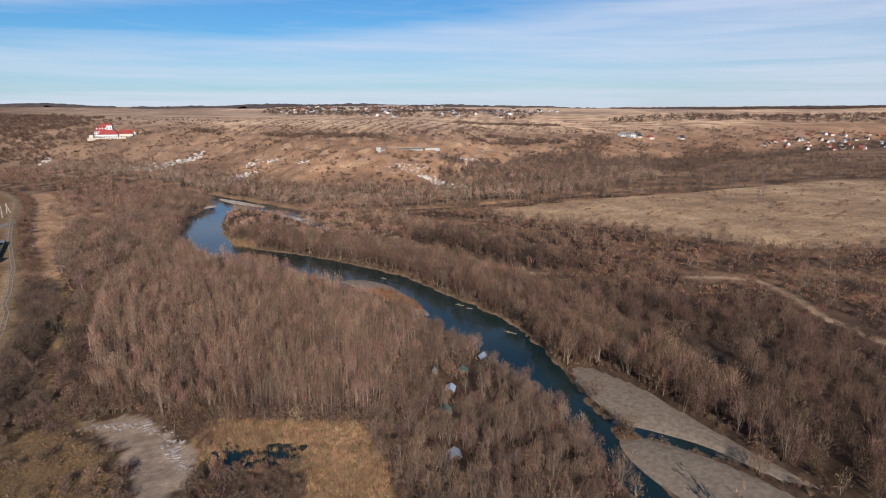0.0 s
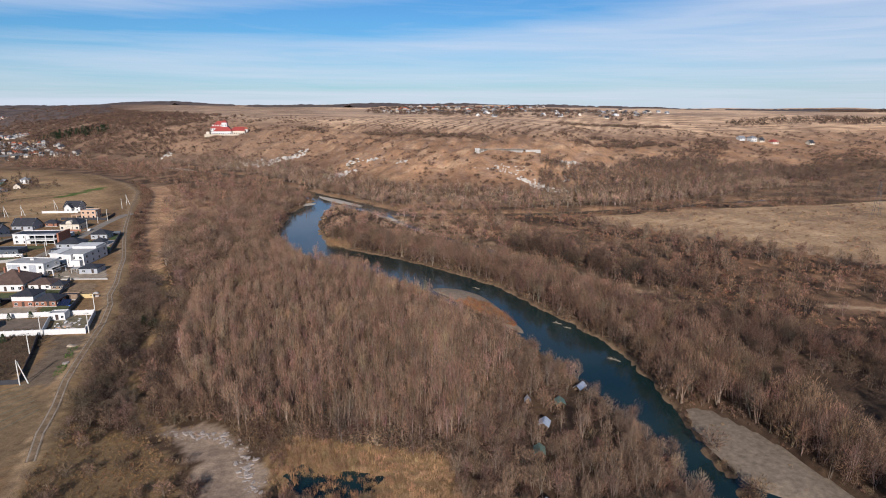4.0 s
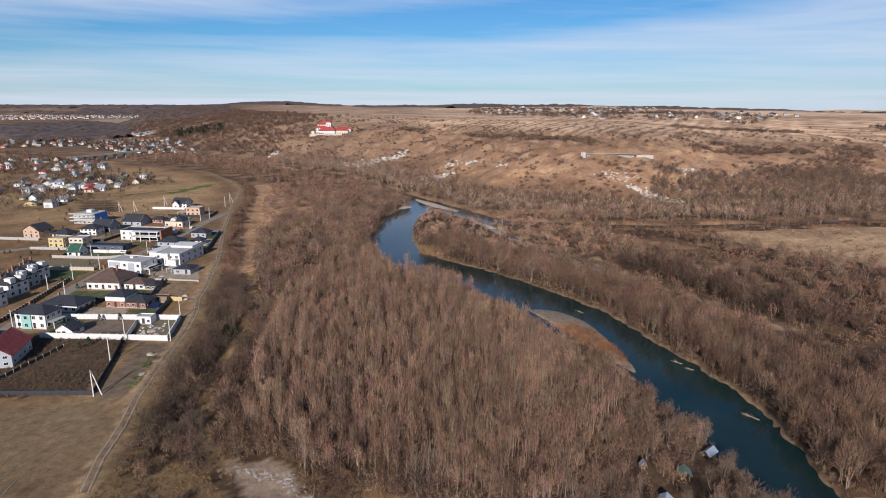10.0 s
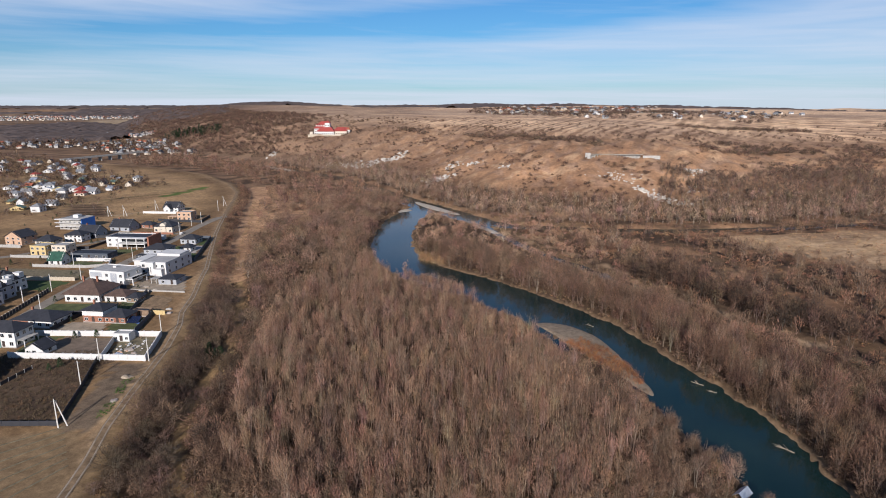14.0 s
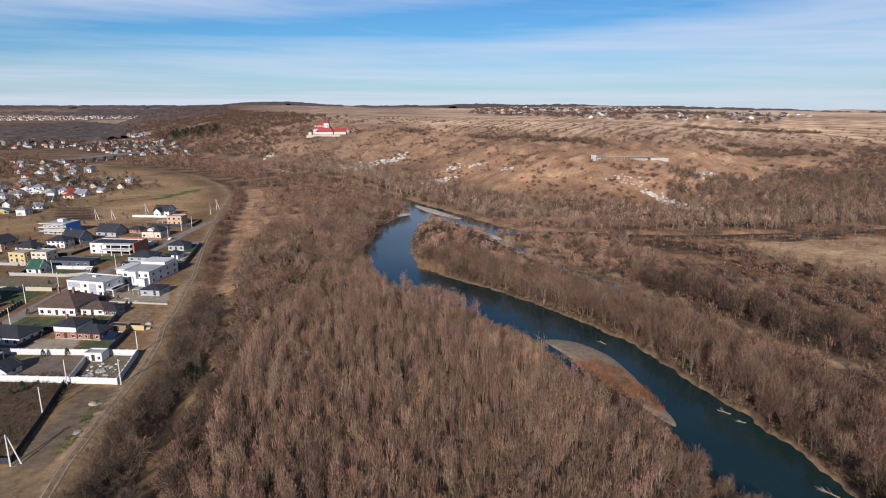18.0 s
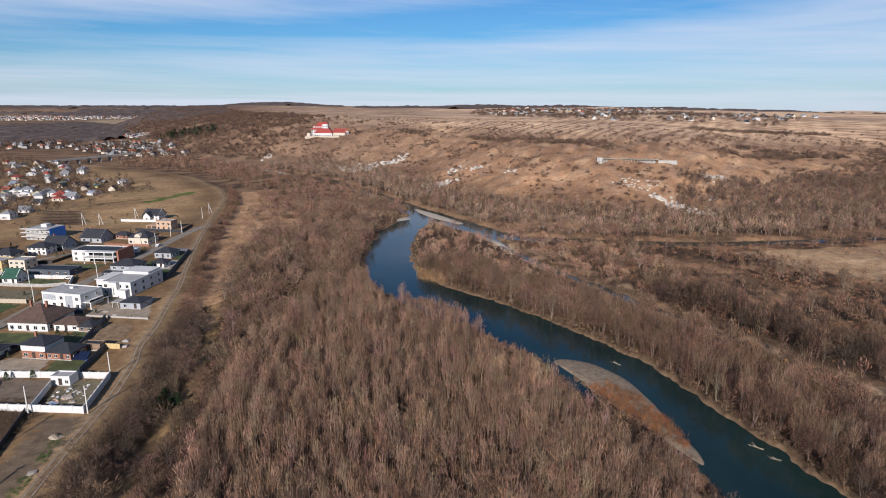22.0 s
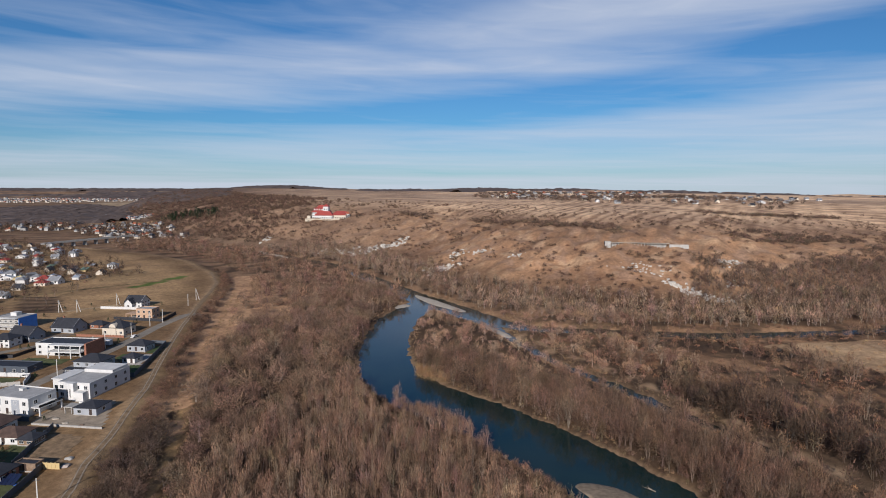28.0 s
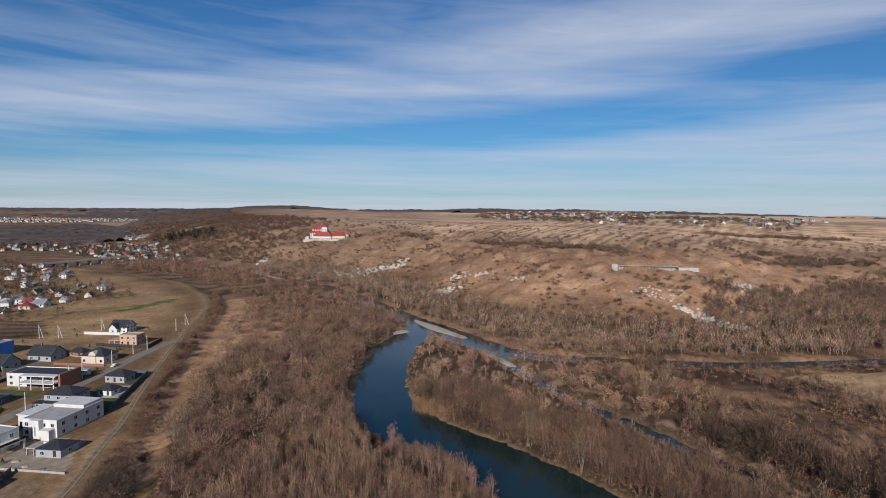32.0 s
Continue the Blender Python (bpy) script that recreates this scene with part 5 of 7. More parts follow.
wood("village_trees", "dark bare trees between the plateau houses", 29, (60, 980, 640, 2100), 15,
     lambda X, Y: inside([(100, 1950), (60, 1500), (250, 1040), (480, 1000), (620, 1150), (600, 1700), (300, 2100)], X, Y) * np.clip(0.45 + 0.5 * waves(X, Y, 140, 53), 0, 0.9), "scrub", 2.2, (0.5, 0.47, 0.5))
wood("east_village_trees", "bare garden trees in the eastern village", 30, (820, 780, 1320, 960), 9,
     lambda X, Y: np.clip(0.3 + 0.4 * waves(X, Y, 60, 54), 0, 0.7), "scrub", 1.7, (0.6, 0.56, 0.58))
GULLY = [(340, 640), (420, 690), (470, 740), (520, 800)]
wood("gully_scrub", "dark scrub filling the gully between fields", 31, (300, 600, 760, 860), 5.5,
     lambda X, Y: (along(GULLY, X, Y)[0] < 22) * 0.8 + (along([(520, 640), (640, 720), (760, 790)], X, Y)[0] < 26) * 0.75, "scrub", 1.5, (0.65, 0.6, 0.62))
wood("slope_thicket", "dark thicket on the upper slope", 32, (280, 690, 460, 780), 5,
     lambda X, Y: inside([(290, 735), (330, 752), (440, 762), (430, 735), (330, 715)], X, Y) * 0.9, "scrub", 1.4, (0.62, 0.58, 0.6))
wood("dry_reeds", "straw-yellow reeds round the pond", 19, (-20, 112, 34, 174), 1.15, lambda X, Y: (inside(REEDS, X, Y) & ~inside(POND, X, Y)) * np.clip(0.75 + 0.4 * waves(X, Y, 9, 43), 0.1, 1), "tuft", 0.9, (1.0, 0.83, 0.72), mats=[M_BARK, M_STRAW], category="reeds")
wood("pond_reeds", "clumps of straw-yellow reeds standing in the pond", 64, (-15, 138, 14, 160), 1.0, lambda X, Y: inside(POND, X, Y) * smooth(waves(X, Y, 7, 101), 0.05, 0.4) * 0.9, "tuft", 0.85, (0.95, 0.78, 0.62), lift=0.3, mats=[M_BARK, M_STRAW], category="reeds")
wood("dump_brush", "tall brush between the dump and the stand", 65, (-32, 140, 4, 190), 2.4, lambda X, Y: (inside([(-26, 176), (-22, 168), (-13, 152), (-14, 163), (-4, 168), (2, 176), (-14, 184)], X, Y) & ~inside(RUBBLE, X, Y)) * 0.9, ["fine_hedge", "bush"], 0.75, (0.72, 0.63, 0.6))
wood("bank_grass", "dry grass along the river bank and trails", 20, (-170, 110, 130, 620), 1.9,
     lambda X, Y: ((wet(X, Y) > 1.0) & (wet(X, Y) < 5) & open_bar(X, Y) | (along(TRAIL, X, Y)[0] < 5) & (along(TRAIL, X, Y)[0] > 1.2) ) * 0.6, "tuft", 0.6, (0.8, 0.72, 0.65), mats=[M_BARK, M_STRAW], category="grass")
wood("bank_brush", "tangled brush and roots down to the water", 42, (-40, 100, 130, 420), 1.7,
     lambda X, Y: ((wet(X, Y) > 0.2) & (wet(X, Y) < 4.2) & open_bar(X, Y)) * 0.6, "bush", 0.55, (0.85, 0.78, 0.72))
wood("rough_grass", "matted dry grass on rough ground", 43, (-75, 100, -30, 190), 1.0,
     lambda X, Y: inside(ROUGH, X, Y) * 0.8, "tuft", 0.42, (0.7, 0.58, 0.44), mats=[M_BARK, M_STRAW], category="grass")
wood("rubble_brush", "dark brush along the edge of the dump", 44, (-45, 112, 12, 172), 2.6,
     lambda X, Y: (along([(-33, 116), (-31, 139), (-33, 150), (-40, 165)], X, Y)[0] < 1.8) * 0.9 + (inside([(-15, 146), (-9, 142), (1, 139.5), (9, 137), (8, 116), (-22, 116), (-20, 134)], X, Y)) * 0.8, ["bush", "hedge"], 0.62, (0.7, 0.64, 0.62))
# tint lowered to put the shade under the trees into the colour
wood("east_undergrowth", "fluffy reddish undergrowth below the river trees", 45, (-20, 100, 150, 420), 4.2,
     lambda X, Y: ((west_of(BRANCH, X, Y) < 0) & (along(BRANCH, X, Y)[0] < 44) & free(X, Y, 0.8) & open_bar(X, Y)) * 0.75, ["hedge", "round"], 0.95, (0.72, 0.6, 0.57))
wood("fresh_weeds", "fresh green weeds beside the dirt road", 46, (-100, 210, -84, 245), 0.8,
     lambda X, Y: np.clip(inside([(-89.5, 214), (-87, 215), (-88.5, 224), (-91.5, 222)], X, Y) * 1.0 + inside([(-92, 228), (-89.5, 229), (-91, 240), (-94, 238)], X, Y), 0, 1) * 0.8, "tuft", 0.4, (0.9, 1, 0.8), mats=[M_BARK, M_GREEN], category="weeds")
wood("bar_edge_brush", "tangled dry brush along the edge of the gravel", 49, (88, 84, 135, 180), 1.9,
     lambda X, Y: (np.min([along(b + b[:1], X, Y)[0] for b in BARS[:2]], axis=0) < 3.2) * open_bar(X, Y) * (wet(X, Y) > 0.8) * 0.85, ["bush", "bush", "tuft"], 0.6, (0.95, 0.82, 0.72))
wood("bar_grass", "sparse dry grass on the gravel", 50, (96, 90, 122, 164), 1.6,
     lambda X, Y: inside([(103, 160), (109, 158), (114, 145), (116, 130), (113, 122), (106, 131), (102, 143)], X, Y) * np.clip(-0.1 + 0.5 * waves(X, Y, 9, 85), 0, 0.5), "tuft", 0.5, (0.8, 0.7, 0.6), lift=0.72, mats=[M_BARK, M_STRAW], category="grass")
wood("bar_reeds", "russet reeds on the back of the gravel bar", 25, (44, 236, 80, 300), 1.2,
     lambda X, Y: inside([(53, 278), (60, 282), (68, 272), (73, 250), (72, 242), (67, 248), (60, 262)], X, Y) * 0.85, "tuft", 1.1, (0.8, 0.5, 0.37), lift=0.55, mats=[M_BARK, M_STRAW], category="reeds")
wood("spit_reeds", "pale reed bed at the point of the spit", 26, (-14, 385, 12, 425), 1.3,
     lambda X, Y: inside([(-6, 402), (8, 392), (14, 398), (2, 416), (-7, 420)], X, Y) * 0.9, "tuft", 1.4, (1.0, 0.85, 0.72), mats=[M_BARK, M_STRAW], category="reeds")
wood("evergreens", "dark evergreen bushes among the bare trees", 27, (-170, 200, 200, 600), 2.5,
     lambda X, Y: (np.hypot(X + 76, Y - 262) < 5) * 0.5 + (np.hypot(X + 120, Y - 246) < 2.5) * 0.5, "spruce", 0.6, (1, 1, 1), mats=[M_BARK, M_NEEDLE])
wood("hill_conifers", "dark green pines on the wooded hill", 28, (-640, 1250, -420, 1480), 12,
     lambda X, Y: (along([(-600, 1440), (-450, 1300)], X, Y)[0] < 20) * 0.8, "spruce", 2.4, (1, 1, 1), mats=[M_BARK, M_NEEDLE])


# ---- the new estate ----
G = "houses of the estate"
ribbon("street", "narrow dusty asphalt street between garden walls", "street", [(-158, 240), (-163, 280), (-167, 325), (-168, 362), (-166, 400), (-165, 440), (-166, 480), (-164, 512), (-158, 524)], 6.2, M_ASPHALT)
ribbon("dirt_track", "pale rutted dirt track along the edge of the estate", "track", [q for q in TRACK if q[1] > 125 and q[1] < 720], 2.5, M_TRACK, lift=0.05)
ribbon("side_street", "pale side street between bare plots", "street", [(-262, 380), (-238, 398), (-222, 418), (-205, 440), (-190, 452), (-170, 458)], 5.0, M_ASPHALT)

for off in (-0.85, 0.85):
    ribbon("wheel_rut", "pale wheel rut worn into the dirt track", "rut", [(x + off, y) for x, y in TRACK if 125 < y < 560], 0.4, M_YARD, lift=0.085, step=4.0)
for k in range(7):
    ribbon("plough_mark", "curved tractor mark on the harvested field", "rut", [(-86 - 2.6 * k - 14 * math.sin(u * 0.45) * (0.4 + 0.1 * k), 150 + 3 * k + 5.2 * u) for u in range(9)], 0.5, M_WEEDS, lift=0.05, step=3.0)
patch("fallow_plot", "fallow weedy plot between the garden walls", "soil", [(-228, 371), (-180, 366), (-175, 352), (-214, 353)], M_WEEDS)
patch("bare_plot", "tan bare plot beside the panel fence", "soil", [(-128, 324), (-114.5, 322), (-110.5, 302), (-121.5, 301)], M_TRACK)

# white garden wall with a hut, half built yard and a bare plot
fence("garden_wall", "white plastered garden wall round two plots", [(-142, 255), (-109.5, 253.4), (-94, 252.6), (-98.5, 274.5), (-146, 275.5)], 2.1, 0.3, M_WHITE, step=3.2)
fence("plot_wall", "white wall dividing the bare plot from the yard", [(-109.5, 254), (-115, 275)], 2.0, 0.25, M_WHITE, step=3.0, posts=False)
patch("bare_plot", "bare level soil inside the white garden wall", "soil", [(-137, 256.5), (-110.5, 255), (-115.5, 273.5), (-134, 274)], M_SOIL)
patch("building_yard", "weedy yard with building rubble inside the wall", "yard", [(-108, 254.5), (-95.5, 254), (-99.5, 273), (-113, 273.5)], M_WEEDS)
hut = house("garden_hut", "small white flat-roofed hut inside the garden wall", -110.5, 271.2, -3, 6, 4, 2.9, M_WHITE, roof="flat", tiles=M_ROOF_FLAT, storeys=1, front=3, right=0, door=True)
hut["category"] = "hut"

teal = house("two_storey_house", "white and teal two-storey house with dark hipped roof", -151, 268.5, -8, 13, 8.5, 6.2, M_WHITE, rise=2.6, front=4, right=3, group=G, chimney=1)
block(teal, "bay", -3.4, -4.75, -0.3, 0.6, -4.2, 5.9, M_TEAL, "teal painted bay")
for z in (0.9, 3.9):
    window(teal, "front", -1.4, z, 1.5, 1.5, 13, 9.6, M_WHITE)
block(teal, "balcony", 6.4, -3.5, 2.8, 9.2, 3.5, 3.0, M_CONCRETE)
for yy in (-3.2, 3.0):
    block(teal, "post", 8.8, yy, -0.5, 9.1, yy + 0.3, 2.8, M_WHITE)
garage = house("garage", "small white garage with dark gabled roof", -134, 260, -8, 7, 6, 2.7, M_WHITE, roof="gable", across=True, rise=2.2, storeys=1, front=1, right=1, door=False)
garage["category"] = "garage"
long_c = house("low_house", "low dark-roofed house with white and brick walls", -152, 289, -8, 17, 11, 3.2, M_WHITE, rise=2.6, storeys=1, front=5, right=3, group=G, chimney=1)
block(long_c, "brick_front", -8.4, -5.62, 0.4, -1.5, -5.52, 3.0, M_BRICK)
big = house("hipped_house", "white house with large brown hipped roof", -150.5, 322, -5, 16, 15, 3.9, M_WHITE, rise=5.0, tiles=M_ROOF_BROWN, storeys=1, front=5, right=4, group=G, chimney=2, over=1.0)
house("garden_wing", "low white wing with brown hipped roof", -136.5, 319, -5, 10, 8, 2.9, M_WHITE, rise=2.0, tiles=M_ROOF_BROWN, storeys=1, front=3, right=2, group=G)
gaz = house("gazebo", "open dark timber gazebo beside the brown-roofed house", -128.5, 316.5, -5, 5.5, 5.5, 2.4, M_TIMBER, rise=1.6, tiles=M_ROOF_DARK, storeys=1, front=2, right=2, door=False)
gaz["category"] = "gazebo"
brick = house("brick_house", "white and red-brick house with dark hipped roof", -131.5, 293.5, -8, 9, 8.5, 5.2, M_BRICK, rise=2.0, front=3, right=2, group=G, chimney=1)
block(brick, "upper_band", -4.56, -4.31, 2.9, 4.56, 4.31, 5.0, M_WHITE, "white plastered upper storey")
house("brick_wing", "single-storey brick wing with dark hipped roof", -122.5, 292, -8, 9, 7.5, 2.9, M_BRICK, rise=2.2, storeys=1, front=4, right=2, group=G)
lean = house("tool_shed", "low dark-roofed shed behind a yellow fence", -116.5, 298, -6, 7, 3.5, 2.3, M_TIMBER, roof="flat", tiles=M_ROOF_DARK, storeys=1, front=1, right=0)
lean["category"] = "shed"
fence("yellow_fence", "short yellow timber fence beside the shed", [(-112.8, 298.5), (-107.5, 298)], 1.9, 0.12, M_YELLOW, step=1.3)


def solar_rack(x, y, rz):
    rack = tagged(new("solar_rack"), "tilted dark blue solar panels on a lawn", "solar panels")
    rack.matrix_basis = pose(x, y, base_z(x, y), 0, 0, rz)
    for r in range(2):
        for k in range(6):
            bm = bmesh.new()
            box(bm, -0.62, -0.95, -0.02, 0.62, 0.95, 0.02)
            p = part("panel", bm, M_SOLAR, rack)
            p.matrix_basis = pose(-3.3 + 1.32 * k, -0.9 + 1.75 * r, 0.85 + 0.85 * r, 26)
    for k in range(4):
        block(rack, "leg", -3.4 + 2.2 * k, -1.5, -0.2, -3.3 + 2.2 * k, -1.4, 0.62, M_STEEL)
        block(rack, "leg", -3.4 + 2.2 * k, 1.5, -0.2, -3.3 + 2.2 * k, 1.6, 2.0, M_STEEL)


solar_rack(-117.5, 289.5, -4)
fence("panel_fence", "dark grey metal panel fence along the gardens", [(-110, 278), (-113, 299)], 2.0, 0.08, M_FENCE_GREY, step=2.5)
fence("panel_fence", "dark grey metal panel fence along the gardens", [(-122.5, 299), (-129.5, 329)], 2.0, 0.08, M_FENCE_GREY, step=2.5)
patch("lawn", "mown winter lawn beside the solar panels", "lawn", [(-122, 279.5), (-111, 279), (-113, 296), (-124, 287)], M_LAWN_DARK)
patch("lawn", "mown winter lawn behind the brown-roofed house", "lawn", [(-128, 302), (-124, 301), (-130, 326), (-134, 314)], M_LAWN_DARK)
patch("lawn", "patchy garden lawn in front of the hipped house", "lawn", [(-163, 300), (-128, 299), (-132, 311), (-163, 313)], M_LAWN_DARK)
patch("lawn", "small lawn behind the white wall", "lawn", [(-143, 259), (-138, 258), (-135, 274), (-145, 274)], M_LAWN_DARK)
patch("garden_yard", "sandy garden with paths and planting", "garden", [(-144, 279), (-124, 279), (-126, 289), (-141, 290)], M_YARD)

# two white flat-roofed villas and their building site
vf = house("white_villa", "white flat-roofed two-storey villa with grey window bands", -153, 346.8, -13, 19.5, 12, 6.4, M_WHITE, roof="flat", tiles=M_ROOF_FLAT, front=5, right=2, group=G)
block(vf, "window_band", -9.2, -6.06, 3.6, -2.8, -5.95, 5.9, M_GREY)
block(vf, "window_band", 2.0, -6.06, 0.3, 5.6, -5.95, 5.9, M_GREY)
block(vf, "terrace_roof", 9.7, -5.0, 2.95, 13.6, 5.0, 3.3, M_WHITE)
block(vf, "pillar", 13.0, -4.9, -0.5, 13.5, -4.4, 2.95, M_WHITE)
block(vf, "pillar", 13.0, 4.4, -0.5, 13.5, 4.9, 2.95, M_WHITE)
block(vf, "terrace_rail", 13.3, -5.0, 3.3, 13.5, 5.0, 4.2, M_PANE)
block(vf, "roof_hatch", -2.4, 1.2, 6.5, -0.6, 3.0, 7.4, M_WHITE)
vg = house("white_villa", "large white villa of stepped flat-roofed blocks", -138.5, 370, -8, 14, 24, 6.2, M_WHITE, roof="flat", tiles=M_ROOF_FLAT, front=4, right=4, group=G)
block(vg, "block", -14.5, -6, -0.5, -7.003, 6, 5.4, M_WHITE)
block(vg, "block_roof", -14.9, -6.4, 5.4, -7.003, 6.4, 5.75, M_WHITE)
block(vg, "tower", -2.5, -14.2, -0.5, 1.6, -12.003, 6.9, M_WHITE)
block(vg, "entrance", 1.8, -15.0, -0.5, 6.3, -12.003, 3.7, M_WHITE)
block(vg, "roof_step", -6.5, 2, 6.3, 6.5, 11.7, 7.6, M_WHITE)
for k in range(2):
    window(vg, "front", -1.2 + 1.3 * k, 1.2, 0.5, 3.6, 14, 28.5, M_WHITE)
# flat dark glass plate on the wall in place of a shaded recess
block(vg, "recess", -13.8, -6.1, 0.2, -9.5, -5.98, 2.9, M_PANE)
pav = house("pavilion", "grey single-storey pavilion with dark pitched roof", -124.8, 344.5, -6, 9, 8.5, 3.0, M_GREY, roof="hip", rise=1.5, storeys=1, front=2, right=1, group=G, chimney=0, over=0.3)
block(pav, "porch_roof", -9.0, -3.6, 2.5, -4.503, 0.6, 2.75, M_CONCRETE)
for q in ((-8.8, -3.4), (-8.8, 0.1), (-6.2, -3.4)):
    block(pav, "porch_post", q[0], q[1], -0.3, q[0] + 0.3, q[1] + 0.3, 2.5, M_CONCRETE)
block(pav, "terrace_wall", -9.2, 4.6, -0.3, -2.0, 5.4, 1.6, M_WHITE)
patch("building_yard", "sandy building yard in front of the white villas", "yard", [(-141, 333), (-113, 329), (-117, 341), (-122, 355), (-134, 358), (-142, 352)], M_YARD)
fence("site_wall", "low rough concrete wall along the building yard", [(-139, 331.5), (-112, 328.2)], 0.7, 0.35, M_CONCRETE, posts=False)

# dark houses along the street
x28 = house("dark_house", "grey two-storey house with black hipped roof", -153.5, 395, -6, 13, 10, 5.6, M_GREY, rise=2.6, front=3, right=2, group=G)
block(x28, "porch", -8.5, -8.2, -0.3, 3.0, -5.003, 2.7, M_GREY)
block(x28, "porch_roof", -9.0, -8.8, 2.7, 3.5, -5.003, 2.95, M_ROOF_DARK)
block(x28, "brick_panel", -0.5, -8.3, 0.2, 2.6, -8.203, 2.5, M_BRICK)
for u in (-7, -4.5):
    window(x28, "front", u, 0.6, 1.3, 1.8, 13, 16.5, M_WHITE)
fence("front_fence", "dark slatted fence in front of the grey house", [(-163, 387), (-147, 386)], 1.6, 0.1, M_FENCE_GREY, step=2.2)
house("dark_house", "small grey house with black hipped roof between lawns", -150, 430, -8, 10, 8, 3.4, M_GREY, rise=2.4, storeys=1, front=3, right=2, group=G)
house("garden_house", "small dark-roofed garden house on a lawn", -143.5, 409, -8, 6.5, 6, 2.8, M_WHITE, rise=2.0, storeys=1, front=2, right=1)
patch("lawn", "bright green lawn inside a dark fence", "lawn", [(-146, 388), (-131.5, 386.5), (-135, 402), (-147, 404)], M_LAWN)
patch("lawn", "bright green lawn beside the garden house", "lawn", [(-154, 412), (-147, 411), (-148, 421), (-155, 422)], M_LAWN)
patch("lawn", "bright green lawn behind the grey house", "lawn", [(-144, 424), (-138, 422), (-141, 437), (-146, 437)], M_LAWN)
patch("terrace", "grey paved terrace between the lawns", "terrace", [(-147, 404.5), (-137, 403.5), (-139, 421), (-147, 421)], M_PAVING)
fence("panel_fence", "dark grey metal panel fence round the lawns", [(-146, 386.5), (-130.3, 385), (-142, 440.5), (-150, 441)], 2.1, 0.08, M_FENCE_GREY, step=2.5)

sm = house("modern_house", "modern flat-roofed house with brick piers and glazed terraces", -183, 424, -5, 27, 12, 5.9, M_WHITE, roof="flat", tiles=M_ROOF_DARK, front=6, right=2, group=G)
block(sm, "terrace_slab", -4, -11, 3.0, 13.4, -6.003, 3.4, M_WHITE)
block(sm, "terrace_slab", -4, -10, 6.1, 13.6, -6.003, 6.5, M_WHITE)
for u in (-3.8, 2.0, 8.0, 13.0):
    block(sm, "pillar", u, -10.6, -0.4, u + 0.4, -10.2, 6.1, M_WHITE)
block(sm, "glass_wall", -3.4, -6.2, 0.3, 13.2, -6.08, 2.8, M_PANE)
block(sm, "glass_wall", -3.4, -6.2, 3.6, 13.2, -6.08, 5.8, M_PANE)
block(sm, "brick_pier", 13.5, -8.0, -0.4, 14.6, 6.0, 7.0, M_BRICK)
tw = house("gabled_house", "cream house with arched gable and dark roof", -180.5, 465.5, -7, 13, 11, 4.4, M_CREAM, rise=3.4, front=4, right=2, group=G, storeys=1)
bm = bmesh.new()
solid(bm, [[(-2, -5.9, 0), (2, -5.9, 0), (2, -5.9, 5.2), (1.2, -5.9, 6.2), (0, -5.9, 6.7), (-1.2, -5.9, 6.2), (-2, -5.9, 5.2)], [(-2, -2, 0), (2, -2, 0), (2, -2, 5.2), (1.2, -2, 6.2), (0, -2, 6.7), (-1.2, -2, 6.2), (-2, -2, 5.2)]])
bmesh.ops.recalc_face_normals(bm, faces=bm.faces[:])
part("gable", bm, M_CREAM, tw, "arched cream gable")
fence("stone_fence", "stone-pier garden fence in front of the cream house", [(-200, 457), (-172, 454.5)], 1.3, 0.2, M_BRICK, step=2.0)
vb = house("brick_cube_house", "flat-roofed pale brick house within a dark fence", -184, 506, -7, 11, 8, 6.2, M_BRICK_PALE, roof="flat", tiles=M_ROOF_FLAT, front=3, right=2, group=G)
block(vb, "side_terrace", -13, -3.5, -0.3, -5.503, 3.5, 0.2, M_CONCRETE)
block(vb, "terrace_roof", -13.2, -3.7, 2.7, -5.503, 3.7, 3.0, M_BRICK_PALE)
for u in (-13, -9.5):
    block(vb, "pillar", u, -3.5, 0.2, u + 0.5, -3.0, 2.7, M_BRICK_PALE)
fence("panel_fence", "dark metal fence round the brick house", [(-203, 500.5), (-169.5, 494.5), (-171, 517)], 1.9, 0.08, M_FENCE, step=2.5)
house("white_house", "white house with dark gabled roof behind a white wall", -209, 542, -6, 12, 10, 4.6, M_WHITE, roof="gable", rise=3.6, front=3, right=3, group=G)
house("gabled_annex", "white gabled wing with round-headed window", -211, 536, -6, 5.5, 5, 4.2, M_WHITE, roof="gable", across=True, rise=2.8, front=1, right=1, storeys=1, group=G)
fence("garden_wall", "white plastered garden wall of the far house", [(-230, 533.5), (-203, 531)], 1.7, 0.3, M_WHITE, step=3.0)
qb = house("unfinished_block", "unfinished white building with open floors and blue end wall", -248.5, 477, -9, 17, 13, 7.2, M_CONCRETE, roof="flat", tiles=M_ROOF_FLAT, front=5, right=0, group=G)
block(qb, "end_wall", 8.52, -6.5, 0, 8.7, 6.5, 7.4, M_BLUE, "blue insulated end wall")
for z in (2.3, 4.8, 7.2):
    block(qb, "floor_slab", -10.5, -8.6, z, 8.5, -6.503, z + 0.3, M_WHITE)
block(qb, "stair_head", -2, -1, 7.3, 2, 3, 9.4, M_WHITE)
for (hx, hy, hw, hd) in ((-223, 450, 13, 11), (-212, 470, 14, 11)):
    house("dark_roofed_house", "dark-walled house under a steep black roof", hx, hy, -8, hw, hd, 3.6, M_GREY, roof="gable", rise=4.2, front=3, right=2, group=G, chimney=1, storeys=1)
house("white_house", "low white house with dark hipped roof", -225, 437, -4, 11, 9, 4.6, M_WHITE, rise=2.4, front=4, right=2, group=G)
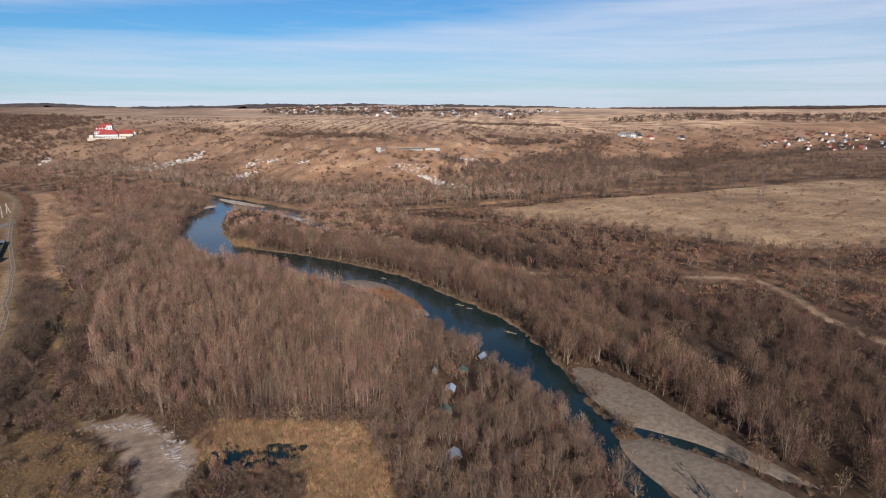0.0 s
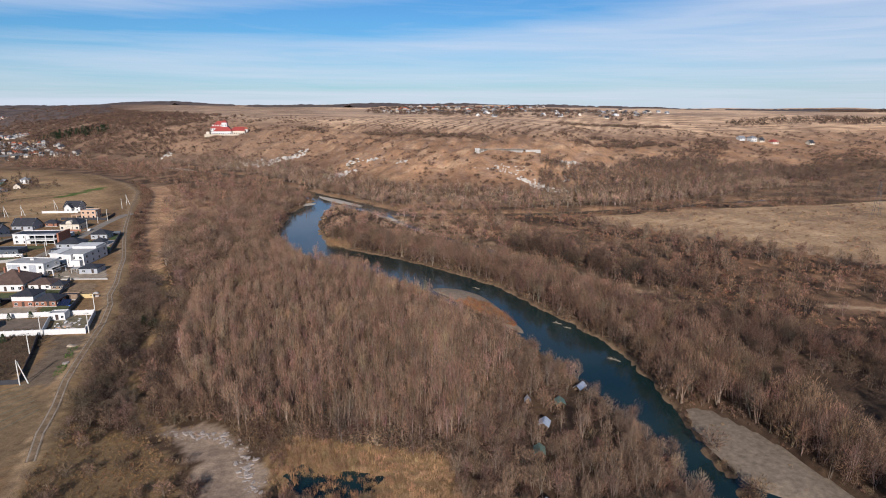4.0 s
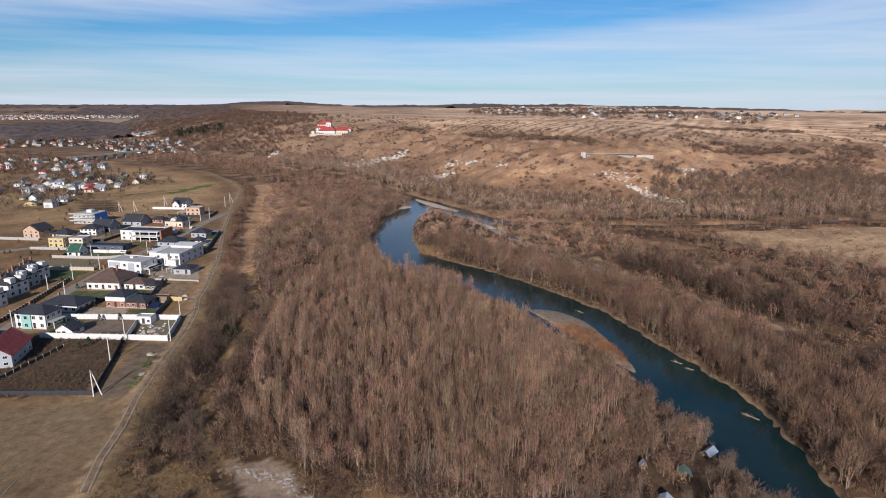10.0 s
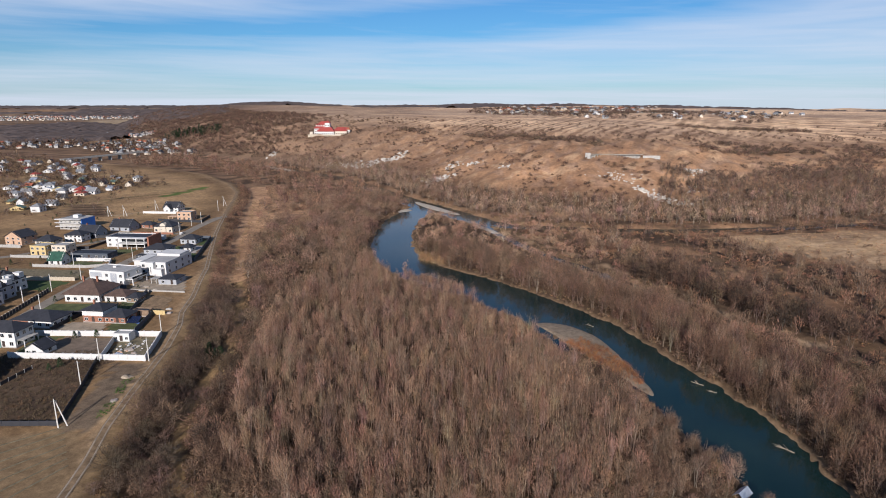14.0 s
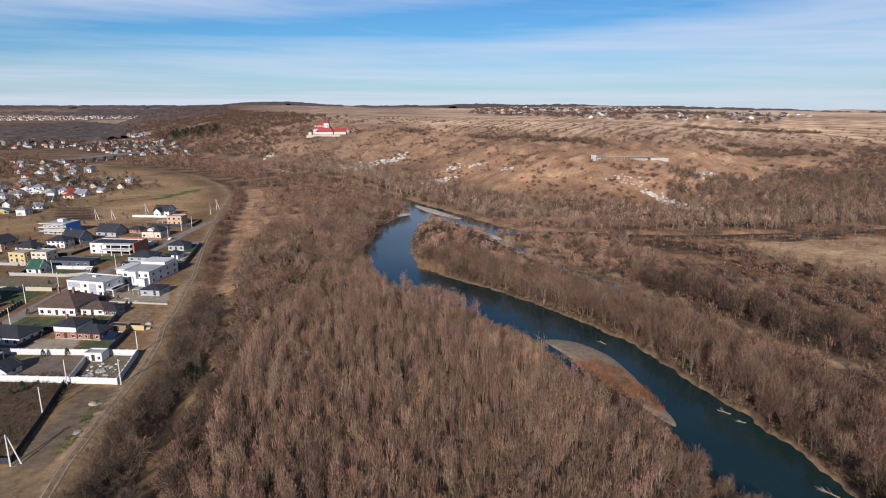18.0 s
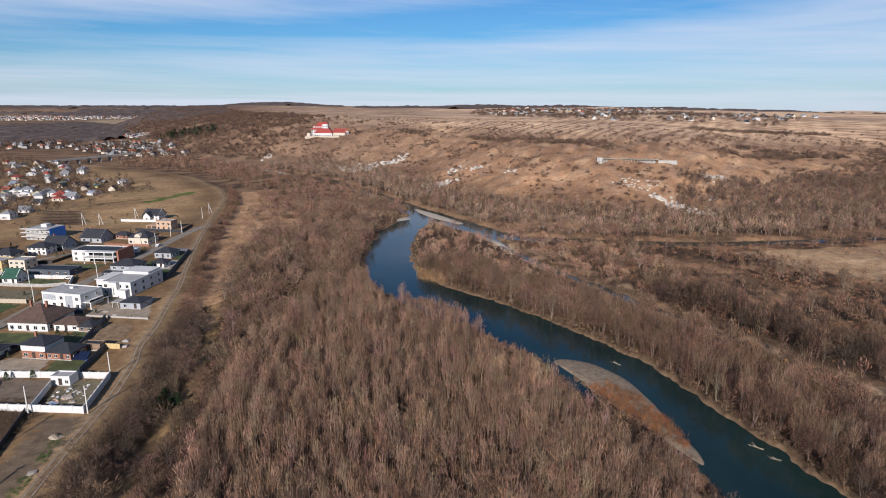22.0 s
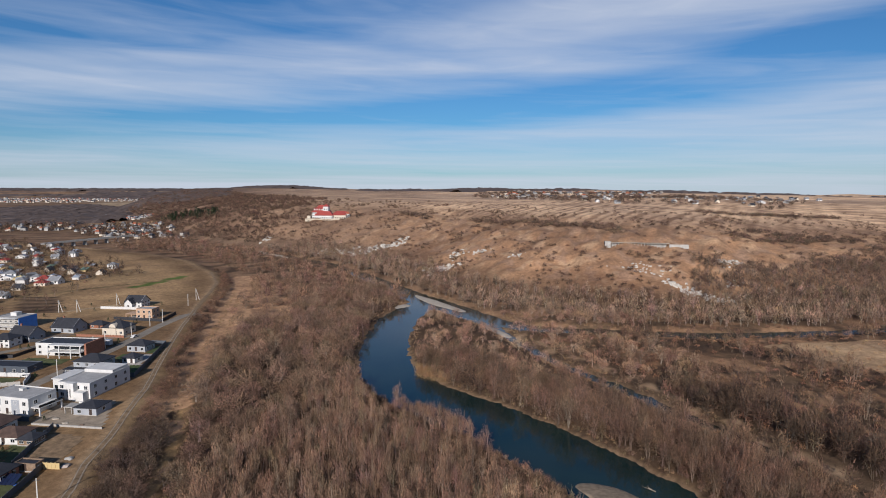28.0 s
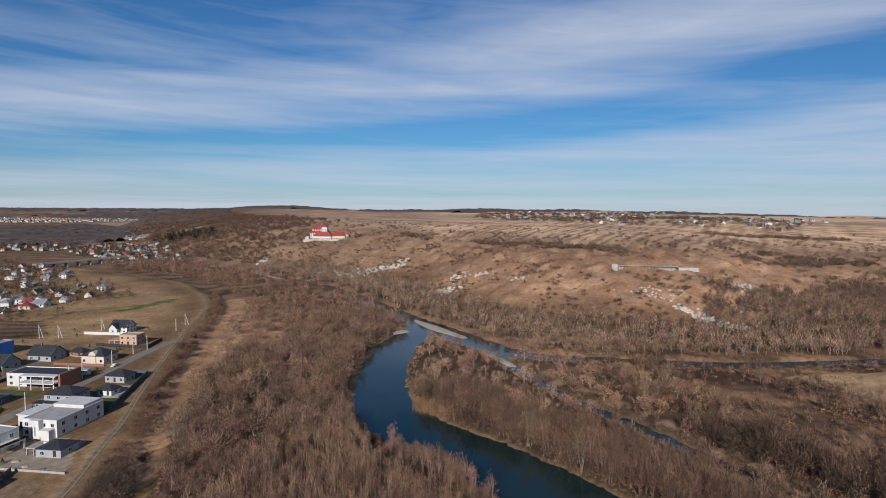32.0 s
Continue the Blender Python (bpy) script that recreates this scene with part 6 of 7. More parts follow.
house("dark_barn", "low dark-roofed outbuilding in a garden", -199, 478, -10, 9, 6, 2.6, M_BRICK, rise=2.0, storeys=1, front=2, right=1)
house("green_roofed_house", "white house with dark green gabled roof", -201.5, 380, -4, 7.5, 7, 3.4, M_WHITE, roof="gable", rise=3.6, tiles=M_ROOF_GREEN, storeys=1, front=2, right=2, group=G)
house("yellow_house", "yellow and white flat-roofed house", -224, 402, -9, 10, 8.5, 5.4, M_YELLOW, roof="flat", tiles=M_ROOF_FLAT, front=3, right=2, group=G)
house("cream_house", "cream flat-roofed house with wide eaves", -213.5, 404, -6, 9, 8.5, 5.2, M_CREAM, roof="flat", tiles=M_ROOF_FLAT, front=3, right=2, group=G)
house("brick_shell", "unfinished pale brick house with dark roof", -256, 430, -14, 12.5, 11, 5.2, M_BRICK_PALE, roof="gable", across=True, rise=3.4, front=3, right=2, group=G)
house("ochre_house", "ochre house with dark hipped roof", -233, 421, -9, 11, 9, 4.4, M_CREAM, rise=3, front=3, right=2, group=G)
house("long_outbuilding", "long low dark flat-roofed building", -190.5, 394, -5, 22, 9, 3.0, M_FENCE_GREY, roof="flat", tiles=M_ROOF_DARK, storeys=1, front=5, right=1)
fence("garden_wall", "long white wall in front of the dark building", [(-203, 386.5), (-176, 384.5), (-171, 373)], 1.8, 0.25, M_WHITE, step=3.0)
fence("concrete_fence", "grey concrete slab fence across the plots", [(-212, 373.5), (-182, 371), (-173, 374)], 1.6, 0.15, M_CONCRETE, step=2.5)
fence("concrete_fence", "pale concrete fence along the side street", [(-238, 394), (-207, 391)], 1.5, 0.15, M_CONCRETE, step=2.5)
fence("concrete_fence", "long pale wall beside the brick shell", [(-290, 422), (-248, 417)], 1.7, 0.2, M_CONCRETE, step=3)
fence("stone_wall", "long cream stone wall with arched bays", [(-207, 349.5), (-174, 347.5)], 1.8, 0.3, M_STONE, step=2.0)
patch("lawn", "dark green lawn behind the cream wall", "lawn", [(-205, 334), (-177, 332), (-175, 346), (-205, 347.5)], M_LAWN)
fence("hedge_fence", "dark stone-pier fence along the street", [(-176, 330), (-172, 300), (-168, 270)], 1.6, 0.3, M_FENCE, M_STONE, step=2.4)

fence("dark_fence", "dark metal fence between the garden plots", [(-163, 299.2), (-128, 298.2)], 1.7, 0.08, M_FENCE, step=2.5)
fence("dark_fence", "dark metal fence behind the low house", [(-143.5, 280), (-142, 297.5)], 1.6, 0.08, M_FENCE, step=2.5)
fence("dark_fence", "dark metal fence along the villa plot", [(-165, 336.5), (-142, 334.5)], 1.8, 0.08, M_FENCE_GREY, step=2.5)
fence("dark_fence", "dark metal fence behind the green-roofed house", [(-209, 389), (-207, 375)], 1.6, 0.08, M_FENCE, step=2.5)
fence("dark_fence", "dark metal fence between the far plots", [(-236, 411), (-205, 414), (-203, 432)], 1.6, 0.08, M_FENCE, step=2.5)
fence("dark_fence", "dark metal fence in front of the gabled house", [(-236, 441), (-203, 446), (-176, 442)], 1.7, 0.08, M_FENCE, step=2.5)
patch("lawn", "mown winter lawn beside the modern house", "lawn", [(-199, 404), (-176, 402), (-174, 412), (-197, 414)], M_LAWN_DARK)
patch("lawn", "winter lawn behind the green-roofed house", "lawn", [(-196, 376), (-178, 374.5), (-179, 383), (-197, 385)], M_LAWN_DARK)
patch("garden_yard", "brown trodden yard between the gabled houses", "yard", [(-232, 444), (-206, 449), (-204, 462), (-226, 460)], M_SOIL)

# town houses in a row
for k, (hx, hy) in enumerate(((-196, 331), (-193.5, 319.5), (-191, 308), (-187, 288))):
    t = house("town_house", "three-storey white town house with black mansard roof", hx, hy, 82, 11, 12, 6.0, M_WHITE if k != 1 else M_GREY, rise=4.2, tiles=M_ROOF_DARK, front=3, right=3, group="town houses in a row", chimney=2, storeys=2, over=0.3)
    block(t, "dormer", 1.5, -6.3, 6.2, 4.2, -3.0, 8.6, M_WHITE)
    block(t, "dormer", -4.2, -6.3, 6.2, -1.5, -3.0, 8.6, M_WHITE)
house("red_roofed_house", "grey house with steep red metal roof", -142, 236, 14, 11, 16, 4.6, M_GREY, roof="gable", across=True, rise=4.0, tiles=M_ROOF_RED, front=3, right=4, group=G)
fence("dark_fence", "low black metal fence round the overgrown plot", [(-170, 209.5), (-97.5, 210.2), (-104, 233), (-110.5, 253)], 1.5, 0.08, M_FENCE, step=2.5)
fence("wire_fence", "post and wire fence beside the overgrown plot", [(-128, 246), (-131, 228), (-134, 211)], 1.2, 0.06, M_FENCE, M_POLE, step=3)
house("flat_garage", "dark flat-roofed garage behind the hedge", -163, 253, -8, 12, 6, 2.6, M_FENCE_GREY, roof="flat", tiles=M_ROOF_DARK, storeys=1, front=2, right=1)


def concrete_pole(x, y, h=8.5, stay=False):
    pole = tagged(new("utility_pole"), "pale concrete utility pole with cross arm" + (" and stay" if stay else ""), "pole", "utility poles")
    pole.matrix_basis = pose(x, y, base_z(x, y), 0, 0, 20)

    def shaft():
        bm = bmesh.new()
        solid(bm, [[(-0.17, -0.13, -0.5), (0.17, -0.13, -0.5), (0.17, 0.13, -0.5), (-0.17, 0.13, -0.5)], [(-0.1, -0.09, h), (0.1, -0.09, h), (0.1, 0.09, h), (-0.1, 0.09, h)]])
        return bm

    def arm():
        bm = bmesh.new()
        box(bm, -0.8, -0.06, h - 0.7, 0.8, 0.06, h - 0.58)
        for u in (-0.7, 0, 0.7):
            box(bm, u - 0.04, -0.04, h - 0.58, u + 0.04, 0.04, h - 0.38)
        return bm
    child("shaft", shared(("shaft", h), shaft, [M_POLE]), pole)
    child("cross_arm", shared(("cross_arm", h), arm, [M_STEEL]), pole)
    if stay:
        s = child("stay", shared(("shaft", h), shaft, [M_POLE]), pole, 2.2, 0.4, 0)
        s.matrix_basis = pose(2.2, 0.4, -0.3, 0, -14)


for q in ((-98.9, 275.8), (-92.8, 252.6), (-109, 251.8), (-104.8, 233.6), (-174.5, 330), (-171.8, 349), (-163.3, 383.5), (-171, 424), (-169.6, 432), (-171, 482), (-168, 455), (-175, 545), (-160, 300), (-174, 310), (-157, 262), (-189, 372), (-168, 492)):
    concrete_pole(*q)
for q in ((-96.6, 209), (-178, 566), (-250.5, 520), (-239, 521), (-226, 546)):
    concrete_pole(*q, stay=True)


def car(x, y, rz, paint, label):
    c = tagged(new("parked_car"), label, "car")
    c.matrix_basis = pose(x, y, base_z(x, y) + 0.1, 0, 0, rz)
    bm = bmesh.new()
    side = [(-2.1, 0.3), (-2.15, 0.75), (-1.3, 0.85), (-0.7, 1.4), (1.1, 1.42), (1.7, 0.9), (2.15, 0.8), (2.1, 0.3)]
    solid(bm, [[(u, -0.85, v) for u, v in side], [(u, 0.85, v) for u, v in side]])
    bmesh.ops.recalc_face_normals(bm, faces=bm.faces[:])
    part("body", bm, paint, c)
    block(c, "side_window", -0.75, -0.87, 0.9, 1.2, 0.87, 1.3, M_PANE)
    for u in (-1.35, 1.35):
        for v in (-0.8, 0.8):
            def wheel():
                bm = bmesh.new()
                bmesh.ops.create_cone(bm, cap_ends=True, segments=12, radius1=0.33, radius2=0.33, depth=0.22, matrix=Matrix.Rotation(radians(90), 4, "X"))
                return bm
            child("wheel", shared(("wheel",), wheel, [M_FENCE]), c, u, v, 0.33)


car(-166.5, 455, 80, M_WHITE, "white van parked beside the street")
car(-178, 384, -10, M_WHITE, "white car parked behind the wall")
tr = tagged(new("site_cabin"), "small white site cabin beside the street", "cabin")
tr.matrix_basis = pose(-172.5, 439, base_z(-172.5, 439), 0, 0, -8)
block(tr, "body", -2.2, -1.2, 0.3, 2.2, 1.2, 2.8, M_WHITE)
block(tr, "roof", -2.3, -1.3, 2.803, 2.3, 1.3, 2.95, M_METAL)
block(tr, "window", -1.2, -1.25, 1.3, 0.2, -1.203, 2.2, M_PANE)
block(tr, "sledge", -2.0, -1.0, -0.2, 2.0, 1.0, 0.297, M_STEEL)

# heaps and clutter on the building plots
for k, (hx, hy, s, mat, lab) in enumerate(((-104, 262, 1.3, M_RUBBLE, "heap of pale building rubble in the yard"), (-106, 258, 0.9, M_METAL, "heap of wrapped building blocks in the yard"), (-101, 259, 0.7, M_RUBBLE, "heap of pale building rubble in the yard"),
                                           (-107, 300, 1.2, M_RUBBLE, "heap of concrete rubble beside the track"), (-109, 305, 1.0, M_CONCRETE, "heap of concrete rubble beside the track"), (-128, 333, 0.8, M_SAND, "heap of sand in the building yard"), (-134, 337, 0.9, M_SAND, "heap of sand in the building yard"),
                                           (-121, 331, 0.7, M_TIMBER, "stack of timber in the building yard"), (-89.5, 224, 0.8, M_RUBBLE, "pale rubble heap beside the dirt road"), (-94, 240, 1.2, M_YARD, "heap of dug earth beside the dirt road"), (-114, 288.5, 0.6, M_BLUE_TARP, "blue plastic cover beside the shed"))):
    # one lump shape for rubble, blocks, sand, timber, earth and plastic cover
    heap = tagged(part("earth_mound", rock_mesh(60 + k, 0.5), mat), lab, "heap")
    heap.matrix_basis = Matrix.Translation((hx, hy, base_z(hx, hy) + 0.1)) @ Matrix.Diagonal((s * 1.5, s * 1.2, s, 1))

# debris of the building site inside the white wall
rd = random.Random(31)
for k in range(46):
    x, y, s = -104.5 + rd.gauss(0, 2.6), 263 + rd.gauss(0, 3.2), rd.uniform(0.15, 0.6)
    ob = new("concrete_lump", shared(("concrete_lump", k % 5), lambda: rock_mesh(60 + k % 5, 0.6), [(M_WHITE, M_CONCRETE, M_RUBBLE, M_WHITE, M_BRICK_PALE)[k % 5]]))
    tagged(ob, "pale lump of building debris in the walled yard", "rubble", "rubble in the yard")
    ob.matrix_basis = Matrix.Translation((x, y, base_z(x, y) + 0.1 + 0.2 * s)) @ Matrix.Rotation(rd.uniform(0, 6), 4, "Z") @ Matrix.Diagonal((s * 1.4, s, s * 0.8, 1))


# ---- gravel, sheds and the near ground ----
mound("gravel_bar", "long grey-brown gravel bar beside the river", BARS[0], 0.9, M_GRAVEL)
mound("gravel_bar", "broad pale gravel bank below the narrow side channel", BARS[1], 1.0, M_GRAVEL)
mound("gravel_bar", "pale gravel bar with reeds inside the river bend", BARS[2], 0.8, M_GRAVEL)
mound("sand_island", "narrow pale sand island in the channel", [(-19, 617), (-14, 612), (2, 588), (14, 566), (21, 553), (17, 550), (9, 560), (-4, 577), (-16, 602)], 0.5, M_SAND, "sand bank")
mound("sand_bank", "pale sand spit where the channels part", [(28, 512), (33, 508), (43, 489), (46, 478), (42, 478), (36, 488), (29, 501)], 0.6, M_SAND, "sand bank")
mound("sand_bank", "pale sand bank in the upper channel", [(-226, 915), (-212, 906), (-196, 884), (-190, 872), (-198, 874), (-212, 890)], 0.6, M_SAND, "sand bank")
mound("sand_bank", "small grassy shoal at the mouth of the branch", [(-40, 570), (-33, 580), (-24, 578), (-20, 570), (-30, 560), (-38, 556)], 0.5, M_SAND, "sand bank")
def still_water(label, outline, level):
    bm = bmesh.new()
    cx, cy = sum(p[0] for p in outline) / len(outline), sum(p[1] for p in outline) / len(outline)
    vs = [bm.verts.new((cx + (x - cx) * 1.22, cy + (y - cy) * 1.25, level)) for x, y in outline]
    middle = bm.verts.new((cx, cy, level))
    for a, b in zip(vs, vs[1:] + vs[:1]):
        bm.faces.new((a, b, middle))
    bmesh.ops.recalc_face_normals(bm, faces=bm.faces)
    return tagged(part("pond", bm, M_WATER), label, "pond", kind="structure")


still_water("small dark pond among yellow reeds", POND, 1.2)
still_water("small dark backwater under bare trees", BACKWATER, 1.15)


def shed(x, y, rz, w, d, h, sheet_mat, label):
    s = tagged(new("riverside_hut"), label, "hut", "huts among the trees")
    s.matrix_basis = pose(x, y, base_z(x, y), 0, 0, rz)
    part("roof", gable_roof(w, d, h, h * 0.42, 0.5, True, 0.08), sheet_mat, s)
    for px in (-w / 2 + 0.1, w / 2 - 0.1):
        for py in (-d / 2 + 0.1, 0, d / 2 - 0.1):
            block(s, "post", px - 0.08, py - 0.08, -0.3, px + 0.08, py + 0.08, h + 0.02, M_TIMBER)
    block(s, "back_wall", -w / 2 + 0.2, d / 2 - 0.25, 0, w / 2 - 0.2, d / 2 - 0.17, h - 0.02, M_TIMBER)
    block(s, "side_wall", -w / 2 + 0.13, -d / 2 + 0.3, 0, -w / 2 + 0.2, d / 2 - 0.3, h * 0.55, M_TIMBER)
    block(s, "table", -0.5, -d / 2 + 0.8, 0.68, 0.5, d / 2 - 0.8, 0.76, M_TIMBER)
    block(s, "table_leg", -0.1, -0.3, -0.1, 0.1, 0.3, 0.677, M_TIMBER)


shed(57.3, 163.5, -28, 2.3, 3.0, 1.9, M_METAL, "open timber hut with pale blue metal roof")
shed(76, 184, -50, 1.8, 3.4, 1.8, M_METAL, "open timber hut with grey metal roof")
shed(66, 174.5, -10, 2.1, 2.6, 1.8, M_METAL_GREEN, "open timber hut with dark green roof")
shed(69.5, 164, -20, 2.1, 2.8, 1.8, M_TIMBER, "open hut with weathered timber roof")
shed(51.5, 150, -15, 2.1, 2.9, 1.9, M_METAL_GREEN, "open timber hut with dark roof")
shed(46.5, 129, -10, 2.1, 2.8, 1.8, M_METAL, "open timber hut with grey metal roof under trees")
shed(57, 178, -10, 1.0, 1.0, 1.7, M_METAL, "tiny booth with blue-grey roof among trees")

# rubble dumped on the clearing
r = random.Random(5)
for k in range(190):
    u = r.random()
    # along the upper and the eastern rim of the dump
    ax, ay, bx, by = ((-46, 179, -30, 175), (-30, 175, -20, 160), (-22, 161, -18, 148))[k % 3]
    x, y, s = ax + (bx - ax) * u + r.gauss(-0.6, 1.3), ay + (by - ay) * u + r.gauss(-0.8, 1.1), 0.1 + 0.5 * r.random() ** 2.2
    key = ("broken_block", k % 6)
    ob = new("broken_block", shared(key, lambda: rock_mesh(20 + k % 6, 0.5), [M_RUBBLE]))
    tagged(ob, "broken pale concrete block on the dump", "rubble", "rubble on the dump")
    ob.matrix_basis = Matrix.Translation((x, y, base_z(x, y) + 0.1 * s)) @ Matrix.Rotation(r.uniform(0, 6), 4, "Z") @ Matrix.Diagonal((s * 1.9, s * 1.1, s * 0.7, 1))


def driftwood(x, y, rz, l):
    d = tagged(new("driftwood"), "bleached bare tree stranded in the river", "driftwood")
    d.matrix_basis = pose(x, y, 0.05, 0, 0, rz)
    bm = bmesh.new()
    rr = random.Random(int(x))
    for k in range(7):
        a = (rr.uniform(0, l * 0.7), 0, 0.1) if k else (0, 0, 0)
        b = (a[0] + rr.uniform(1, l * 0.4), rr.uniform(-1.6, 1.6), rr.uniform(0.1, 0.9)) if k else (l, 0.4, 0.5)
        v, f = tube(a, b, 0.07 if k else 0.2, 0.03)
        vs = [bm.verts.new(p) for p in v]
        for t in f:
            bm.faces.new([vs[i] for i in t])
    part("log", bm, M_BARK_1, d)


driftwood(99.5, 204, 130, 5.5)
driftwood(92, 243, 150, 4)
driftwood(94, 238, 170, 3)
driftwood(69, 296, 140, 4)


# ---- hill: rocks, buildings, far villages ----
r = random.Random(11)


def outcrop(x0, y0, x1, y1, n, spread, size, label):
    n, size = int(n * 1.9), size * 0.62
    thing = tagged(new("rock_outcrop"), label, "rock")
    zz = base_z((x0 + x1) / 2, (y0 + y1) / 2)
    thing.matrix_basis = pose((x0 + x1) / 2, (y0 + y1) / 2, zz)
    for k in range(n):
        u = r.random()
        x, y = x0 + (x1 - x0) * u + r.gauss(0, spread), y0 + (y1 - y0) * u + r.gauss(0, spread)
        s = size * r.uniform(0.4, 1.25)
        ob = child("rock", shared(("rock", k % 7), lambda: rock_mesh(k % 7, 0.8), [M_ROCK]), thing)
        ob.matrix_basis = Matrix.Translation((x - (x0 + x1) / 2, y - (y0 + y1) / 2, base_z(x, y) - zz - 0.15 * s)) @ Matrix.Rotation(r.uniform(0, 6), 4, "Z") @ Matrix.Diagonal((s * 1.4, s * 0.9, s * 0.85, 1))


outcrop(-138, 884, -45, 846, 75, 7, 4.2, "band of white limestone outcrops on the hillside")
outcrop(-150, 905, -165, 910, 8, 4, 3.0, "pale limestone ledge on the hillside")
outcrop(-8, 697, 12, 690, 26, 6, 3.4, "pale limestone crag low on the hillside")
outcrop(12, 722, 20, 720, 9, 5, 2.6, "pale boulders on the grassy slope")
outcrop(38, 712, 47, 708, 9, 4, 2.4, "pale boulders on the grassy slope")
outcrop(68, 668, 78, 664, 7, 3, 2.2, "pale boulders on the grassy slope")
outcrop(-262, 1010, -258, 1018, 9, 5, 4.0, "pale rock face above the upper channel")
outcrop(150, 606, 178, 592, 26, 6, 1.7, "broken pale stone on the quarried slope")
outcrop(172, 579, 206, 551, 60, 2.6, 2.3, "white stone scree running down through the trees")
outcrop(226, 610, 244, 622, 18, 3, 2.6, "pale rock edge above the wooded slope")
outcrop(215, 575, 225, 580, 7, 3, 2.0, "pale rocks between bare trees")


def hotel(x, y, rz):
    h = tagged(new("hilltop_hotel"), "large white hilltop building with steep red roofs", "building")
    z = base_z(x, y)
    h.matrix_basis = pose(x, y, z - 1, 0, 0, rz)
    for name, cx, cy, w, d, hh, rise, wall, tile in (("main_block", -12, 4, 26, 18, 10, 11, M_WHITE, M_ROOF_RED), ("front_block", -4, -8, 28, 11, 5.5, 6.5, M_WHITE, M_ROOF_RED), ("tower", -3, -1, 8, 8, 19, 4, M_WHITE, M_ROOF_RED),
                                                     ("east_wing", 19, -3, 22, 12, 6, 4.5, M_CREAM, M_ROOF_RED), ("rear_wing", 18, 8, 24, 9, 7.5, 4, M_WHITE, M_ROOF_RED), ("end_tower", 31, 0, 5, 5, 8, 4, M_WHITE, M_ROOF_ORANGE)):
        b = block(h, name, cx - w / 2, cy - d / 2, -3, cx + w / 2, cy + d / 2, hh, wall)
        rf = part("roof", hip_roof(w, d, 0, rise, 0.8), tile, b)
        rf.matrix_basis = pose(cx, cy, hh + 0.003)
        n = max(2, int(w / 3.2))
        for s in range(max(1, int(hh / 3.2))):
            for k in range(n):
                wx = cx - w / 2 + (k + 0.5) * w / n
                child("window", shared(("hotel_window",), lambda: pane_mesh(1.6, 1.9), [M_PANE]), b, wx, cy - d / 2 - 0.06, 0.9 + 3.2 * s)
    for k in range(6):
        dm = block(h, "dormer", -22 + 4 * k, -3.8, 13.0, -20.2 + 4 * k, 0, 15.5, M_WHITE)
        rf = part("roof", hip_roof(1.8, 4, 0, 1.6, 0.3), M_ROOF_RED, dm)
        rf.matrix_basis = pose(-21.1 + 4 * k, -1.9, 15.503)
    block(h, "terrace", -32, -17, -4, 22, -13, 0.6, M_STONE)
    block(h, "annex", -31, -10, -3, -26, -3, 4.5, M_CREAM)


hotel(-178, 1068, -6)


def long_shell(x, y, rz):
    s = tagged(new("farm_ruin"), "long unfinished concrete farm building with open bays", "building")
    s.matrix_basis = pose(x, y, base_z(x, y), 0, 0, rz)
    for k in range(17):
        block(s, "column", -22 + 2.7 * k, -1.5, -3, -21.5 + 2.7 * k, -1.1, 0.9, M_CONCRETE)
    block(s, "back_wall", -22, 1.8, -3, 24, 2.1, 1.2, M_CONCRETE)
    block(s, "roof_slab", -23, -1.8, 1.203, 26, 2.4, 1.5, M_SAND)
    block(s, "end_room", -28, -2.5, -3, -23.01, 3.0, 2.4, M_CONCRETE)
    block(s, "end_wall", 26.01, -0.4, -3, 42, 0, 0.5, M_CONCRETE)


long_shell(172, 648, -8)


def pylon(x, y):
    p = tagged(new("power_pylon"), "grey steel lattice power pylon in the meadow", "pylon", "power pylons")
    p.matrix_basis = pose(x, y, base_z(x, y), 0, 0, 25)

    def stick(name, a, b, rr):
        v, f = tube(a, b, rr, rr * 0.8, 4)
        bm = bmesh.new()
        vs = [bm.verts.new(q) for q in v]
        for t in f:
            bm.faces.new([vs[i] for i in t])
        part(name, bm, M_STEEL, p)
    for sx in (-1, 1):
        for sy in (-1, 1):
            stick("leg", (2.4 * sx, 2.4 * sy, -0.5), (0.4 * sx, 0.4 * sy, 27), 0.14)
    for k in range(7):
        za, zb = 3.6 * k, 3.6 * (k + 1)
        ra, rb = 2.4 - 2.0 * za / 27, 2.4 - 2.0 * zb / 27
        for c in range(4):
            a = ((-1, -1), (1, -1), (1, 1), (-1, 1))[c]
            b = ((1, -1), (1, 1), (-1, 1), (-1, -1))[c]
            stick("brace", (a[0] * ra, a[1] * ra, za), (b[0] * rb, b[1] * rb, zb), 0.06)
    for z, l in ((19, 4.5), (22.5, 5.5), (26, 3.5)):
        stick("cross_arm", (-l, 0, z), (l, 0, z), 0.13)


pylon(421, 428)
pylon(446, 422)

# far houses: a few kinds, built once and set out in the villages
KIN = []
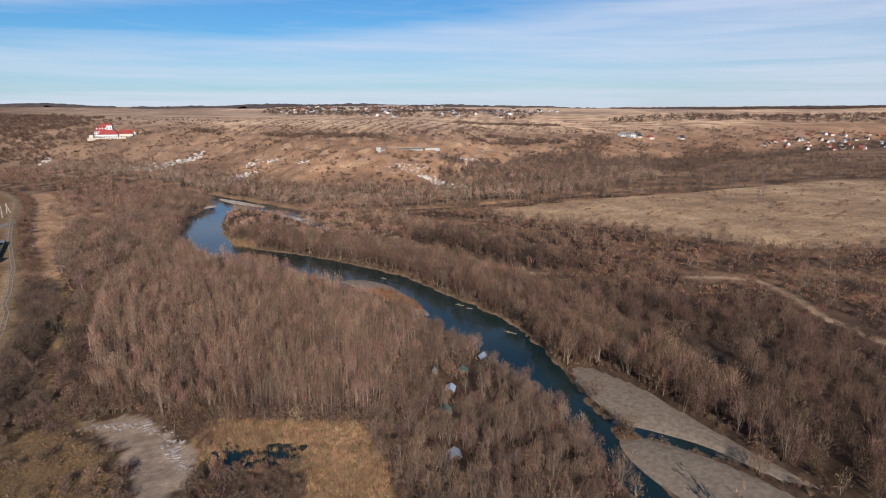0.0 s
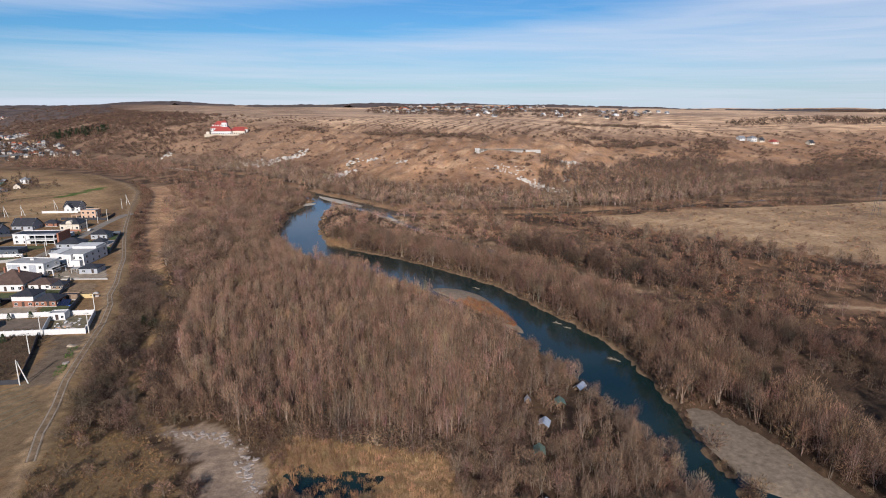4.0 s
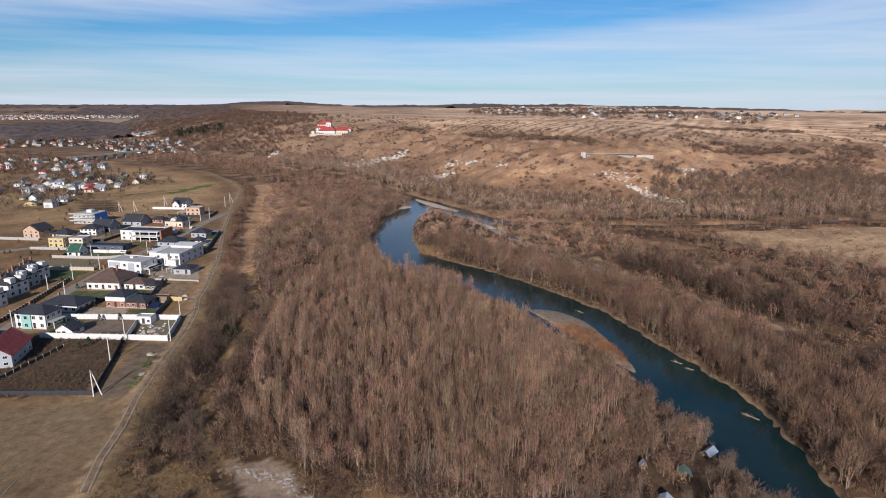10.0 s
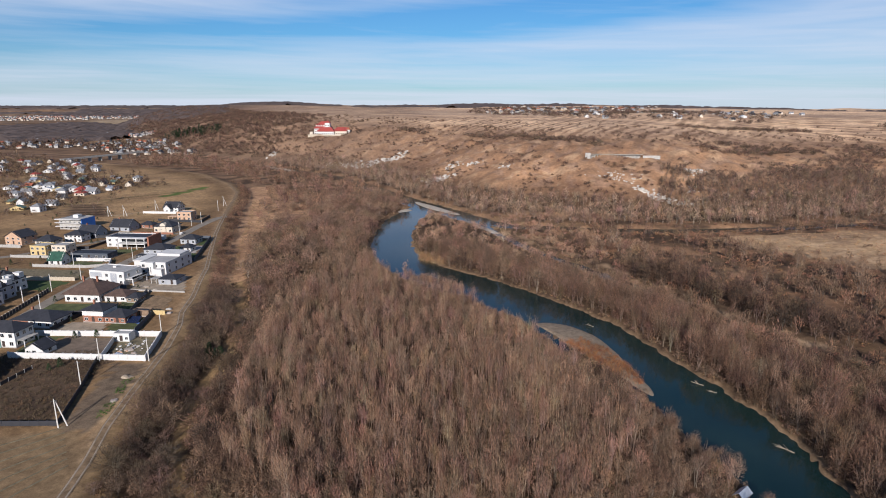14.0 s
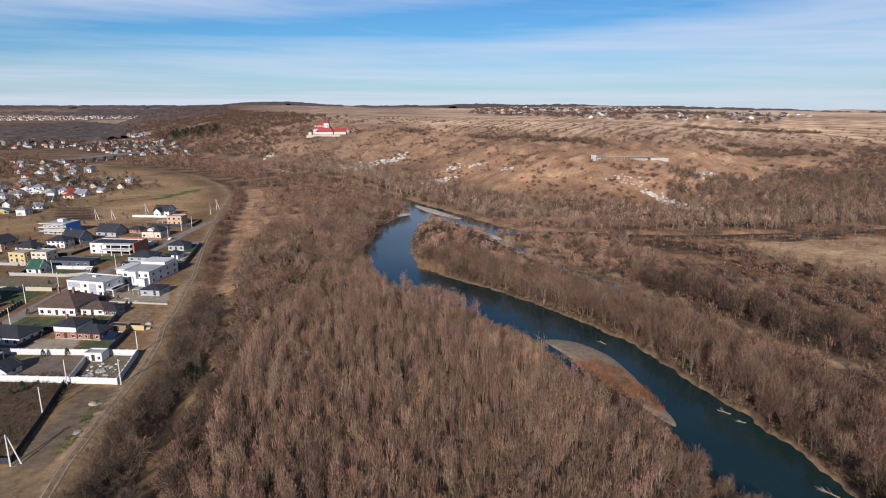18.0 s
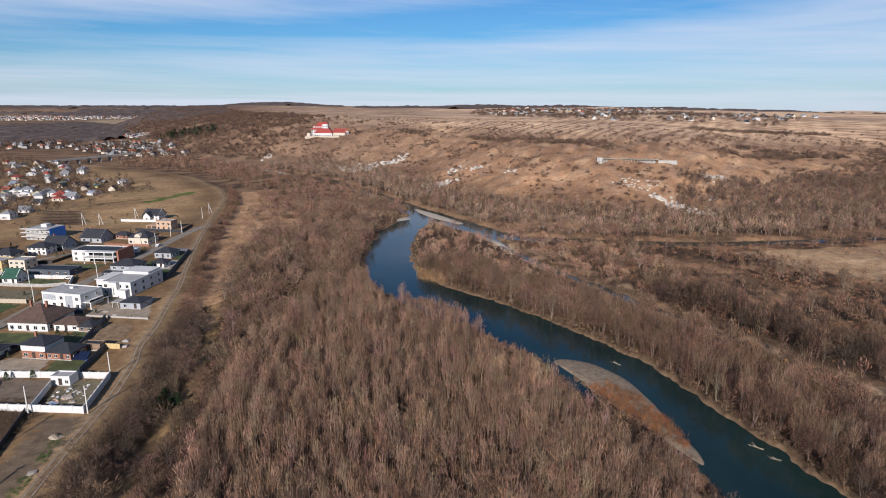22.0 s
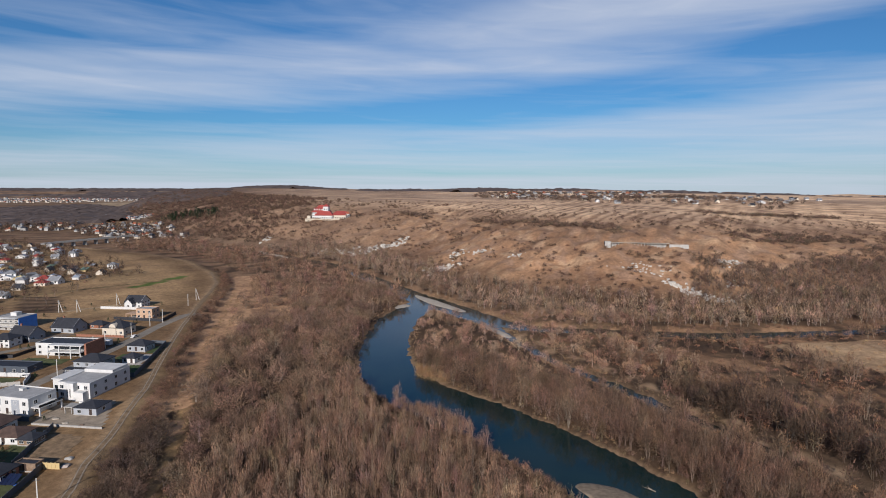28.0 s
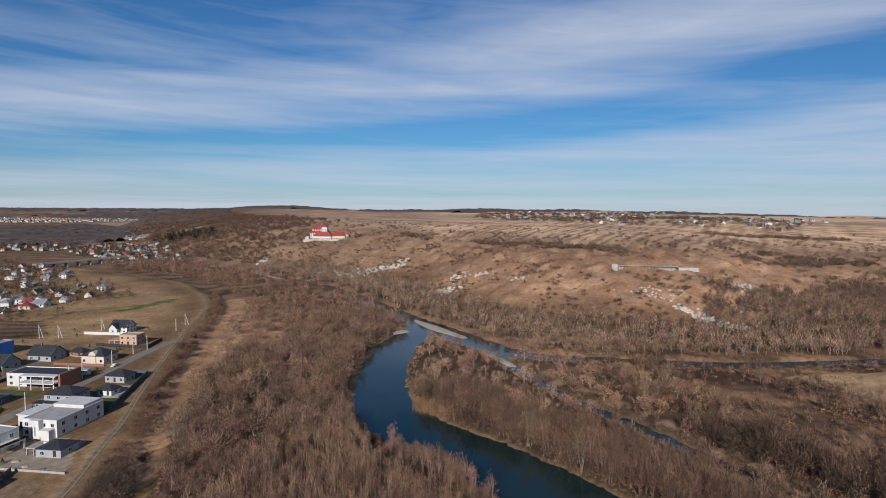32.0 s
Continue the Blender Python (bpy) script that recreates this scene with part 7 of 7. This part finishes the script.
for k, (w, d, h, wall, roof, rise, tile, lab) in enumerate((
        (10, 8, 3.2, M_WHITE, "gable", 3.2, M_ROOF_GREY, "white village house with grey gabled roof"), (11, 9, 3.4, M_CREAM, "hip", 3.0, M_ROOF_RED, "cream village house with red hipped roof"),
        (9, 8, 3.0, M_CREAM, "gable", 3.4, M_ROOF_DARK, "cream village house with dark gabled roof"), (12, 8, 2.8, M_YELLOW, "gable", 2.4, M_METAL_GREEN, "yellow village house with green metal roof"),
        (10, 9, 5.6, M_WHITE, "hip", 2.8, M_ROOF_GREY, "two-storey white village house with grey roof"), (14, 8, 3.0, M_WHITE, "gable", 2.6, M_METAL, "long white village house with pale metal roof"),
        (9, 7, 3.0, M_BRICK, "gable", 3.0, M_ROOF_ORANGE, "brick village house with orange roof"), (7, 5, 2.4, M_TIMBER, "gable", 1.8, M_ROOF_GREY, "small timber outbuilding with grey roof"))):
    KIN.append(house("village_house", lab, -330 - 14 * k, 640 + 6 * k, r.uniform(-20, 20), w, d, h, wall, roof=roof, rise=rise, tiles=tile, storeys=2 if h > 5 else 1, front=2, right=1, across=k % 2 == 1, door=False, simple=True, group="houses of the far villages"))


def hamlet(n, corners, gap=11, kinds=range(8)):
    """Houses strewn inside an outline, none on another."""
    xs, ys = [p[0] for p in corners], [p[1] for p in corners]
    placed = []
    for _ in range(n * 12):
        x, y = r.uniform(min(xs), max(xs)), r.uniform(min(ys), max(ys))
        if not inside(list(corners), np.array([x]), np.array([y]))[0] or any(abs(x - a) < gap and abs(y - b) < gap for a, b in placed):
            continue
        placed.append((x, y))
        k = r.choice(list(kinds))
        copy_thing(KIN[k], pose(x, y, base_z(x, y) - 0.05, 0, 0, r.choice((0, 90)) + r.uniform(-18, 18)) @ Matrix.Diagonal((0.82, 0.82, 0.82, 1)))
        if len(placed) >= n:
            break


hamlet(52, [(-318, 523), (-366, 570), (-450, 640), (-447, 775), (-340, 765), (-312, 700), (-335, 640), (-307, 571)], 10, (0, 0, 1, 2, 2, 3, 4, 5, 5, 7, 7))
hamlet(46, [(-660, 932), (-603, 991), (-473, 911), (-417, 813), (-494, 768), (-600, 780)], 11, (0, 0, 1, 1, 2, 2, 4, 5, 7, 7))
hamlet(44, [(840, 800), (900, 895), (1020, 925), (1300, 945), (1300, 870), (1080, 780)], 14, (0, 2, 2, 1, 6, 7))
for q in ((579, 829, 0), (600, 833, 4), (616, 836, 2), (640, 838, 1), (698, 834, 2)):
    copy_thing(KIN[q[2]], pose(q[0], q[1], base_z(q[0], q[1]) - 0.05, 0, 0, 12))
hamlet(40, [(120, 1800), (100, 1450), (260, 1060), (480, 1010), (600, 1150), (560, 1600)], 24, (0, 2, 4, 5, 7))
hamlet(22, [(520, 1250), (800, 1350), (760, 1550), (560, 1500)], 25, (0, 2, 5, 7))


def far_town(n, label, corners, size=1.0):
    """Houses too far and too many to count: one mesh."""
    bm = bmesh.new()
    xs, ys = [p[0] for p in corners], [p[1] for p in corners]
    while n:
        x, y = r.uniform(min(xs), max(xs)), r.uniform(min(ys), max(ys))
        if not inside(list(corners), np.array([x]), np.array([y]))[0]:
            continue
        n -= 1
        z, w, d, h = base_z(x, y), size * r.uniform(7, 12), size * r.uniform(7, 10), size * r.choice((3, 3, 4, 5, 6))
        box(bm, x - w / 2, y - d / 2, z - 1, x + w / 2, y + d / 2, z + h, r.choice((0, 0, 1)))
        solid(bm, [[(x - w / 2 - 0.5, y - d / 2 - 0.5, z + h), (x + w / 2 + 0.5, y - d / 2 - 0.5, z + h), (x + w / 2 + 0.5, y + d / 2 + 0.5, z + h), (x - w / 2 - 0.5, y + d / 2 + 0.5, z + h)],
                   [(x - w / 2 + 2, y - 0.2, z + h + 3), (x + w / 2 - 2, y - 0.2, z + h + 3), (x + w / 2 - 2, y + 0.2, z + h + 3), (x - w / 2 + 2, y + 0.2, z + h + 3)]], r.choice((2, 2, 3, 4, 5)))
    # dull concrete and cream walls stand in for pale ones dimmed by haze
    tagged(part("far_town", bm, [M_CONCRETE, M_CREAM, M_ROOF_GREY, M_ROOF_BROWN, M_ROOF_DARK, M_ROOF_ORANGE]), label, "town", kind="stuff")


far_town(420, "distant town of pale houses across the valley", [(-2950, 4080), (-2250, 3050), (-1900, 3150), (-1650, 3600), (-1800, 4100)])
far_town(125, "far village of pale and red-roofed houses below the hill", [(-400, 1110), (-450, 1180), (-645, 1483), (-763, 1510), (-723, 1297), (-607, 1144), (-464, 1109)], 0.75)
far_town(46, "far village of pale houses on the valley floor", [(-1000, 1409), (-880, 1574), (-720, 1310), (-830, 1214)], 0.85)
far_town(150, "distant plateau village of pale houses among trees", [(100, 1500), (420, 1450), (900, 2600), (300, 2900)])
far_town(60, "distant row of pale houses below the wooded hill", [(-972, 1811), (-777, 1738), (-731, 1654), (-847, 1667)], 0.75)


def bridge(line, label):
    b = tagged(new("road_bridge"), label, "bridge")
    (ax, ay), (bx, by) = line
    l = math.hypot(bx - ax, by - ay)
    b.matrix_basis = pose(ax, ay, 0, 0, 0, math.degrees(math.atan2(by - ay, bx - ax)))
    block(b, "deck", 0, -4, 8.0, l, 4, 9.2, M_CONCRETE)
    for s in (-4, 3.8):
        block(b, "parapet", 0, s, 9.203, l, s + 0.2, 10.2, M_CONCRETE)
    for k in range(8):
        block(b, "pier", l * (k + 0.5) / 8 - 0.8, -3, 0, l * (k + 0.5) / 8 + 0.8, 3, 7.997, M_CONCRETE)


bridge([(-548, 948), (-500, 1090)], "long low concrete road bridge over the valley")
